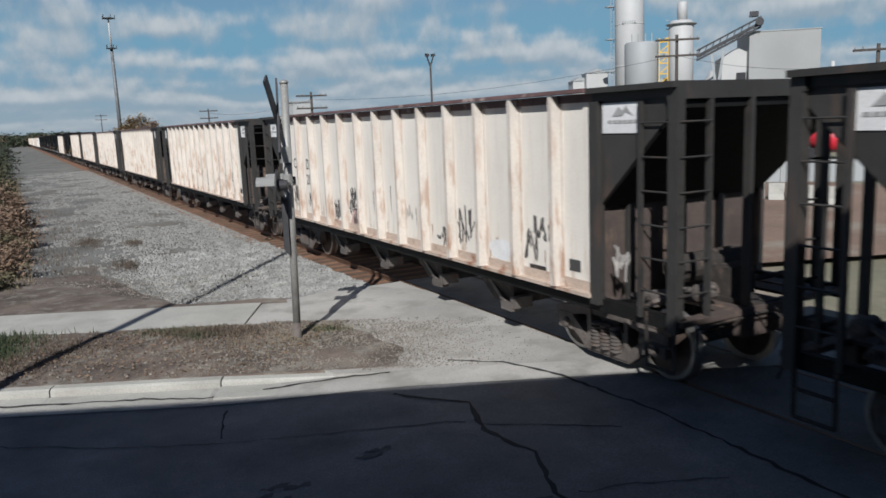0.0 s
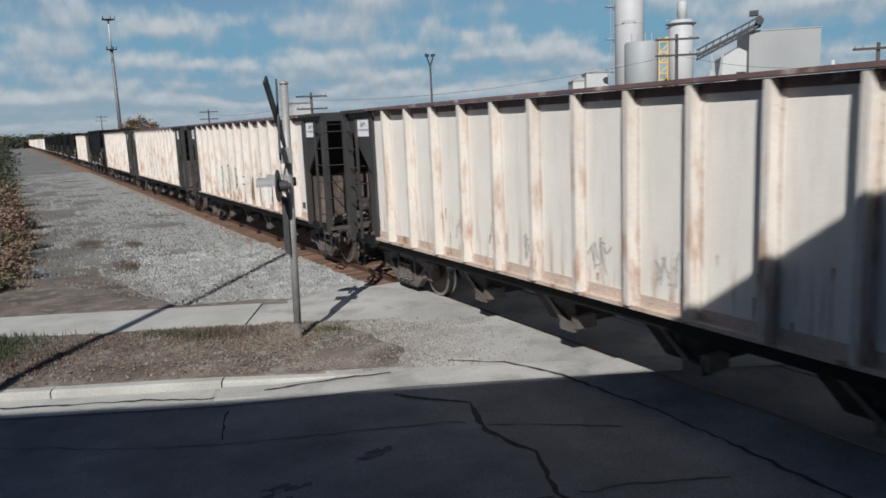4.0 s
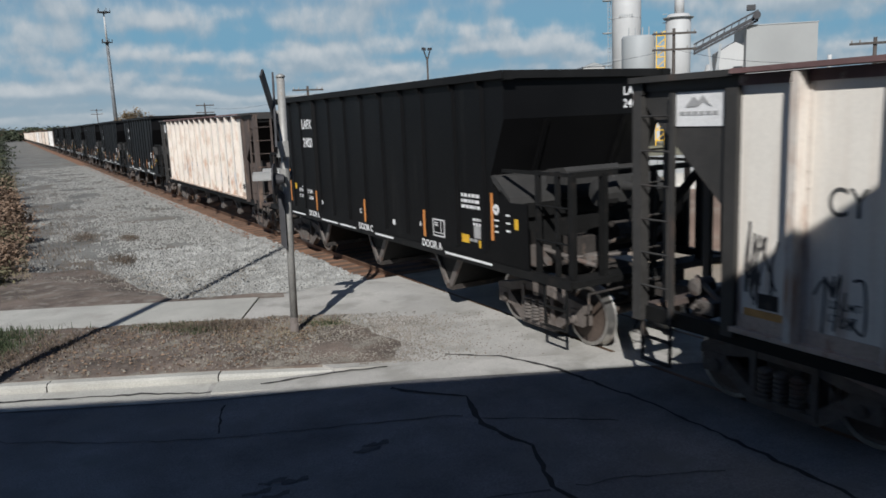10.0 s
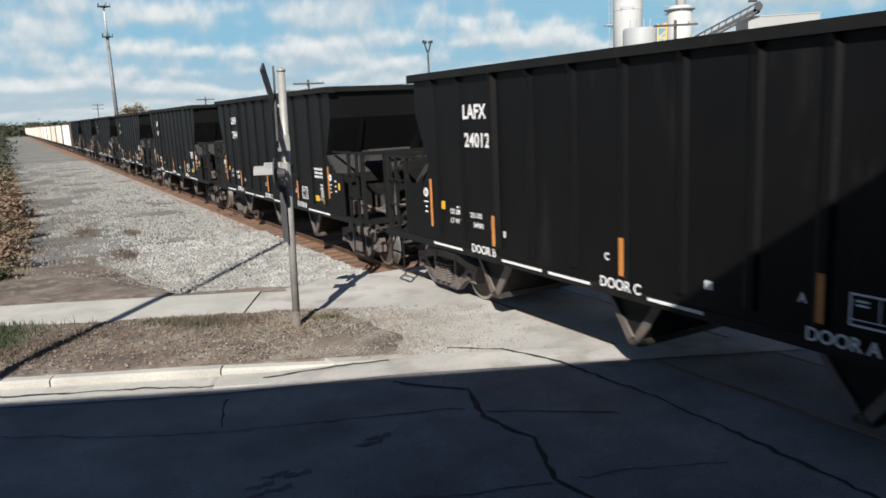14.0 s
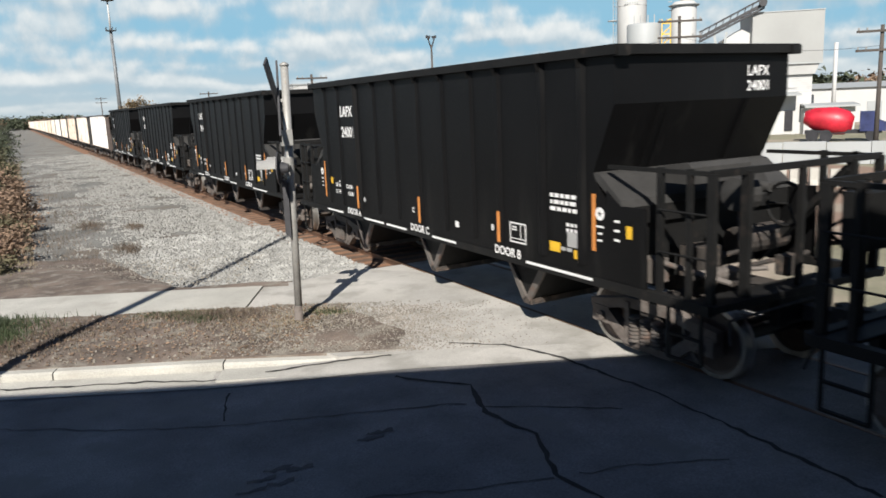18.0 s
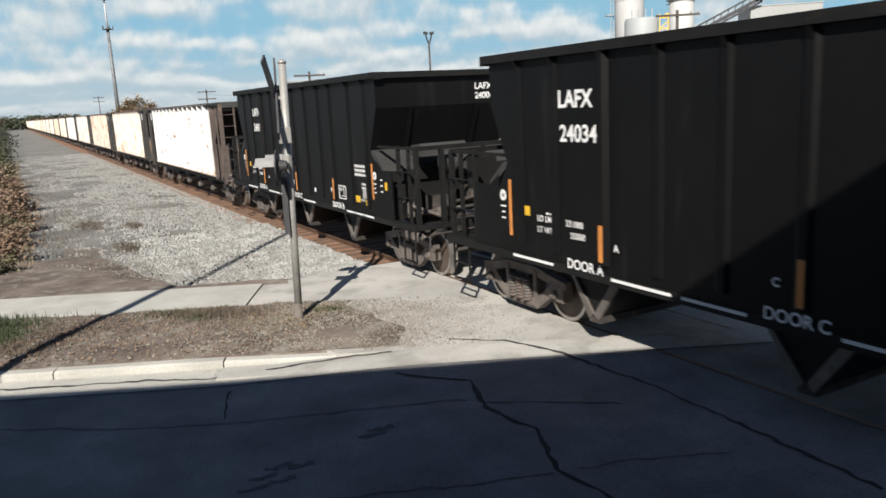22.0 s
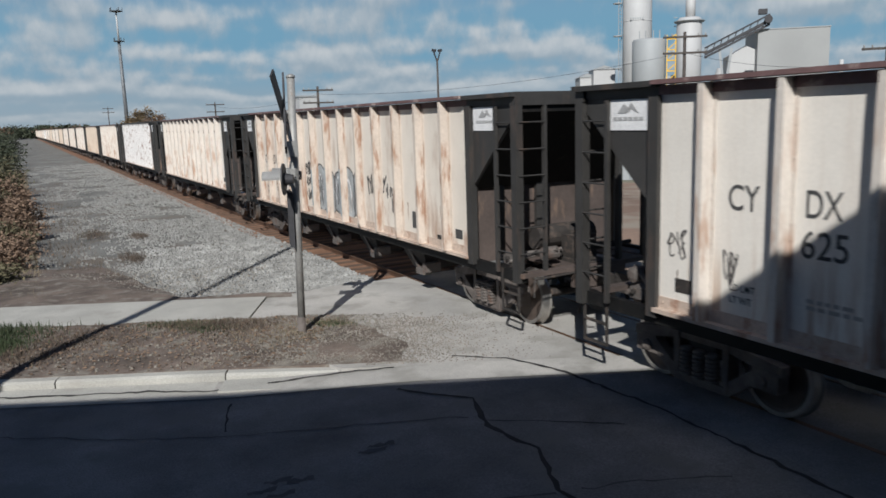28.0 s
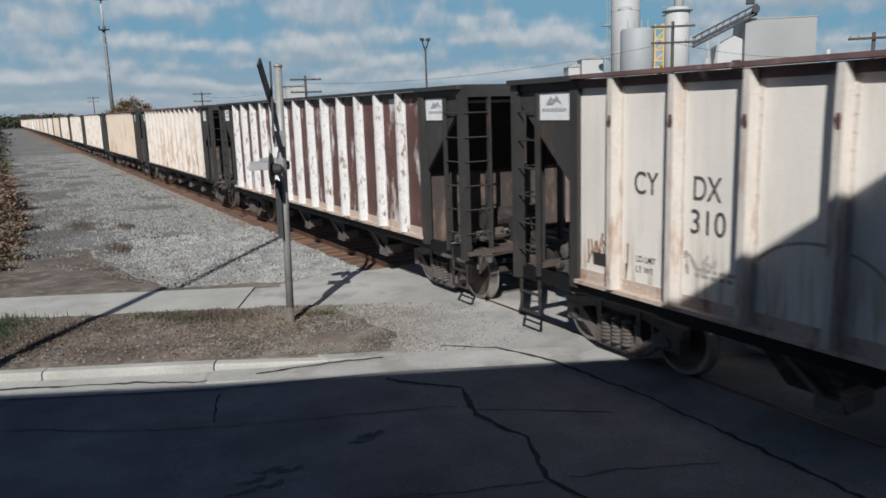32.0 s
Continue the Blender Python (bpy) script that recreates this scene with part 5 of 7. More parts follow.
def blot(car, y, z, ry, rz, mat, seed, x=SIDE + 0.0615, n=18, rough=0.25, name="paint_patch"):
    rnd = random.Random(seed)
    b = nb()
    ph = [rnd.uniform(0, 6) for _ in range(3)]
    ring = []
    for i in range(n):
        t = i * math.tau / n
        r = 1 + rough * (0.5 * math.sin(2 * t + ph[0]) + 0.35 * math.sin(3 * t + ph[1]) + 0.3 * math.sin(5 * t + ph[2]))
        ring.append(b.verts.new((x, y - ry * r * math.cos(t), z + rz * r * math.sin(t))))
    b.faces.new(ring)
    return part(name, b, mat, car)


def shape(car, pts, mat, x, name="painted_shape"):
    b = nb()
    b.faces.new([b.verts.new((x, y, z)) for y, z in pts])
    return part(name, b, mat, car)


def framed(car, y, z, w=0.34, h=0.26):
    plate(car, "data_frame", y, y - w, z, z + h, M["decal_white"], SIDE + 0.064, 0.004)
    plate(car, "data_panel", y - 0.02, y - w / 2 + 0.01, z + 0.03, z + h - 0.03, M["decal_black"], SIDE + 0.06, 0.004)
    plate(car, "data_panel", y - w / 2 - 0.01, y - w + 0.02, z + 0.03, z + h - 0.03, M["decal_black"], SIDE + 0.06, 0.004)


BL, SV, GR, PB = M["spray_black"], M["spray_silver"], M["spray_grey"], M["spray_paleblue"]


def drip(car, spots, mat, seed):
    """Short runs of rust or paint down a panel."""
    rnd = random.Random(seed)
    for y, z, h in spots:
        w = rnd.uniform(0.008, 0.02)
        shape(car, [(y - w, z), (y - w * 0.3, z + h * 0.05), (y + w, z), (y + w * 0.7, z - h * 0.5), (y + 0.003, z - h), (y - w * 0.6, z - h * 0.6)], mat, SIDE + 0.0615, "rust_run")


def rusty(car, seed, count, low=1.32, high=2.2):
    rnd = random.Random(seed)
    drip(car, [(round(rnd.uniform(-6, 6) / 0.98) * 0.98 + rnd.choice((-1, 1)) * rnd.uniform(0.14, 0.4), rnd.uniform(low, high), rnd.uniform(0.12, 0.4)) for _ in range(count)], M["rust_wash"], seed)


def block_letter(car, pts, fill, x=SIDE + 0.0605):
    """A filled shape with a dark edge round it."""
    cy, cz = sum(p[0] for p in pts) / len(pts), sum(p[1] for p in pts) / len(pts)
    n = len(pts)
    soft = []
    for i in range(n):
        p0, p1, p2, p3 = (pts[(i + k) % n] for k in (-1, 0, 1, 2))
        for s in range(5):
            t = s / 5
            soft.append(tuple(0.5 * (2 * q1 + (q2 - q0) * t + (2 * q0 - 5 * q1 + 4 * q2 - q3) * t * t + (3 * q1 - q0 - 3 * q2 + q3) * t ** 3) for q0, q1, q2, q3 in zip(p0, p1, p2, p3)))
    if fill:
        shape(car, soft, fill, x)
    b = nb()
    strip(b, soft + [soft[0]], 0.04, x - 0.002)
    part("painted_outline", b, BL, car)


def paint_cars():
    a = CARS[2][0]
    for k, (y, w, z, h) in enumerate(((-5.05, 0.35, 1.42, 0.7), (-5.3, 0.35, 1.75, 0.4), (-2.35, 0.6, 1.27, 0.4), (-2.95, 0.65, 1.35, 0.75), (2.6, 0.8, 1.35, 0.6), (3.4, 0.4, 1.4, 0.4), (-0.95, 0.4, 1.65, 0.35))):
        jags(a, y, z, w, h, BL if k < 4 else GR, 10 + k, 0.034)
    for k, (y, w, z, h, t) in enumerate(((6.5, 0.35, 1.35, 0.5, 0.03), (6.5, 0.35, 1.75, 0.75, 0.03), (5.75, 0.45, 1.5, 0.4, 0.03), (5.6, 0.3, 1.75, 0.3, 0.025), (4.55, 0.55, 1.5, 0.32, 0.03), (2.75, 0.7, 1.3, 0.5, 0.035), (1.7, 0.7, 1.7, 0.42, 0.034), (1.75, 0.75, 1.5, 0.35, 0.034), (1.6, 0.6, 1.25, 0.3, 0.034))):
        jags(a, y, z, w, h, BL, 30 + k, t)
        jags(a, y - 0.05, z + 0.05, w * 0.8, h * 0.8, BL, 45 + k, t * 0.8)
    blot(a, 1.35, 1.45, 0.3, 0.3, M["spray_pink"], 3, rough=0.7)
    blot(a, 1.2, 1.65, 0.16, 0.22, M["spray_pink"], 4, rough=0.4)
    drip(a, ((0.45, 2.1, 0.5), (-0.4, 2.25, 0.6), (-2.75, 2.4, 0.3), (1.9, 2.2, 0.25), (3.3, 2.45, 0.15), (0.2, 1.8, 0.6), (0.9, 2.2, 0.45), (-1.5, 1.9, 0.35)), M["rust_spot"], 5)
    rusty(a, 6, 16, 1.3, 1.7)
    blot(a, -4.38, 1.47, 0.32, 0.18, M["decal_white"], 8, SIDE + 0.0605, rough=0.12)
    plate(a, "data_plate", -5.15, -5.55, 1.27, 1.36, M["under"], SIDE + 0.062)
    jags(a, -6.95, 1.35, 0.3, 0.55, GR, 19, 0.04, SIDE + 0.065)
    b = CARS[3][0]
    for k, y in enumerate((2.2, 1.55, 0.85, 0.15)):
        jags(b, y, 1.5, 0.55, 0.5, BL, 20 + k, 0.024)
        arch(b, y, 1.5, 0.6, 0.55, GR, 0.024)
    for k, (y, w, h) in enumerate(((-0.4, 0.6, 0.95), (-1.05, 0.95, 0.95))):
        blot(b, y - w / 2, 1.62, w * 0.4, 0.45, PB, 5 + k, SIDE + 0.0625, rough=0.2)
        shape(b, [(y - w * 0.1, 1.5), (y - w * 0.7, 2.05), (y - w * 0.9, 1.95), (y - w * 0.3, 1.35)], M["spray_blue"], SIDE + 0.0612)
        arch(b, y, 1.25, w, h, BL, 0.03)
    blot(b, -1.75, 1.5, 0.1, 0.2, M["spray_blue"], 8, SIDE + 0.0612, rough=0.5)
    arch(b, -2.5, 1.92, 0.3, 0.25, GR, 0.03)
    for y, w, h in ((-2.6, 0.55, 0.95), (-3.3, 0.85, 0.95), (-2.75, 0.45, 0.6), (-2.2, 0.5, 0.5)):
        arch(b, y, 1.2, w, h, BL if w < 0.5 else GR, 0.03)
    jags(b, -4.2, 1.75, 0.75, 0.42, BL, 31, 0.034)
    jags(b, -5.15, 1.72, 0.6, 0.35, BL, 32, 0.034)
    arch(b, -5.1, 1.7, 0.65, 0.45, BL, 0.026)
    plate(b, "paint_patch", -4.52, -4.9, 1.32, 1.62, M["decal_white"], SIDE + 0.064, 0.003)
    drip(b, ((-4.45, 1.6, 0.3), (4.1, 2.0, 0.5), (4.3, 1.9, 0.4), (5.5, 1.75, 0.4), (5.25, 1.6, 0.3), (-3.75, 1.8, 0.3)), M["rust_spot"], 12)
    jags(b, 6.45, 1.6, 0.45, 0.6, GR, 39, 0.02), jags(b, 4.5, 1.75, 0.5, 0.25, GR, 38, 0.03)
    rusty(b, 7, 22, 1.3, 1.9)
    c = CARS[4][0]
    for k, y in enumerate((3.4, 2.3, 1.4, -0.1, -1.3)):
        jags(c, y, 1.4, 0.45, 0.5, GR, 40 + k, 0.022)
    framed(c, -4.28, 1.33, 0.52, 0.32)
    blot(c, -5.5, 1.87, 0.07, 0.2, M["rust_low"], 9)
    rusty(c, 8, 24, 1.35, 2.0)
    d = CARS[5][0]
    # a pale green block of shapes, then large outlined white and brown ones
    block_letter(d, [(2.99, 1.19), (2.94, 2.03), (2.83, 2.2), (2.52, 2.29), (2.25, 2.3), (1.94, 2.29), (1.62, 2.32), (1.41, 2.3), (1.13, 2.24), (0.83, 2.25), (0.43, 2.12), (0.26, 2.05), (0.53, 1.79), (0.81, 1.58), (1.15, 1.28), (1.61, 1.14), (2.17, 1.17)], M["spray_mint"])
    lines = nb()
    for pts in (
        [(2.72, 2.05), (2.64, 1.99), (2.61, 1.9), (2.68, 1.81)],
        [(2.68, 1.57), (2.61, 1.5), (2.66, 1.37)],
        [(2.25, 2.28), (2.21, 1.94), (2.35, 1.81), (2.24, 1.68), (2.29, 1.19)],
        [(2.9, 1.69), (2.52, 1.78)],
        [(1.94, 2.28), (1.87, 1.95), (1.74, 1.63), (1.61, 1.41)],
        [(2.19, 1.63), (1.98, 1.49), (1.88, 1.47)],
        [(1.62, 2.31), (1.53, 1.99), (1.42, 1.47)],
        [(1.49, 2.07), (1.39, 1.47)],
        [(0.83, 2.25), (0.91, 2.08), (1.14, 1.96)],
        [(1.14, 1.94), (0.75, 2.0)],
        [(0.81, 2.24), (0.43, 2.12), (0.26, 2.05)],
        [(0.26, 2.02), (0.55, 1.77)],
        [(0.74, 1.95), (0.61, 1.89), (0.57, 1.77)],
        [(1.66, 1.57), (1.56, 1.52), (1.61, 1.42), (1.68, 1.5)],
        [(1.21, 2.22), (1.14, 1.3)],
        [(1.07, 1.61), (0.81, 1.71), (0.84, 1.57)],
        [(1.61, 1.11), (1.36, 1.46)],
    ):
        strip(lines, soft(pts), 0.03, SIDE + 0.0575)
    part("painted_lines", lines, BL, d)
    for pts in (
        [(1.55, 2.24), (1.42, 2.29), (1.27, 2.24), (1.42, 2.17), (1.54, 2.11)],
        [(1.5, 2.07), (1.43, 2.04), (1.36, 1.56), (1.39, 1.46), (1.44, 1.54)],
        [(0.74, 1.94), (0.56, 1.88), (0.57, 1.79), (0.67, 1.81)],
        [(2.7, 2.05), (2.59, 1.98), (2.61, 1.86), (2.68, 1.81)],
    ):
        shape(d, pts, BL, SIDE + 0.057, "painted_shadow")
    block_letter(d, [(-0.08, 1.98), (-0.6, 2.0), (-1.05, 2.12), (-1.1, 1.5), (-0.85, 1.15), (-0.4, 1.2), (-0.35, 1.45), (-0.65, 1.55), (-0.65, 1.78), (-0.15, 1.75)], M["decal_white"])
    block_letter(d, [(-1.1, 1.15), (-1.3, 1.95), (-1.65, 2.12), (-2.05, 2.05), (-2.15, 1.15), (-1.85, 1.15), (-1.7, 1.4), (-1.45, 1.15)], M["spray_brown"])
    block_letter(d, [(-2.18, 2.1), (-2.4, 2.12), (-2.55, 1.75), (-2.75, 2.12), (-3.0, 2.05), (-3.0, 1.15), (-2.75, 1.15), (-2.6, 1.4), (-2.35, 1.15), (-2.18, 1.2)], M["decal_white"])
    block_letter(d, [(-3.05, 2.05), (-3.3, 2.15), (-3.6, 1.9), (-3.65, 1.5), (-3.4, 1.15), (-3.05, 1.2)], M["decal_white"])
    block_letter(d, [(-3.62, 2.08), (-4.1, 2.12), (-4.5, 1.92), (-4.4, 1.62), (-4.0, 1.6), (-4.35, 1.45), (-4.1, 1.15), (-3.6, 1.14), (-3.68, 1.6)], M["spray_brown"])
    for y, z in ((-3.35, 1.45), (-2.62, 1.3), (-1.75, 1.65), (-0.55, 1.33)):
        blot(d, y, z, 0.06, 0.12, BL, 79, SIDE + 0.057)
    jags(d, 5.3, 1.55, 0.35, 0.25, BL, 81), jags(d, 4.4, 1.55, 0.5, 0.2, BL, 82), jags(d, 3.5, 1.5, 0.35, 0.3, BL, 83)
    rusty(d, 9, 12, 1.3, 1.6)
    e = CARS[6][0]
    block_letter(e, [(1.44, 2.43), (1.37, 2.65), (1.07, 2.69), (0.98, 2.87), (0.68, 2.98), (0.32, 3.0), (0.12, 2.89), (-0.03, 2.97), (-0.27, 2.93), (-0.37, 2.83), (-0.51, 2.91), (-0.74, 2.87), (-0.84, 2.76), (-1.02, 2.8), (-1.25, 2.79), (-1.48, 2.73), (-1.58, 2.52), (-1.39, 2.39), (-0.46, 2.34), (0.92, 2.29)], M["spray_pink"], SIDE + 0.0625)
    block_letter(e, [(1.67, 2.47), (1.28, 2.44), (0.86, 2.34), (0.02, 2.37), (-0.34, 2.33), (-0.46, 2.44), (-0.92, 2.36), (-1.54, 2.38), (-1.87, 2.16), (-1.93, 1.85), (-1.76, 1.62), (-1.26, 1.44), (-0.94, 1.53), (-0.47, 1.38), (0.05, 1.54), (0.4, 1.3), (1.44, 1.21), (1.7, 1.4), (1.29, 1.62), (1.63, 1.86)], PB)
    lines = nb()
    for pts in (
        [(1.11, 2.84), (0.79, 2.88), (0.57, 2.83), (0.54, 2.67), (0.63, 2.59), (0.73, 2.61)],
        [(0.53, 2.8), (0.42, 2.95), (0.21, 3.0), (0.05, 2.91)],
        [(0.05, 2.91), (-0.19, 2.98), (-0.38, 2.9), (-0.41, 2.75), (-0.36, 2.63)],
        [(-0.42, 2.83), (-0.57, 2.94), (-0.75, 2.91), (-0.83, 2.78), (-0.78, 2.65), (-0.68, 2.68)],
        [(-0.83, 2.78), (-0.95, 2.89), (-1.12, 2.79)],
        [(-1.2, 2.72), (-1.42, 2.8), (-1.57, 2.73), (-1.65, 2.62), (-1.65, 2.48)],
        [(0.03, 2.36), (-0.3, 2.38), (-0.47, 2.24), (-0.7, 2.42), (-1.0, 2.28)],
        [(-1.03, 2.34), (-1.25, 2.36), (-1.57, 2.31)],
        [(-0.54, 1.82), (-0.51, 1.65), (-0.59, 1.56), (-0.96, 1.67), (-1.0, 2.25)],
        [(-1.41, 1.99), (-1.39, 1.8), (-1.67, 1.91), (-1.87, 1.61)],
        [(0.02, 1.49), (-0.34, 1.54), (-0.51, 1.67)],
        [(-0.25, 1.5), (-0.33, 1.39), (-0.71, 1.33), (-1.01, 1.43), (-1.23, 1.37)],
    ):
        strip(lines, soft(pts), 0.028, SIDE + 0.0525)
    part("painted_lines", lines, BL, e)
    for k in range(5):
        jags(e, 1.5 - k * 0.62, 1.55, 0.45, 0.7, M["decal_white"] if k % 2 else SV, 100 + k, 0.045, SIDE + 0.056)
    shape(e, [(0.98, 1.76), (0.98, 2.36), (0.18, 2.38), (0.18, 1.74)], M["brown_peel"], SIDE + 0.0525, "rust_patch")
    framed(e, -4.42, 1.32, 0.48, 0.32)
    shape(e, [(-4.45, 1.16), (-4.45, 1.27), (-4.95, 1.29), (-4.95, 1.18)], M["brown_peel"], SIDE + 0.0615, "rust_patch")
    jags(e, -5.15, 1.32, 0.5, 0.85, GR, 120, 0.02), jags(e, -6.0, 1.6, 0.5, 0.15, GR, 121, 0.02)
    for y, w in ((-3.5, 0.5), (-6.05, 0.5), (3.0, 0.5), (5.4, 0.4)):
        plate(e, "orange_strip", y, y - w, 1.24, 1.38, M["spray_orange"], SIDE + 0.0615, 0.003)
    blot(e, -5.55, 1.36, 0.16, 0.06, M["leaf_green"], 122, rough=0.1)
    f = CARS[7][0]
    for k, (y, z, w, h, mat) in enumerate(((6.5, 1.35, 0.3, 1.0, BL), (6.4, 1.5, 0.25, 0.7, BL), (5.7, 1.3, 0.5, 0.65, BL), (4.7, 1.3, 0.55, 0.55, BL), (3.7, 1.5, 0.4, 0.35, BL), (2.85, 1.5, 0.6, 0.5, BL), (1.8, 1.5, 0.6, 0.45, BL), (-3.3, 1.5, 0.5, 0.55, BL), (-1.5, 1.6, 0.5, 0.3, GR), (-2.3, 1.7, 0.4, 0.25, BL), (0.3, 1.6, 0.4, 0.3, GR), (-0.7, 1.7, 0.35, 0.4, BL))):
        jags(f, y, z, w, h, mat, 130 + k, 0.026)
    for y, w, z, h in ((0.75, 0.75, 1.3, 0.8), (-0.05, 0.6, 1.35, 0.8), (-0.75, 0.35, 1.6, 0.55), (-1.2, 0.95, 1.2, 0.95), (-2.05, 0.95, 1.2, 1.0)):
        arch(f, y, z, w, h, BL, 0.022)
    for y in (2.8, -0.4, 6.5, -5.95):
        plate(f, "orange_strip", y, y - 0.5, 1.24, 1.38, M["spray_orange"], SIDE + 0.0615, 0.003)
    for k in range(2):
        jags(f, -6.9, 1.42 + 0.22 * k, 0.5, 0.2, M["spray_orange"], 150 + k, 0.04, SIDE + 0.02)
    rusty(f, 10, 12, 1.3, 1.7)
    h = CARS[9][0]
    for k, (y0, y1, z0, z1) in enumerate(((3.0, 2.5, 1.45, 1.98), (1.9, 1.36, 1.56, 2.03), (0.85, 0.22, 1.42, 2.08), (-0.2, -0.85, 1.35, 2.06), (-1.2, -1.9, 1.28, 2.06))):
        w, g = y0 - y1, z1 - z0
        pts = [(y0, z1), (y0 - w * 0.5, z1 - g * 0.05), (y1, z1), (y1 + w * 0.05, z0 + g * 0.72), (y1 + w * 0.2, z0 + g * 0.6), (y1 + w * 0.08, z0 + g * 0.4), (y1 + w * 0.12, z0 + g * 0.1), (y0 - w * 0.5, z0), (y0 - w * 0.2, z0 + g * 0.15), (y0 - w * 0.1, z0 + g * 0.4), (y0 - w * 0.25, z0 + g * 0.55), (y0 - w * 0.05, z0 + g * 0.75)]
        shape(h, pts, M["spray_blue"], SIDE + 0.0605)
        if k in (1, 3):
            blot(h, (y0 + y1) / 2, z0 + g * 0.2, 0.05, 0.08, M["cream"], k, SIDE + 0.059)
    plate(h, "paint_patch", 2.0, 1.25, 1.2, 1.55, M["decal_white"], SIDE + 0.064, 0.003)
    for k, (y, w, z, hh, mat) in enumerate(((-2.3, 0.6, 1.25, 0.3, GR), (-2.4, 0.6, 1.5, 0.2, M["spray_blue"]), (-3.2, 0.65, 1.42, 0.45, M["spray_blue"]), (-3.0, 0.8, 1.3, 0.4, M["decal_white"]), (-5.0, 0.7, 1.4, 0.5, M["decal_white"]), (-5.2, 0.6, 1.5, 0.3, SV))):
        jags(h, y, z, w, hh, mat, 160 + k, 0.04)
    plate(h, "data_panel", -4.15, -4.55, 1.42, 1.74, M["decal_black"], SIDE + 0.0615, 0.003)
    rusty(h, 11, 10, 1.4, 2.0)
    p = CARS[17][0]
    rnd = random.Random(77)
    b = nb()
    for k in range(1150):
        y, z = rnd.uniform(-6.3, 6.3), 1.35 + 2.2 * rnd.random() ** rnd.choice((0.7, 1.3))
        if abs((y / 0.98) - round(y / 0.98)) < 0.15 or noise.noise(Vector((y * 1.1, z * 1.4, 2))) < -0.12:
            continue
        s = 0.01 + 0.05 * rnd.random() ** 2.6
        b.faces.new([b.verts.new((SIDE + 0.0625, y - s * rnd.uniform(0.6, 1.2) * math.cos(t), z + s * rnd.uniform(0.8, 1.7) * math.sin(t))) for t in [i * math.tau / 8 for i in range(8)]])
    tagged(part("rust_mottling", b, M["rust_spot"], p), kind="stuff")
    for k, (y, z, s) in enumerate(((0.45, 2.42, 0.13), (0.3, 2.3, 0.07), (0.6, 1.6, 0.12), (0.45, 1.75, 0.08), (1.48, 2.4, 0.07), (2.55, 1.75, 0.1), (2.4, 1.6, 0.07), (-0.5, 2.2, 0.08), (-4.4, 1.5, 0.09), (-5.5, 1.9, 0.07), (3.3, 2.0, 0.06))):
        blot(p, y, z, s, s * 1.1, M["rust_spot"], 200 + k, SIDE + 0.0605, 30, 0.9, "rust_patch")
    for k in range(6):
        arch(p, 1.4 - k * 0.95, 1.3, 0.75, 0.75 - 0.1 * (k % 2), GR, 0.03)
    for y in (6.45, 2.75, -1.2):
        plate(p, "orange_strip", y, y - 0.45, 1.33, 1.5, M["spray_orange"], SIDE + 0.0605, 0.003)
    q = CARS[18][0]
    for k in range(2):
        jags(q, 2.85 - k * 0.25, 1.25, 0.45, 0.65, GR, 210 + k, 0.06)
    jags(q, 6.45, 1.8, 0.3, 0.35, BL, 219, 0.018), jags(q, 5.6, 1.5, 0.12, 0.5, BL, 218, 0.018)
    drip(q, ((6.3, 1.65, 0.25), (6.0, 1.6, 0.2)), M["rust_spot"], 14)
    for k in range(5):
        jags(q, 0.8 - k * 0.9, 1.35, 0.6, 0.6, GR, 212 + k, 0.035)
    r = CARS[19][0]
    for y, z, w, g, k in ((1.88, 2.15, 0.66, 0.34, 219), (1.82, 1.82, 0.52, 0.28, 217), (1.85, 1.48, 0.6, 0.3, 216)):
        jags(r, y, z, w, g, BL, k, 0.045)
    for k, (y, w) in enumerate(((1.05, 0.66), (0.42, 0.66), (-0.2, 0.66), (-0.82, 0.66), (-1.44, 0.55))):
        z0, z1 = 1.28 - 0.03 * (k % 2), 2.42 - 0.07 * (k % 3)
        block_letter(r, [(y, z0 + 0.2), (y - 0.03, z1 - 0.2), (y - w * 0.3, z1), (y - w * 0.7, z1 - 0.02), (y - w, z1 - 0.25), (y - w, z0 + 0.2), (y - w * 0.7, z0), (y - w * 0.3, z0 + 0.05)], SV, SIDE + 0.0612 - 0.0006 * k)
        arch(r, y - 0.14, z0 + 0.35, w * 0.5, 0.55, M["decal_white"], 0.05, SIDE + 0.0555)
        jags(r, y - 0.12, z0 + 0.1, w * 0.6, 0.8, GR if k % 2 else BL, 230 + k, 0.022, SIDE + 0.055)
    for y, z, w, g, k in ((-2.3, 1.85, 0.5, 0.5, 241), (-2.75, 1.95, 0.5, 0.4, 242), (-3.2, 1.85, 0.5, 0.35, 245), (-3.45, 1.55, 0.4, 0.35, 246)):
        jags(r, y, z, w, g, BL, k, 0.045)
    plate(r, "data_panel", -4.4, -4.8, 1.4, 1.72, M["decal_black"], SIDE + 0.0615, 0.003)
    plate(r, "data_plate", -5.4, -5.7, 1.27, 1.38, M["under"], SIDE + 0.062)
    jags(r, 4.6, 1.65, 0.5, 0.2, M["spray_brown"], 244, 0.03)
    rusty(r, 15, 22, 1.4, 2.0)
    s = CARS[20][0]
    lines = nb()
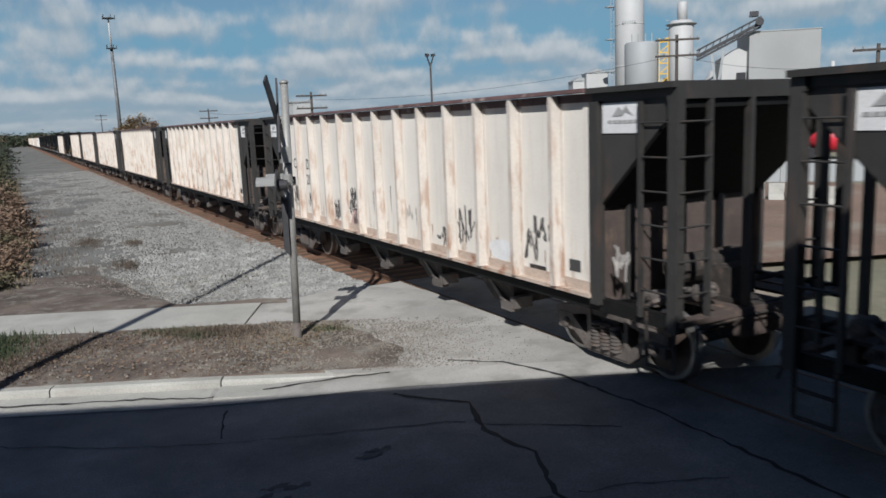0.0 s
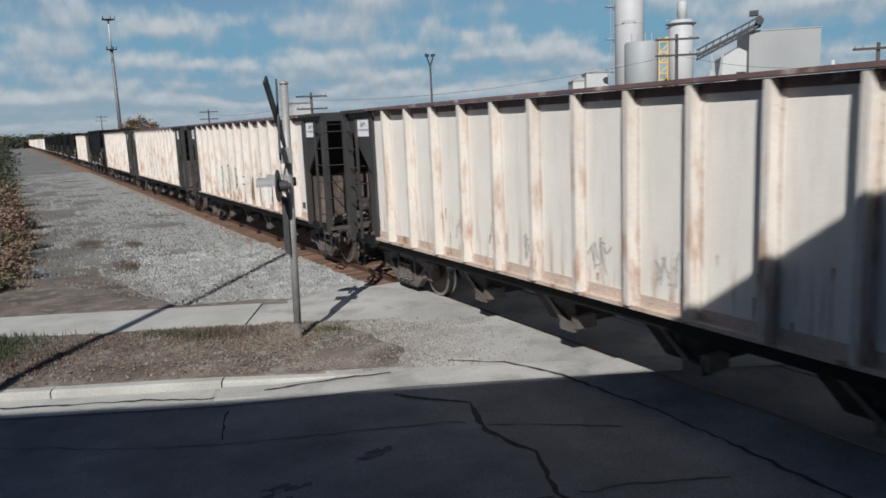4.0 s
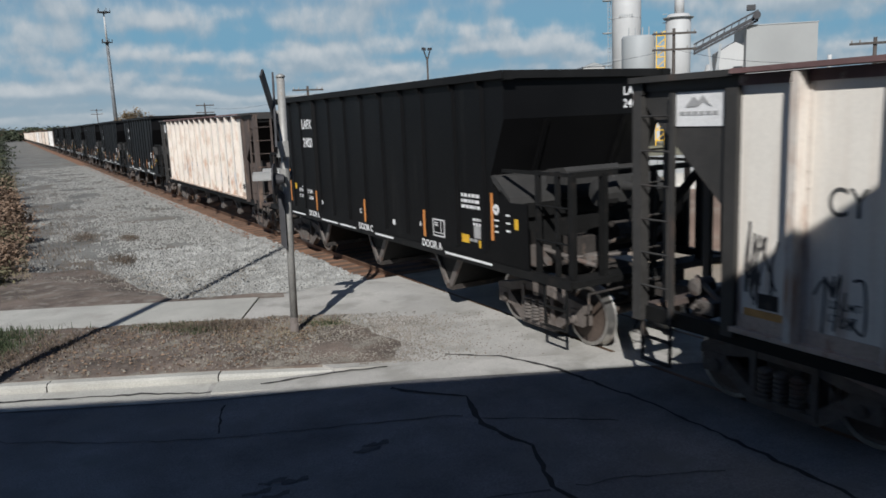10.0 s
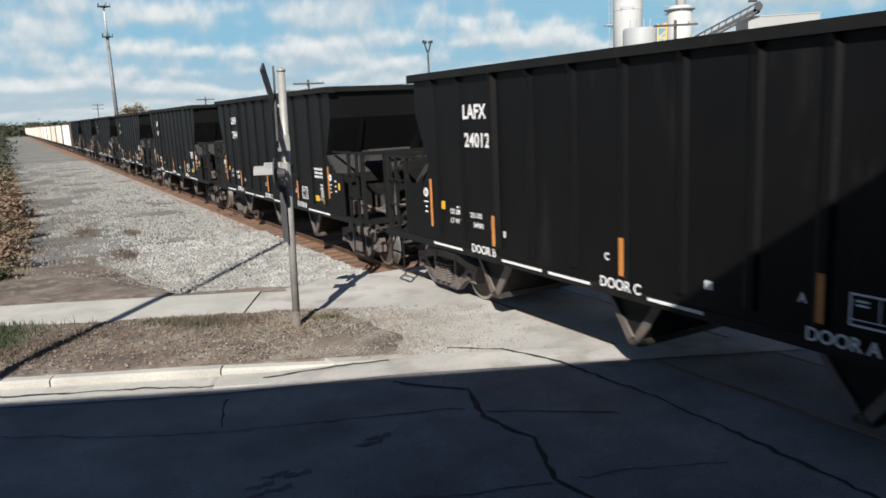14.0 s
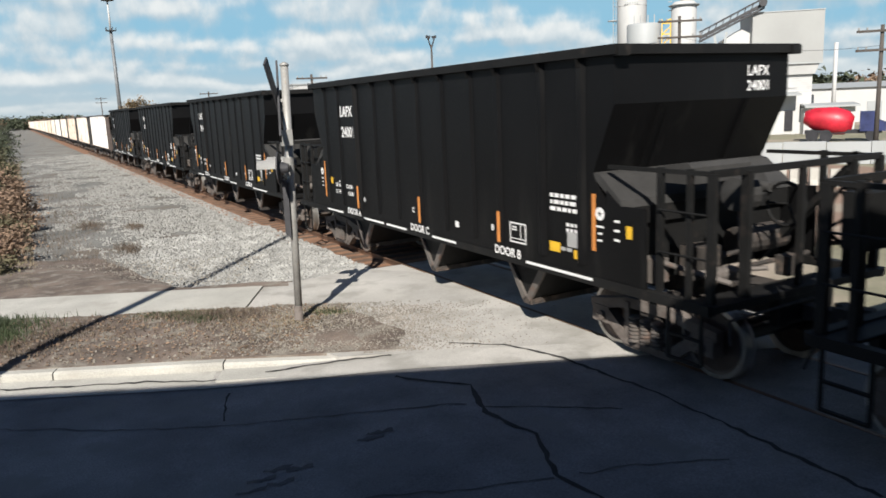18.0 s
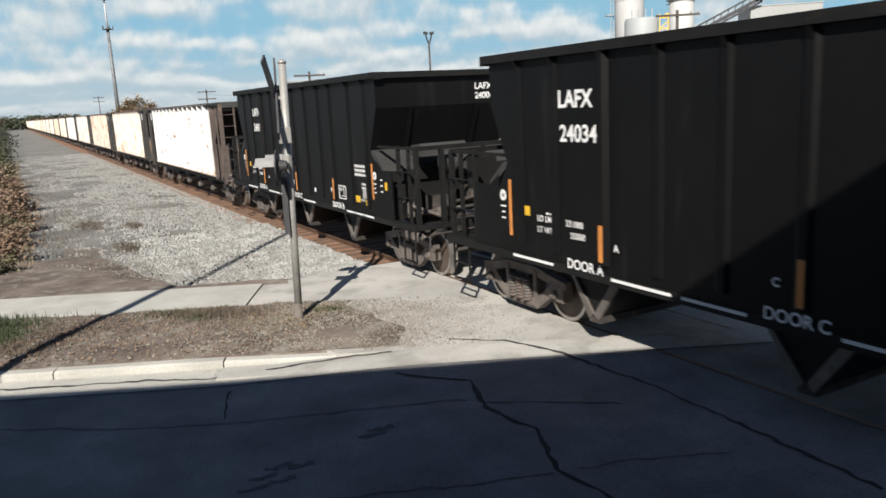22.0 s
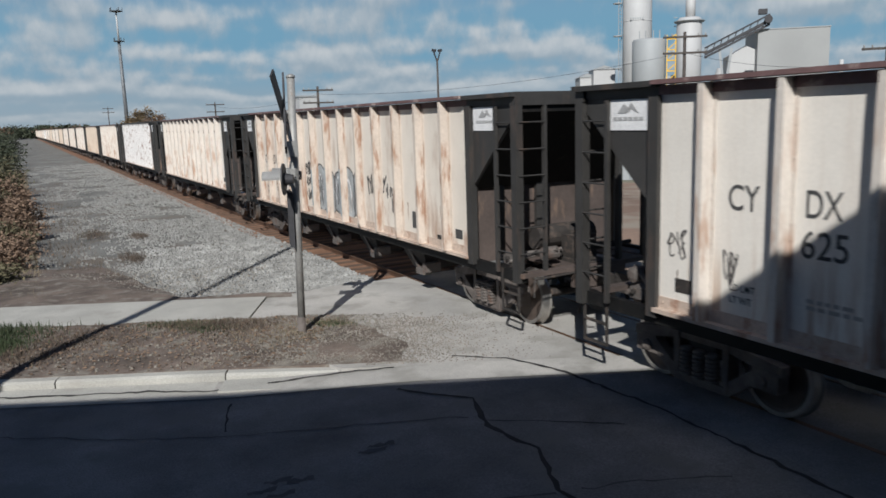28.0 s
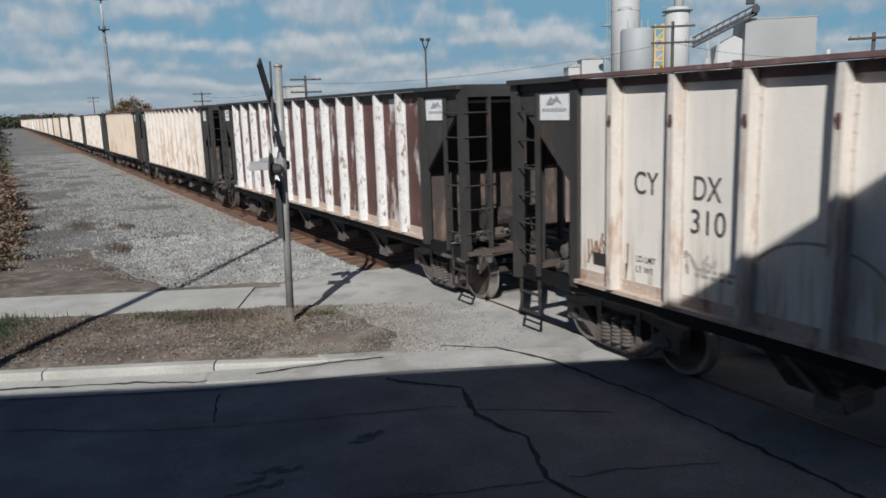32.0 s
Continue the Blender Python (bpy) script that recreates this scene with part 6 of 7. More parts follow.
    for pts in (
        [(4.0, 1.32), (3.93, 1.72), (3.64, 1.99), (3.24, 2.1), (2.78, 2.04), (2.47, 1.84), (2.36, 1.55)],
        [(2.06, 1.49), (2.02, 1.72), (1.8, 2.0), (1.53, 2.12), (1.17, 2.17)],
        [(0.91, 2.14), (0.65, 2.08), (0.52, 1.93), (0.65, 1.75), (0.87, 1.64)],
        [(1.25, 1.6), (0.69, 1.69)],
        [(0.65, 1.67), (0.43, 1.5), (0.24, 1.37), (0.37, 1.27)],
        [(0.67, 1.55), (0.63, 1.43)],
        [(1.67, 1.85), (1.58, 1.76), (1.66, 1.68)],
        [(1.67, 1.59), (1.6, 1.51)],
    ):
        strip(lines, soft(pts), 0.034, SIDE + 0.0605)
    for pts in (
        [(-1.12, 2.64), (-1.36, 2.54), (-1.43, 2.41), (-1.36, 2.29), (-1.18, 2.25)],
        [(-0.83, 1.97), (-0.79, 1.6), (-0.81, 1.5)],
        [(-1.51, 2.12), (-1.69, 1.94), (-1.69, 1.74), (-1.52, 1.51), (-1.39, 1.31)],
        [(-2.16, 1.68), (-2.23, 1.95), (-2.41, 2.08), (-2.7, 2.13)],
        [(-2.17, 1.49), (-2.2, 1.61), (-2.36, 1.66), (-2.54, 1.68), (-2.69, 1.65)],
        [(-1.82, 1.77), (-1.98, 1.62)],
        [(-2.06, 1.78), (-1.79, 1.49), (-1.75, 1.38)],
    ):
        strip(lines, soft(pts), 0.034, SIDE + 0.0605)
    part("painted_lines", lines, M["faded"], s)
    jags(s, 6.45, 1.35, 0.5, 0.5, M["spray_brown"], 251, 0.03), jags(s, 4.8, 1.55, 0.5, 0.25, GR, 254, 0.03)
    framed(s, -4.3, 1.38, 0.45, 0.3)
    drip(s, ((5.7, 1.75, 0.4), (5.72, 1.5, 0.3), (6.2, 1.6, 0.25)), M["rust_spot"], 16)
    for k in range(-6, 7):
        blot(s, k * 0.98, 3.25, 0.035, 0.07, M["rust_spot"], 260 + k, SIDE - 0.0955, name="rust_patch")
    for car, k, z0, z1, mat in ((d, 2, 1.2, 2.2, "spray_mint"), (d, 1, 1.2, 2.15, "spray_mint"), (d, 0, 1.2, 1.95, "spray_mint"), (d, -1, 1.25, 2.1, "decal_white"), (d, -2, 1.25, 2.05, "spray_brown"), (d, -3, 1.25, 2.0, "decal_white"), (d, -4, 1.3, 2.05, "spray_brown"),
                                (e, 1, 2.35, 2.75, "spray_pink"), (e, 1, 1.4, 2.3, "spray_paleblue"), (e, 0, 2.4, 2.9, "spray_pink"), (e, 0, 1.5, 2.35, "spray_paleblue"), (e, -1, 2.35, 2.85, "spray_pink"), (e, -1, 1.45, 2.3, "spray_paleblue"),
                                (r, 1, 1.4, 2.3, "spray_silver"), (r, 0, 1.3, 2.4, "spray_silver"), (r, -1, 1.3, 2.4, "spray_silver")):
        plate(car, "painted_post", k * 0.98 + 0.044, k * 0.98 - 0.044, z0, z1, M[mat], SIDE - 0.0925, 0.002)
    far = random.Random(50)
    for i in range(22, len(CARS)):
        for k in range(3):
            jags(CARS[i][0], far.uniform(-5.5, 4.5), 1.4, far.uniform(0.4, 1.0), far.uniform(0.4, 0.8), GR if k % 2 else BL, 300 + i * 7 + k, 0.05)


M["spray_mint"] = material("mint_spray", (0.5, 0.58, 0.55), 0.55, grain=40, patch=3, bump=0)
M["spray_orange"] = material("faded_orange_paint", (0.6, 0.32, 0.1), 0.6, grain=40, patch=3, bump=0)
M["rust_spot"] = material("rust_spot", (0.12, 0.055, 0.045), 0.85, grain=40, patch=5, bump=0.1)
paint_cars()

# ------------------------------------------------------------ crossing signal


def crossing_signal():
    t = thing("crossing_signal", "weathered crossing signal post with dark crossbuck and hooded lamps", "railway signal", at=(-4.28, 11.95, 0))
    P = nb()
    rod(P, (0, 0, -0.1), (0.08, -0.02, 4.2), 0.062, 16)
    part("post", P, M["galv"], t, smooth=True)
    part("base", lathe(nb(), [(-0.15, 0.1), (0.03, 0.1), (0.05, 0.072), (0.3, 0.068)], "z", 14), M["truck"], t, smooth=True)
    part("cap", lathe(nb(), [(4.19, 0.075), (4.22, 0.07), (4.25, 0.02)], "z", 14, (0.08, -0.02, 0)), M["galv"], t, smooth=True)
    E, N, U = Vector((EX, EY, 0)), Vector((NX, NY, 0)), Vector((0, 0, 1))
    mid = Vector((0.08, -0.02, 3.66)) - E * 0.13
    for k, s in enumerate((1, -1)):
        b = nb()
        d = (N * 0.5 * s + U * 0.64) * 0.92 - E * 0.06
        beam(b, mid - d - E * 0.02 * k, mid + d - E * 0.02 * k, 0.03, 0.18)
        part("crossbuck_blade", b, M["sign_back"], t)
    b = nb()
    for z in (3.66, 3.5):
        beam(b, Vector((0.07, -0.02, z)), Vector((0.07, -0.02, z)) - E * 0.14, 0.04, 0.05)
    part("bracket", b, M["galv"], t)
    c = Vector((0.05, -0.01, 2.62))
    b = nb()
    rod(b, c - N * 0.45, c + N * 0.45, 0.03, 8)
    rod(b, c - E * 0.02 + U * 0.14, c - E * 0.02 - U * 0.14, 0.085, 12)
    part("crossarm", b, M["galv"], t)
    for s in (-1, 1):
        for way in (-1,):
            o = c + N * 0.42 * s + E * 0.1 * way
            b = nb()
            rod(b, o, o + E * 0.02 * way, 0.25, 20)
            part("lamp_disc", b, M["sign_back"], t)
            b = nb()
            rod(b, o + E * 0.02 * way, o - E * 0.14 * way, 0.11, 14, 0.07)
            part("lamp_housing", b, M["sign_back"], t)
            b = nb()
            # half-round hood over the lens
            q = []
            for i in range(11):
                a = math.pi * i / 10
                off = N * 0.13 * math.cos(a) + U * 0.13 * math.sin(a)
                q.append((b.verts.new(o + E * 0.03 * way + off), b.verts.new(o + E * 0.33 * way + off * 1.02)))
            for g, h in zip(q, q[1:]):
                b.faces.new((g[0], h[0], h[1], g[1]))
            bmesh.ops.solidify(b, geom=b.faces[:], thickness=0.008)
            part("lamp_hood", b, M["plant_white"], t)
    b = nb()
    prism(b, [(-0.07, 1.55), (0.02, 1.45), (0.03, 2.35), (-0.06, 2.42)], -0.12, 0.12, "x")
    for v in b.verts:
        x, y, z = v.co
        v.co = Vector((0.03, -0.01, z)) + N * x + E * (y - 0.05)
    part("sign_board", b, M["sign_back"], t)
    b = nb()
    box(b, -0.09, 0.09, -0.14, -0.06, 2.95, 3.2)
    part("junction_box", b, M["galv"], t)
    return t


crossing_signal()


# ------------------------------------------------------------ poles and mast
def polar(bearing, away, z=0.0):
    b = radians(bearing)
    return Vector((EYE.x + away * math.sin(b), EYE.y + away * math.cos(b), z))


def utility_pole(at, high, arms=2, arm=2.5, turn=0.0, r=0.13, label="weathered wooden utility pole with crossarms"):
    t = thing("utility_pole", label, "utility pole", "poles along the line" if arms else "", at, turn)
    part("shaft", rod(nb(), (0, 0, -0.4), (0, 0, high), r, 12, r * 0.7), M["pole_wood"], t, smooth=True)
    for k in range(arms):
        z = high - 0.3 - 0.95 * k
        b = nb()
        box(b, -arm / 2, arm / 2, -0.18, -0.07, z - 0.06, z + 0.06)
        c = part("crossarm", b, M["pole_wood"], t)
        for x in (-0.46, -0.3, 0.3, 0.46):
            part("insulator", lathe(nb(), [(z + 0.06, 0.03), (z + 0.12, 0.045), (z + 0.2, 0.03)], "z", 8, (x * arm, -0.12, 0)), M["galv"], c)
    return t


utility_pole((-14.0, 5.4, 0), 15.6, 0, r=0.13, label="tall wooden utility pole beside the building")
for bearing, away, slope, arm in ((19.68, 61, 0.0445, 2.4), (12.4, 109, 0.028, 2.4), (5.37, 200, 0.0254, 2.6), (46.08, 50, 0.0928, 2.6), (58.5, 46, 0.066, 2.4)):
    p = polar(bearing, away, -0.2)
    utility_pole(p, EYE.z + slope * away + 0.2, 2, arm, -radians(bearing) + 0.2)


def wire(a, b, sag, name="overhead_wire"):
    bm = nb()
    pts = [Vector(a).lerp(Vector(b), i / 14) - Vector((0, 0, sag * 4 * (i / 14) * (1 - i / 14))) for i in range(15)]
    rings = [[bm.verts.new(p + Vector((0, 0.011 * math.cos(k * 1.257), 0.011 * math.sin(k * 1.257)))) for k in range(5)] for p in pts]
    for p, q in zip(rings, rings[1:]):
        for k in range(5):
            bm.faces.new((p[k], p[(k + 1) % 5], q[(k + 1) % 5], q[k]))
    return single(name, bm, M["sign_back"], "thin dark overhead wire sagging between poles", "wire", "overhead wires")


w0, w1, w2 = polar(46.08, 50, 6.9), polar(19.68, 61, 5.6), polar(12.4, 109, 6.0)
wire(w0, w1, 0.7)
wire(w1, w2, 0.6)
wire(w0, polar(58.5, 46, 5.5), 0.5)

mast = thing("radio_mast", "tall slender steel mast with antenna platforms", "radio mast", at=polar(6.5, 170, -0.3))
part("lower_pole", rod(nb(), (0, 0, 0), (0, 0, 21.0), 0.42, 14, 0.28), M["pole_grey"], mast, smooth=True)
part("upper_pole", rod(nb(), (0, 0, 21.0), (0, 0, 26.6), 0.2, 12, 0.14), M["plant_white"], mast, smooth=True)
for z, r in ((21.0, 1.0), (26.8, 1.2)):
    b = nb()
    lathe(b, [(z - 0.12, r * 0.5), (z, r), (z + 0.1, r)], "z", 12)
    part("platform", b, M["sign_back"], mast)
    for i in range(5):
        a = i * math.tau / 5
        bb = nb()
        rod(bb, (r * math.cos(a), r * math.sin(a), z - 0.1), (r * math.cos(a), r * math.sin(a), z + 0.7), 0.07, 6)
        part("antenna", bb, M["sign_back"], mast)
lamp = thing("yard_lamp", "slim yard lamp pole with a forked lamp head", "lamp post", at=polar(28.5, 60, -0.2))
part("pole", rod(nb(), (0, 0, 0), (0, 0, 8.2), 0.1, 10, 0.07), M["pole_wood"], lamp, smooth=True)
for s in (-1, 1):
    b = nb()
    beam(b, (0, 0, 7.9), (s * 0.3, 0, 8.75), 0.08, 0.08)
    beam(b, (s * 0.1, 0, 8.75), (s * 0.42, 0, 8.8), 0.14, 0.2)
    part("lamp_head", b, M["sign_back"], lamp)
hut = thing("hut", "small white flat-roofed hut beyond the track", "hut", at=polar(18.6, 90, -0.3), turn=-radians(18.6) + 0.35)
part("wall", box(nb(), -1.0, 1.2, -1.5, 1.5, 0, 6.6), M["plant_white"], hut)
part("roof", box(nb(), -1.1, 1.3, -1.6, 1.6, 6.6, 6.75), M["plant_grey"], hut)


# ------------------------------------------------------------ the plant beyond the track
def at_plant(bearing, away, turn=0.0):
    return dict(at=tuple(polar(bearing, away, -0.3)), turn=-radians(bearing) + radians(turn))


def across(bearing, mid, away):
    return away * math.tan(radians(bearing - mid))


silo = thing("silo", "tall white cylindrical storage silo with a caged ladder", "silo", **at_plant(42.86, 90))
part("shell", lathe(nb(), [(0, 1.58), (17.2, 1.58), (18.4, 0.9), (18.8, 0.3)], "z", 28), M["plant_white"], silo, smooth=True)
for z in (4.5, 9.0, 13.5):
    part("seam_ring", lathe(nb(), [(z, 1.585), (z + 0.02, 1.61), (z + 0.1, 1.61), (z + 0.12, 1.585)], "z", 28), M["plant_white"], silo)
b = nb()
for x in (-0.25, 0.25):
    rod(b, (-1.85 + x * 0.6, -0.4 + x, 3), (-1.85 + x * 0.6, -0.4 + x, 18.5), 0.04, 6)
for i in range(38):
    rod(b, (-2.0, -0.65, 3.2 + i * 0.4), (-1.7, -0.15, 3.2 + i * 0.4), 0.03, 5)
part("ladder", b, M["plant_grey"], silo)
for z in (8.5, 12.0, 15.5):
    part("ladder_cage", lathe(nb(), [(z, 0.5), (z + 0.1, 0.52), (z + 0.12, 0.5)], "z", 10, (-2.1, -0.4, 0)), M["plant_grey"], silo)
b = nb()
for i in range(6):
    box(b, -0.75 + i * 0.25, -0.6 + i * 0.25, -1.6, -1.3, 13.6, 13.85)
part("lettering_bar", b, M["plant_grey"], silo)
tank = thing("storage_tank", "short grey cylindrical tank with railings on top", "tank", **at_plant(43.67, 80))
part("shell", lathe(nb(), [(0, 1.62), (10.5, 1.62), (10.7, 1.5)], "z", 28), M["plant_grey"], tank, smooth=True)
for x in (-0.9, -0.3, 0.4, 1.0):
    b = nb()
    rod(b, (x, -0.6, 10.6), (x, -0.6, 11.5), 0.06, 6)
    part("vent_pipe", b, M["plant_grey"], tank)
stair = thing("ladder_tower", "yellow steel ladder tower between the tanks", "ladder tower", **at_plant(45.2, 79))
b = nb()
for x in (-0.4, 0.4):
    for y in (-0.4, 0.4):
        beam(b, (x, y, 0), (x, y, 10.9), 0.09, 0.09)
part("frame", b, M["yellow"], stair)
b = nb()
for i in range(11):
    beam(b, (-0.4, -0.4, i + 0.5), (0.4, -0.4, i + 1.2 if i < 10 else i + 0.9), 0.08, 0.08)
    beam(b, (-0.4, -0.4, i + 0.5), (0.4, -0.4, i + 0.5), 0.1, 0.1)
part("brace", b, M["yellow"], stair)
silo2 = thing("silo", "slim white silo with a filter stack on top", "silo", **at_plant(46.36, 88))
part("shell", lathe(nb(), [(0, 1.3), (13.1, 1.3), (13.4, 1.05)], "z", 24), M["plant_white"], silo2, smooth=True)
part("filter_pipe", lathe(nb(), [(13.3, 0.5), (15.2, 0.5), (15.35, 0.35)], "z", 16, (0.1, 0, 0)), M["plant_white"], silo2, smooth=True)
part("walkway", lathe(nb(), [(12.9, 1.5), (13.0, 1.6), (13.05, 1.6)], "z", 20), M["plant_grey"], silo2)
for i in range(6):
    b = nb()
    rod(b, (-1.6, -0.4 + 0.1 * i, 9 + i * 0.9), (-1.2, -0.4 + 0.1 * i, 9 + i * 0.9), 0.05, 5)
    part("rung", b, M["plant_grey"], silo2)

batch = thing("batch_plant", "white clad batching building with an upper box and covered stairs", "industrial building", **at_plant(53.0, 72, 14))
part("upper_box", box(nb(), -2.85, 2.8, -0.2, 4.9, 5.9, 10.15), M["plant_box"], batch)
for z in (5.85, 10.15):
    part("trim", box(nb(), -2.9, 2.85, -0.25, 4.95, z, z + 0.08), M["plant_grey"], batch)
b = nb()
hi, lo = [(-2.6, -0.1), (2.6, -0.1), (2.6, 4.7), (-2.6, 4.7)], [(-1.5, 0.1), (2.3, 0.1), (2.3, 4.4), (-1.5, 4.4)]
p, q = [b.verts.new((x, y, 5.86)) for x, y in hi], [b.verts.new((x, y, 5.0)) for x, y in lo]
b.faces.new(p), b.faces.new(q[::-1])
for i in range(4):
    b.faces.new((p[i], p[(i + 1) % 4], q[(i + 1) % 4], q[i]))
part("hopper_cone", b, M["plant_white"], batch)
part("lower_wall", box(nb(), -7.5, 2.2, 0.4, 6.4, 0, 5.22), M["plant_white"], batch)
b = nb()
for i in range(9):
    box(b, -7.5, 2.2, 0.37, 0.4, 3.6 + i * 0.18, 3.68 + i * 0.18)
part("cladding_rib", b, M["plant_white"], batch)
part("awning", prism(nb(), [(-1.3, 3.25), (0.4, 3.45), (0.4, 3.6), (-1.3, 3.38)], -5.6, 1.0), M["plant_grey"], batch)
for x in (-5.0, -3.9, -1.9, -0.9):
    part("window", box(nb(), x, x + 0.65, 0.3, 0.42, 2.35, 3.05), M["dark_opening"], batch)
part("door", box(nb(), 0.1, 0.75, 0.3, 0.42, 0.3, 2.0), M["dark_opening"], batch)
part("door", box(nb(), -6.9, -5.9, 0.3, 0.42, 0.3, 2.4), M["plant_grey"], batch)
part("opening", box(nb(), -3.7, -3.0, 0.25, 0.75, 5.4, 6.9), M["dark_opening"], batch)
part("annex", prism(nb(), [(-4.9, 5.2), (-2.8, 5.2), (-2.8, 8.6), (-3.6, 9.0), (-4.9, 8.2)], 0.7, 4.0, "y"), M["plant_white"], batch)
b = nb()
box(b, -4.5, 1.0, 0.3, 0.38, 3.9, 4.45)
part("sign_panel", b, M["plant_white"], batch)
b = nb()
for i in range(11):
    box(b, -4.2 + i * 0.42, -3.95 + i * 0.42, 0.27, 0.3, 4.05, 4.3)
part("lettering_bar", b, M["plant_grey"], batch)
b = nb()
beam(b, (-3.6, -0.7, 0.3), (-0.9, -0.7, 2.2), 0.12, 0.2)
beam(b, (-3.6, -0.1, 0.3), (-0.9, -0.1, 2.2), 0.12, 0.2)
beam(b, (-3.6, -0.7, 1.2), (-0.9, -0.7, 3.0), 0.06, 0.06)
part("stair_string", b, M["plant_grey"], batch)
for i in range(9):
    part("stair_tread", box(nb(), -3.5 + i * 0.3, -3.2 + i * 0.3, -0.7, -0.1, 0.4 + i * 0.2, 0.45 + i * 0.2), M["plant_grey"], batch)
part("annex_roof", prism(nb(), [(-1.2, 2.2), (0.4, 2.4), (0.4, 2.55), (-1.2, 2.35)], 1.3, 5.6), M["plant_grey"], batch)
part("annex_wall", box(nb(), 1.4, 5.4, -0.6, 3.0, 0, 2.2), M["plant_white"], batch)
part("annex_window", box(nb(), 2.2, 3.0, -0.65, -0.55, 0.9, 1.8), M["dark_opening"], batch)
# pale round-topped bin beside it, and the conveyor
bin_ = thing("storage_bin", "squat white storage bin with a conical top", "storage bin", **at_plant(48.7, 76))
part("shell", lathe(nb(), [(0, 1.7), (5.6, 1.7), (7.0, 0.7), (7.4, 0.6)], "z", 20), M["plant_white"], bin_, smooth=True)
conv = thing("conveyor", "dark inclined conveyor gallery rising to the upper box", "conveyor", **at_plant(49.5, 71))
x0, x1, z0, z1 = across(47.4, 49.5, 71), across(51.5, 49.5, 71), EYE.z + 0.0757 * 71 - 0.75, EYE.z + 0.107 * 71 - 0.55
for dz, w in ((0, 0.16), (0.3, 0.26), (0.8, 0.12)):
    b = nb()
    beam(b, (x0, 0, z0 + dz), (x1, 0, z1 + dz), 0.3, w)
    part("chord", b, M["sign_back"], conv)
for i in range(10):
    k = i / 9
    b = nb()
    beam(b, (x0 + (x1 - x0) * k, 0, z0 + (z1 - z0) * k), (x0 + (x1 - x0) * min(1, k + 0.06), 0, z0 + (z1 - z0) * min(1, k + 0.06) + 0.85), 0.1, 0.07)
    part("lattice", b, M["sign_back"], conv)
for x, lean in ((x0 + 1.0, 1.2), (x0 + 2.4, -1.2)):
    b = nb()
    beam(b, (x, 0, 0), (x + lean, 0, z0 + 0.7), 0.2, 0.2)
    part("leg", b, M["plant_grey"], conv)
part("head_drum", rod(nb(), (x1 - 0.1, -0.5, z1 + 0.4), (x1 - 0.1, 0.5, z1 + 0.4), 0.32, 14), M["sign_back"], conv)
part("motor", box(nb(), x1 - 0.9, x1 - 0.2, -0.4, 0.4, z1 + 0.85, z1 + 1.25), M["sign_back"], conv)
for bearing, away, w, h, m in ((40.6, 95, 2.6, 8.8, "plant_white"), (39.4, 96, 1.8, 8.0, "plant_white"), (45.4, 92, 5.0, 7.2, "plant_white")):
    s = thing("plant_shed", "low pale plant shed beside the silos", "shed", "plant sheds", **at_plant(bearing, away, 12))
    part("wall", box(nb(), -w / 2, w / 2, 0, 3, 0, h), M[m], s)
    part("roof", prism(nb(), [(-w / 2 - 0.1, h), (w / 2 + 0.1, h), (0, h + 0.5)], -0.1, 3.1, "y"), M["plant_grey"], s)
stack = thing("chimney", "thin white chimney pipe", "chimney", **at_plant(55.93, 88))
part("pipe", rod(nb(), (0, 0, 0), (0, 0, 8.2), 0.2, 12), M["plant_white"], stack, smooth=True)
ware = thing("warehouse", "long low white warehouse with a grey roof", "warehouse", **at_plant(60.0, 95, 5))
part("wall", box(nb(), -11, 22, 0, 14, 0, 3.7), M["plant_white"], ware)
part("roof", prism(nb(), [(-0.3, 3.7), (14.3, 3.7), (7, 4.3)], -11.2, 22.2), M["plant_grey"], ware)
for x in (-8.5, -3.5, 1.5):
    part("door", box(nb(), x, x + 1.4, -0.08, 0.05, 0, 2.2), M["plant_grey"], ware)

mixer = thing("mixer_truck", "concrete mixer truck with a red drum and dark blue cab", "truck", **at_plant(56.7, 62))
part("drum", lathe(nb(), [(-2.1, 0.45), (-1.5, 0.75), (-0.2, 1.0), (0.7, 0.85), (1.1, 0.5)], "x", 20, (0, 0, 0)), M["red"], mixer, smooth=True).matrix_local = Matrix.Translation((-0.6, 0, 1.4)) @ Matrix.Rotation(radians(10), 4, "Y")
part("chassis", box(nb(), -2.6, 2.3, -0.55, 0.55, 0.55, 0.8), M["dark_opening"], mixer)
part("cab", prism(nb(), [(0.9, 0.7), (2.5, 0.7), (2.5, 1.3), (2.05, 1.45), (1.8, 2.05), (0.9, 2.05)], -0.9, 0.9, "y"), M["blue"], mixer)
part("windscreen", prism(nb(), [(1.86, 1.98), (2.08, 1.48), (2.12, 1.48), (1.9, 1.98)], -0.75, 0.75, "y"), M["dark_opening"], mixer)
for x in (-2.1, -1.2, 1.7):
    for y in (-0.75, 0.75):
        part("wheel", lathe(nb(), [(-0.14, 0.2), (-0.14, 0.42), (0.14, 0.42), (0.14, 0.2)], "y", 16, (x, y, 0.42)), M["dark_opening"], mixer)
wall_low = thing("retaining_wall", "low grey concrete retaining wall of the plant yard", "wall", **at_plant(53, 43))
for i in range(16):
    part("wall_panel", box(nb(), -16 + i * 2.0, -14.03 + i * 2.0, 0, 0.3, 0, 1.1 + 0.02 * (i % 3)), M["plant_grey"], wall_low)
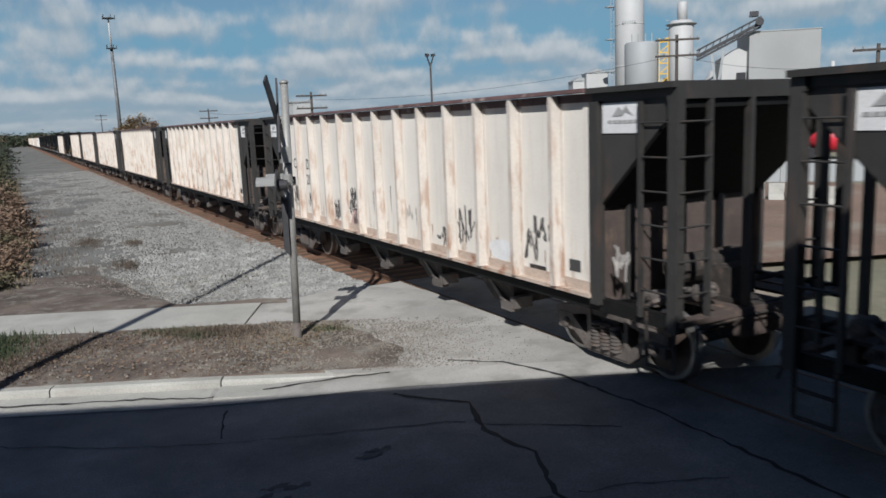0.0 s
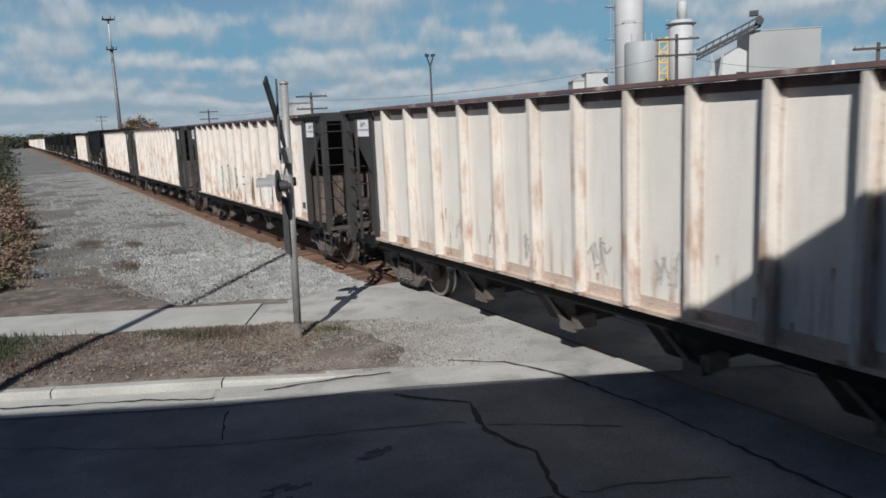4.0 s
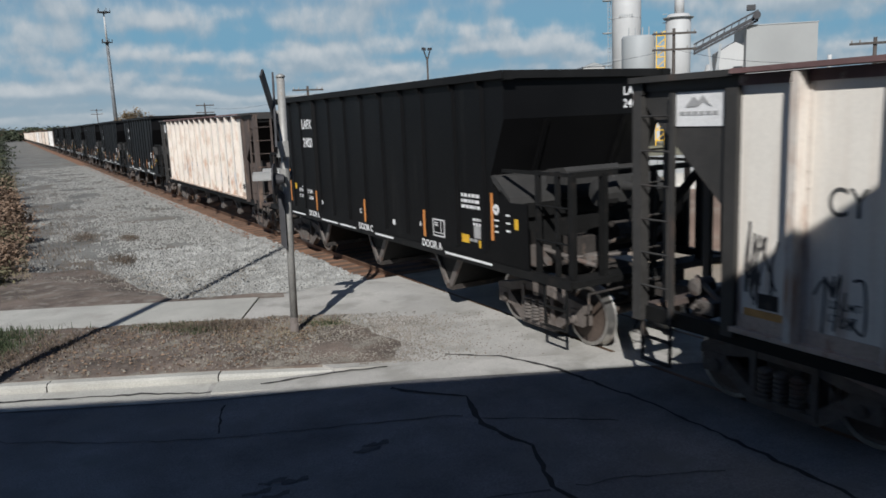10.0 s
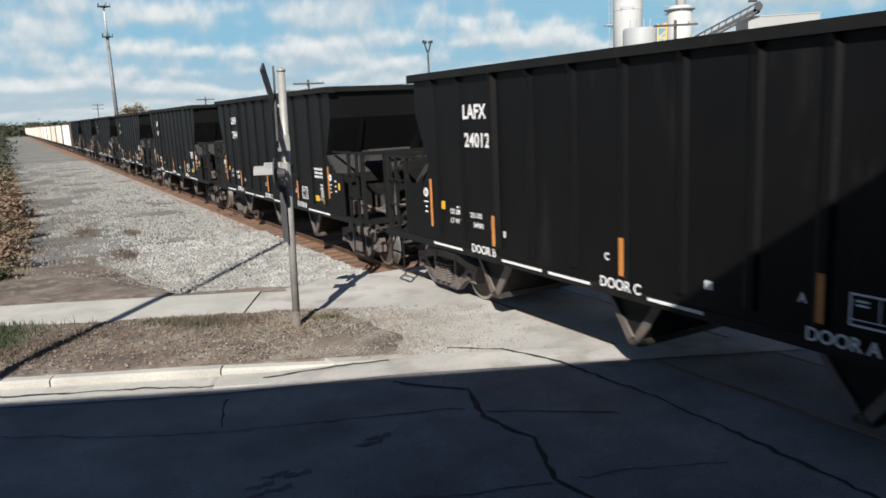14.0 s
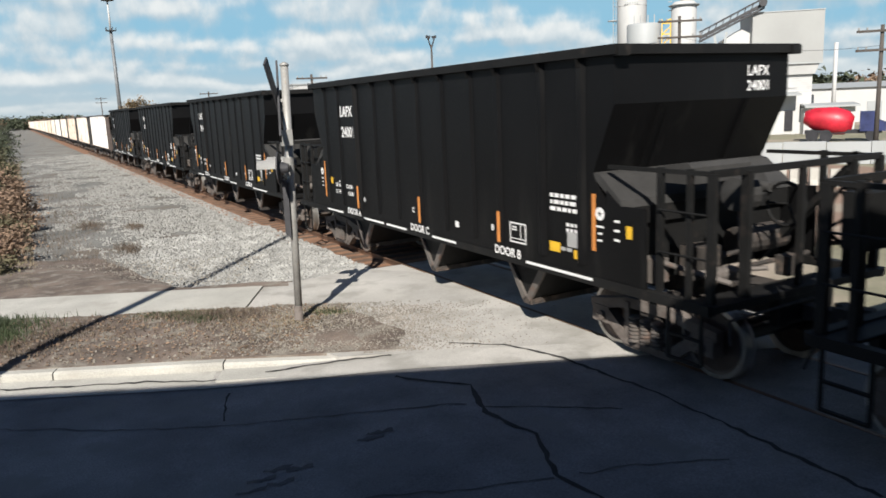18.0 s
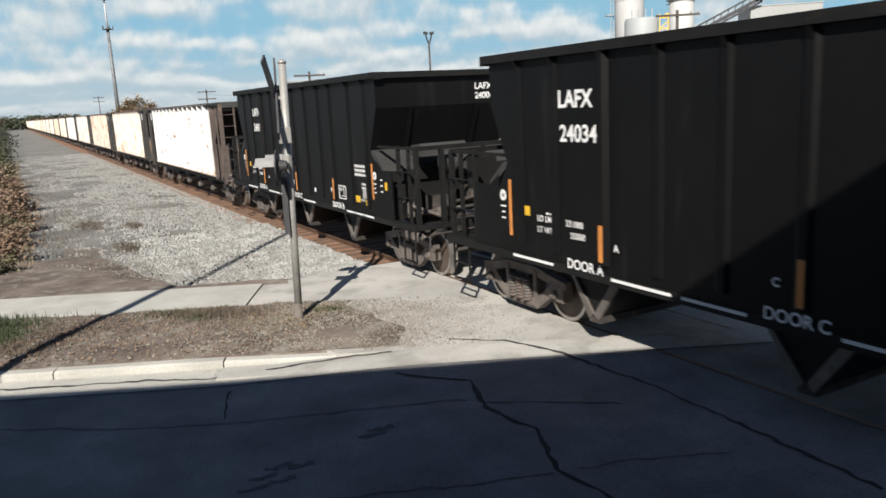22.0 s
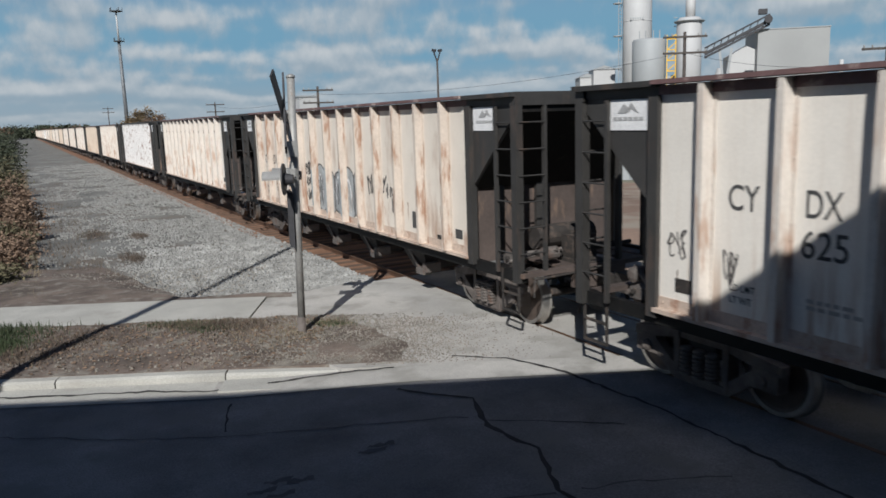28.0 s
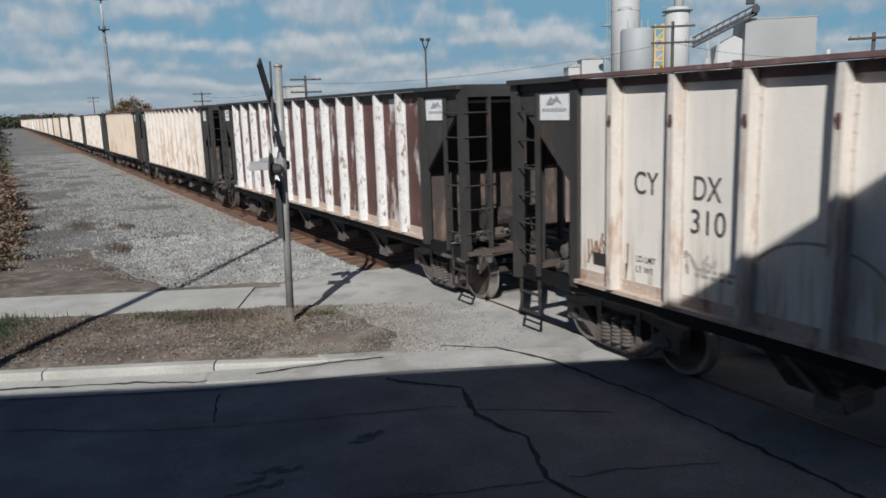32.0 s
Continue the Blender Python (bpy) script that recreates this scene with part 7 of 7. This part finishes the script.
for i in range(9):
    t = thing("barrier", "pale concrete barrier block on the earth lot", "barrier", "barrier blocks", **at_plant(46.5 + i * 1.25, 36 - i * 0.5, 8))
    part("block", prism(nb(), [(-0.3, 0), (0.3, 0), (0.14, 0.35), (0.1, 0.8), (-0.1, 0.8), (-0.14, 0.35)], -0.3, 0.3, "x"), M["concrete"], t)


# ------------------------------------------------------------ plants
def leaf_mesh(name, rnd, count, place, size, mat, lean=0.6):
    verts, faces = [], []
    for _ in range(count):
        c = Vector(place(rnd))
        d = Vector((rnd.uniform(-1, 1), rnd.uniform(-1, 1), rnd.uniform(-0.2, 1.0) * lean)).normalized()
        u = d.cross(Vector((rnd.uniform(-1, 1), rnd.uniform(-1, 1), 1))).normalized()
        s = size * rnd.uniform(0.5, 1.4)
        k = len(verts)
        verts += [c - d * s, c + u * s * 0.45, c + d * s, c - u * s * 0.45]
        faces.append((k, k + 1, k + 2, k + 3))
    me = bpy.data.meshes.new(name)
    me.from_pydata([tuple(v) for v in verts], [], faces)
    me.materials.append(mat)
    return me


def shrub(at, r, high, mat, count, seed, label, leaf=0.07):
    rnd = random.Random(seed)
    t = thing("shrub", label, "shrub", "shrubs beside the ballast", at)
    b = nb()
    tips = []
    for i in range(11):
        a, k = rnd.uniform(0, 6.28), rnd.uniform(0.2, 0.95)
        tip = Vector((math.cos(a) * r * k, math.sin(a) * r * k, high * rnd.uniform(0.45, 1.0) * (1.1 - 0.4 * k)))
        rod(b, (tip.x * 0.15, tip.y * 0.15, -0.15), tip, 0.022, 5, 0.006)
        tips.append(tip)
    part("stem", b, M["bark"], t)

    def place(q):
        tip = q.choice(tips)
        f = q.uniform(0.35, 1.1)
        s = 0.22 * r
        return (tip.x * f + q.gauss(0, s), tip.y * f + q.gauss(0, s), max(0.02, tip.z * f + q.gauss(0, s * 0.8)))
    ob = new("foliage", leaf_mesh("foliage", rnd, count, place, leaf, mat))
    ob.parent = t
    return t


BUSHES = [((-8.9, 20.6), 0.8, 0.75, "leaf_green"), ((-9.0, 22.8), 1.0, 1.0, "leaf_brown"), ((-8.6, 25.5), 0.9, 1.0, "leaf_brown"), ((-9.3, 27.5), 1.1, 1.3, "leaf_green"), ((-8.3, 29.5), 0.9, 1.15, "leaf_brown"),
          ((-9.2, 32.5), 1.2, 1.6, "leaf_brown"), ((-8.3, 36), 1.0, 1.2, "leaf_brown"), ((-9.4, 39), 1.3, 1.9, "leaf_green"), ((-8.6, 44), 1.2, 1.5, "leaf_brown"), ((-9.6, 49), 1.5, 2.2, "leaf_green"),
          ((-8.8, 55), 1.3, 1.8, "leaf_brown"), ((-9.6, 62), 1.7, 2.4, "leaf_dark"), ((-9.0, 71), 1.7, 2.3, "leaf_green"), ((-9.9, 82), 2.0, 3.0, "leaf_dark"), ((-9.3, 95), 2.0, 2.8, "leaf_dark"), ((-10.2, 112), 2.4, 3.6, "leaf_dark"), ((-9.6, 135), 2.6, 3.8, "leaf_dark")]
WORD = {"leaf_green": "low green weedy shrub at the edge of the ballast", "leaf_brown": "dry reddish-brown autumn shrub at the edge of the ballast", "leaf_dark": "dark green shrub along the railway bank"}
for i, ((x, y), r, h, m) in enumerate(BUSHES):
    shrub((x - 0.3 + 0.25 * (i % 2), y, -0.2), r * 0.95, h * 0.75, M[m], 4200 if y < 50 else 1300, 300 + i, WORD[m], 0.032 + 0.0012 * y)


def tree(at, high, wide, mat, seed, label, count=1600, leaf=0.22):
    rnd = random.Random(seed)
    t = thing("tree", label, "tree", "trees in the distance", at)
    b = nb()
    rod(b, (0, 0, -0.3), (0, 0, high * 0.55), 0.03 * high, 8, 0.012 * high)
    hubs = []
    for i in range(13):
        a, k, z = rnd.uniform(0, 6.28), rnd.uniform(0.2, 1), rnd.uniform(0.4, 0.98)
        tip = Vector((math.cos(a) * wide / 2 * k, math.sin(a) * wide / 2 * k, high * z * (1.05 - 0.25 * k)))
        rod(b, (0, 0, high * rnd.uniform(0.25, 0.5)), tip, 0.011 * high, 5, 0.003 * high)
        hubs.append(tip)
    part("trunk", b, M["bark"], t)

    def place(q):
        c = q.choice(hubs)
        s = wide * 0.1
        return (c.x + q.gauss(0, s), c.y + q.gauss(0, s), c.z + q.gauss(0, s * 0.8))
    ob = new("crown", leaf_mesh("crown", rnd, count, place, leaf, mat))
    ob.parent = t
    return t


for i, (bearing, away, h, w, m) in enumerate(((6.9, 150, 6.0, 4.5, "leaf_gold"), (7.7, 152, 7.6, 5.0, "leaf_gold"), (8.5, 149, 6.6, 4.5, "leaf_brown"), (-1.6, 190, 4.2, 8, "leaf_dark"), (-2.6, 150, 4, 7, "leaf_dark"))):
    tree(polar(bearing, away, -0.3), h, w, M[m], 400 + i, "small golden autumn tree beyond the track" if m == "leaf_gold" else "distant bushy tree along the line")
rnd = random.Random(9)
for i in range(26):
    bearing = -2.5 + i * 0.36 + rnd.uniform(-0.1, 0.1) if i < 18 else 48 + (i - 18) * 1.6
    away = rnd.uniform(420, 520) if i < 18 else rnd.uniform(150, 190)
    tree(polar(bearing, away, -0.3), rnd.uniform(4.2, 6.4) if i < 18 else rnd.uniform(5, 7), rnd.uniform(9, 14), M["leaf_dark" if i % 4 else "leaf_brown"], 500 + i, "distant bushy tree along the line", 700, 0.8)

def in_wood(q):
    b, d = radians(q.uniform(-30, 75)), q.uniform(600, 700)
    top = 6.5 + 5.0 * noise.noise(Vector((b * 30, 2, 0))) + 2.0 * noise.noise(Vector((b * 140, 5, 0)))
    return EYE.x + d * math.sin(b), EYE.y + d * math.cos(b), top * q.random() ** 0.7 - 0.5


wood = leaf_mesh("far_wood", random.Random(4), 30000, in_wood, 1.3, M["leaf_dark"])
tagged(new("far_wood", wood), "dark line of far woods on the horizon", "woods", kind="stuff")


def blades(name, count, place, high, mat, label):
    rnd = random.Random(name)
    verts, faces = [], []
    for _ in range(count):
        x, y, z, s = place(rnd)
        a, h = rnd.uniform(0, 6.28), high * s * rnd.uniform(0.5, 1.3)
        lx, ly = math.cos(a) * h * rnd.uniform(0.1, 0.7), math.sin(a) * h * rnd.uniform(0.1, 0.7)
        w = 0.006 + 0.02 * h
        k = len(verts)
        verts += [(x - w * math.sin(a), y + w * math.cos(a), z), (x + w * math.sin(a), y - w * math.cos(a), z), (x + lx, y + ly, z + h)]
        faces.append((k, k + 1, k + 2))
    me = bpy.data.meshes.new(name)
    me.from_pydata(verts, [], faces)
    me.materials.append(mat)
    return tagged(new(name, me), label, "grass", kind="stuff")


def near_spots(spots):
    def place(r):
        e, n, se, sn = r.choice(spots)
        return (*on_verge(r.gauss(e, se), min(9.84, max(7.15, r.gauss(n, sn)))), 1)
    return place


blades("green_grass", 7000, near_spots([(-14.5, 9.0, 0.4, 0.4), (-14.3, 8.5, 0.3, 0.35), (-15.6, 8.6, 0.8, 0.6), (-15.2, 9.5, 0.7, 0.25), (-18, 8.6, 1.5, 0.7)]), 0.12, M["grass"], "patch of short green grass on the verge")
blades("dry_weeds", 3000, near_spots([(-11.4, 9.6, 0.5, 0.2), (-9.9, 9.0, 0.5, 0.4), (-8.8, 9.3, 0.25, 0.15), (-13.6, 8.3, 1.0, 0.6), (-10.6, 8.2, 1.2, 0.6), (-9.2, 8.7, 0.3, 0.3)]), 0.045, M["straw"], "sparse dry weeds on the earth verge")
blades("verge_dead_weeds", 7000, near_spots([(-13.6, 8.0, 0.4, 0.35), (-14.4, 7.7, 0.5, 0.25), (-13.0, 8.8, 0.5, 0.4), (-11.2, 9.5, 0.35, 0.15), (-10.4, 9.3, 0.4, 0.25)]), 0.055, M["dead"], "dark dead weeds on the earth verge")
blades("green_weeds", 1000, near_spots([(-11.3, 9.5, 0.35, 0.18), (-10.9, 9.2, 0.25, 0.15), (-8.75, 9.25, 0.2, 0.1), (-11.6, 9.6, 0.4, 0.1)]), 0.065, M["grass"], "low green weeds along the pavement edge")


def bank_edge(r):
    y = 18 + 60 * r.random() ** 1.6
    return -8.0 - abs(r.gauss(0, 1.1)), y, -0.2, 1


blades("bank_grass", 9000, bank_edge, 0.22, M["straw"], "dry brown grass along the foot of the bank")
litter = leaf_mesh("leaf_litter", random.Random(6), 3200, lambda q: on_verge(q.uniform(-17, -8.8), q.uniform(7.15, 9.8), 0.02), 0.03, M["leaf_brown"], 0.1)
tagged(new("leaf_litter", litter), "scattered brown fallen leaves on the verge", "leaves", kind="stuff")


# dead weeds and dark patches on the bank
def bank_spots(r):
    x, y, s = r.choice(((-6.6, 19.6, 0.5), (-7.0, 21.5, 0.7), (-7.4, 26, 0.9), (-6.8, 33, 1.0), (-7.3, 41, 1.4), (-4.9, 27.5, 0.25), (-5.6, 23, 0.3), (-6.2, 29, 0.4), (-7.2, 52, 2.0)))
    return r.gauss(x, s * 0.6), r.gauss(y, s * 1.6), -0.18, 1


blades("dead_weeds", 5200, bank_spots, 0.12, M["dead"], "dark dead weeds scattered over the ballast bank")


def motions():
    """The train rolls through: every car along the track, every wheelset round its axle."""
    for car, mid, kind in CARS:
        walk(car, [(t, pose(0, mid - d, 0)) for t, d in TRAVEL])
    # equal cars roll alike: one set of keys serves the same axle of all of them
    times, runs = [t for t, d in TRAVEL], [d for t, d in TRAVEL]
    stops = int(runs[-1] / (0.457 * radians(80))) + 1
    turns = [(float(np.interp(runs[-1] * i / stops, runs, times)), runs[-1] * i / stops / 0.457) for i in range(stops + 1)]
    rolled = {}
    for car, mid, kind in CARS:
        for axle in (o for o in car.children if o.name.startswith("wheelset")):
            y = round(axle.location.y, 2)
            if y not in rolled:
                walk(axle, [(t, pose(0, y, 0.457, math.degrees(a))) for t, a in turns])
                rolled[y] = axle.animation_data
            else:
                axle.rotation_mode = "QUATERNION"
                keys = axle.animation_data_create()
                keys.action = rolled[y].action
                keys.action_slot = rolled[y].action_slot


motions()
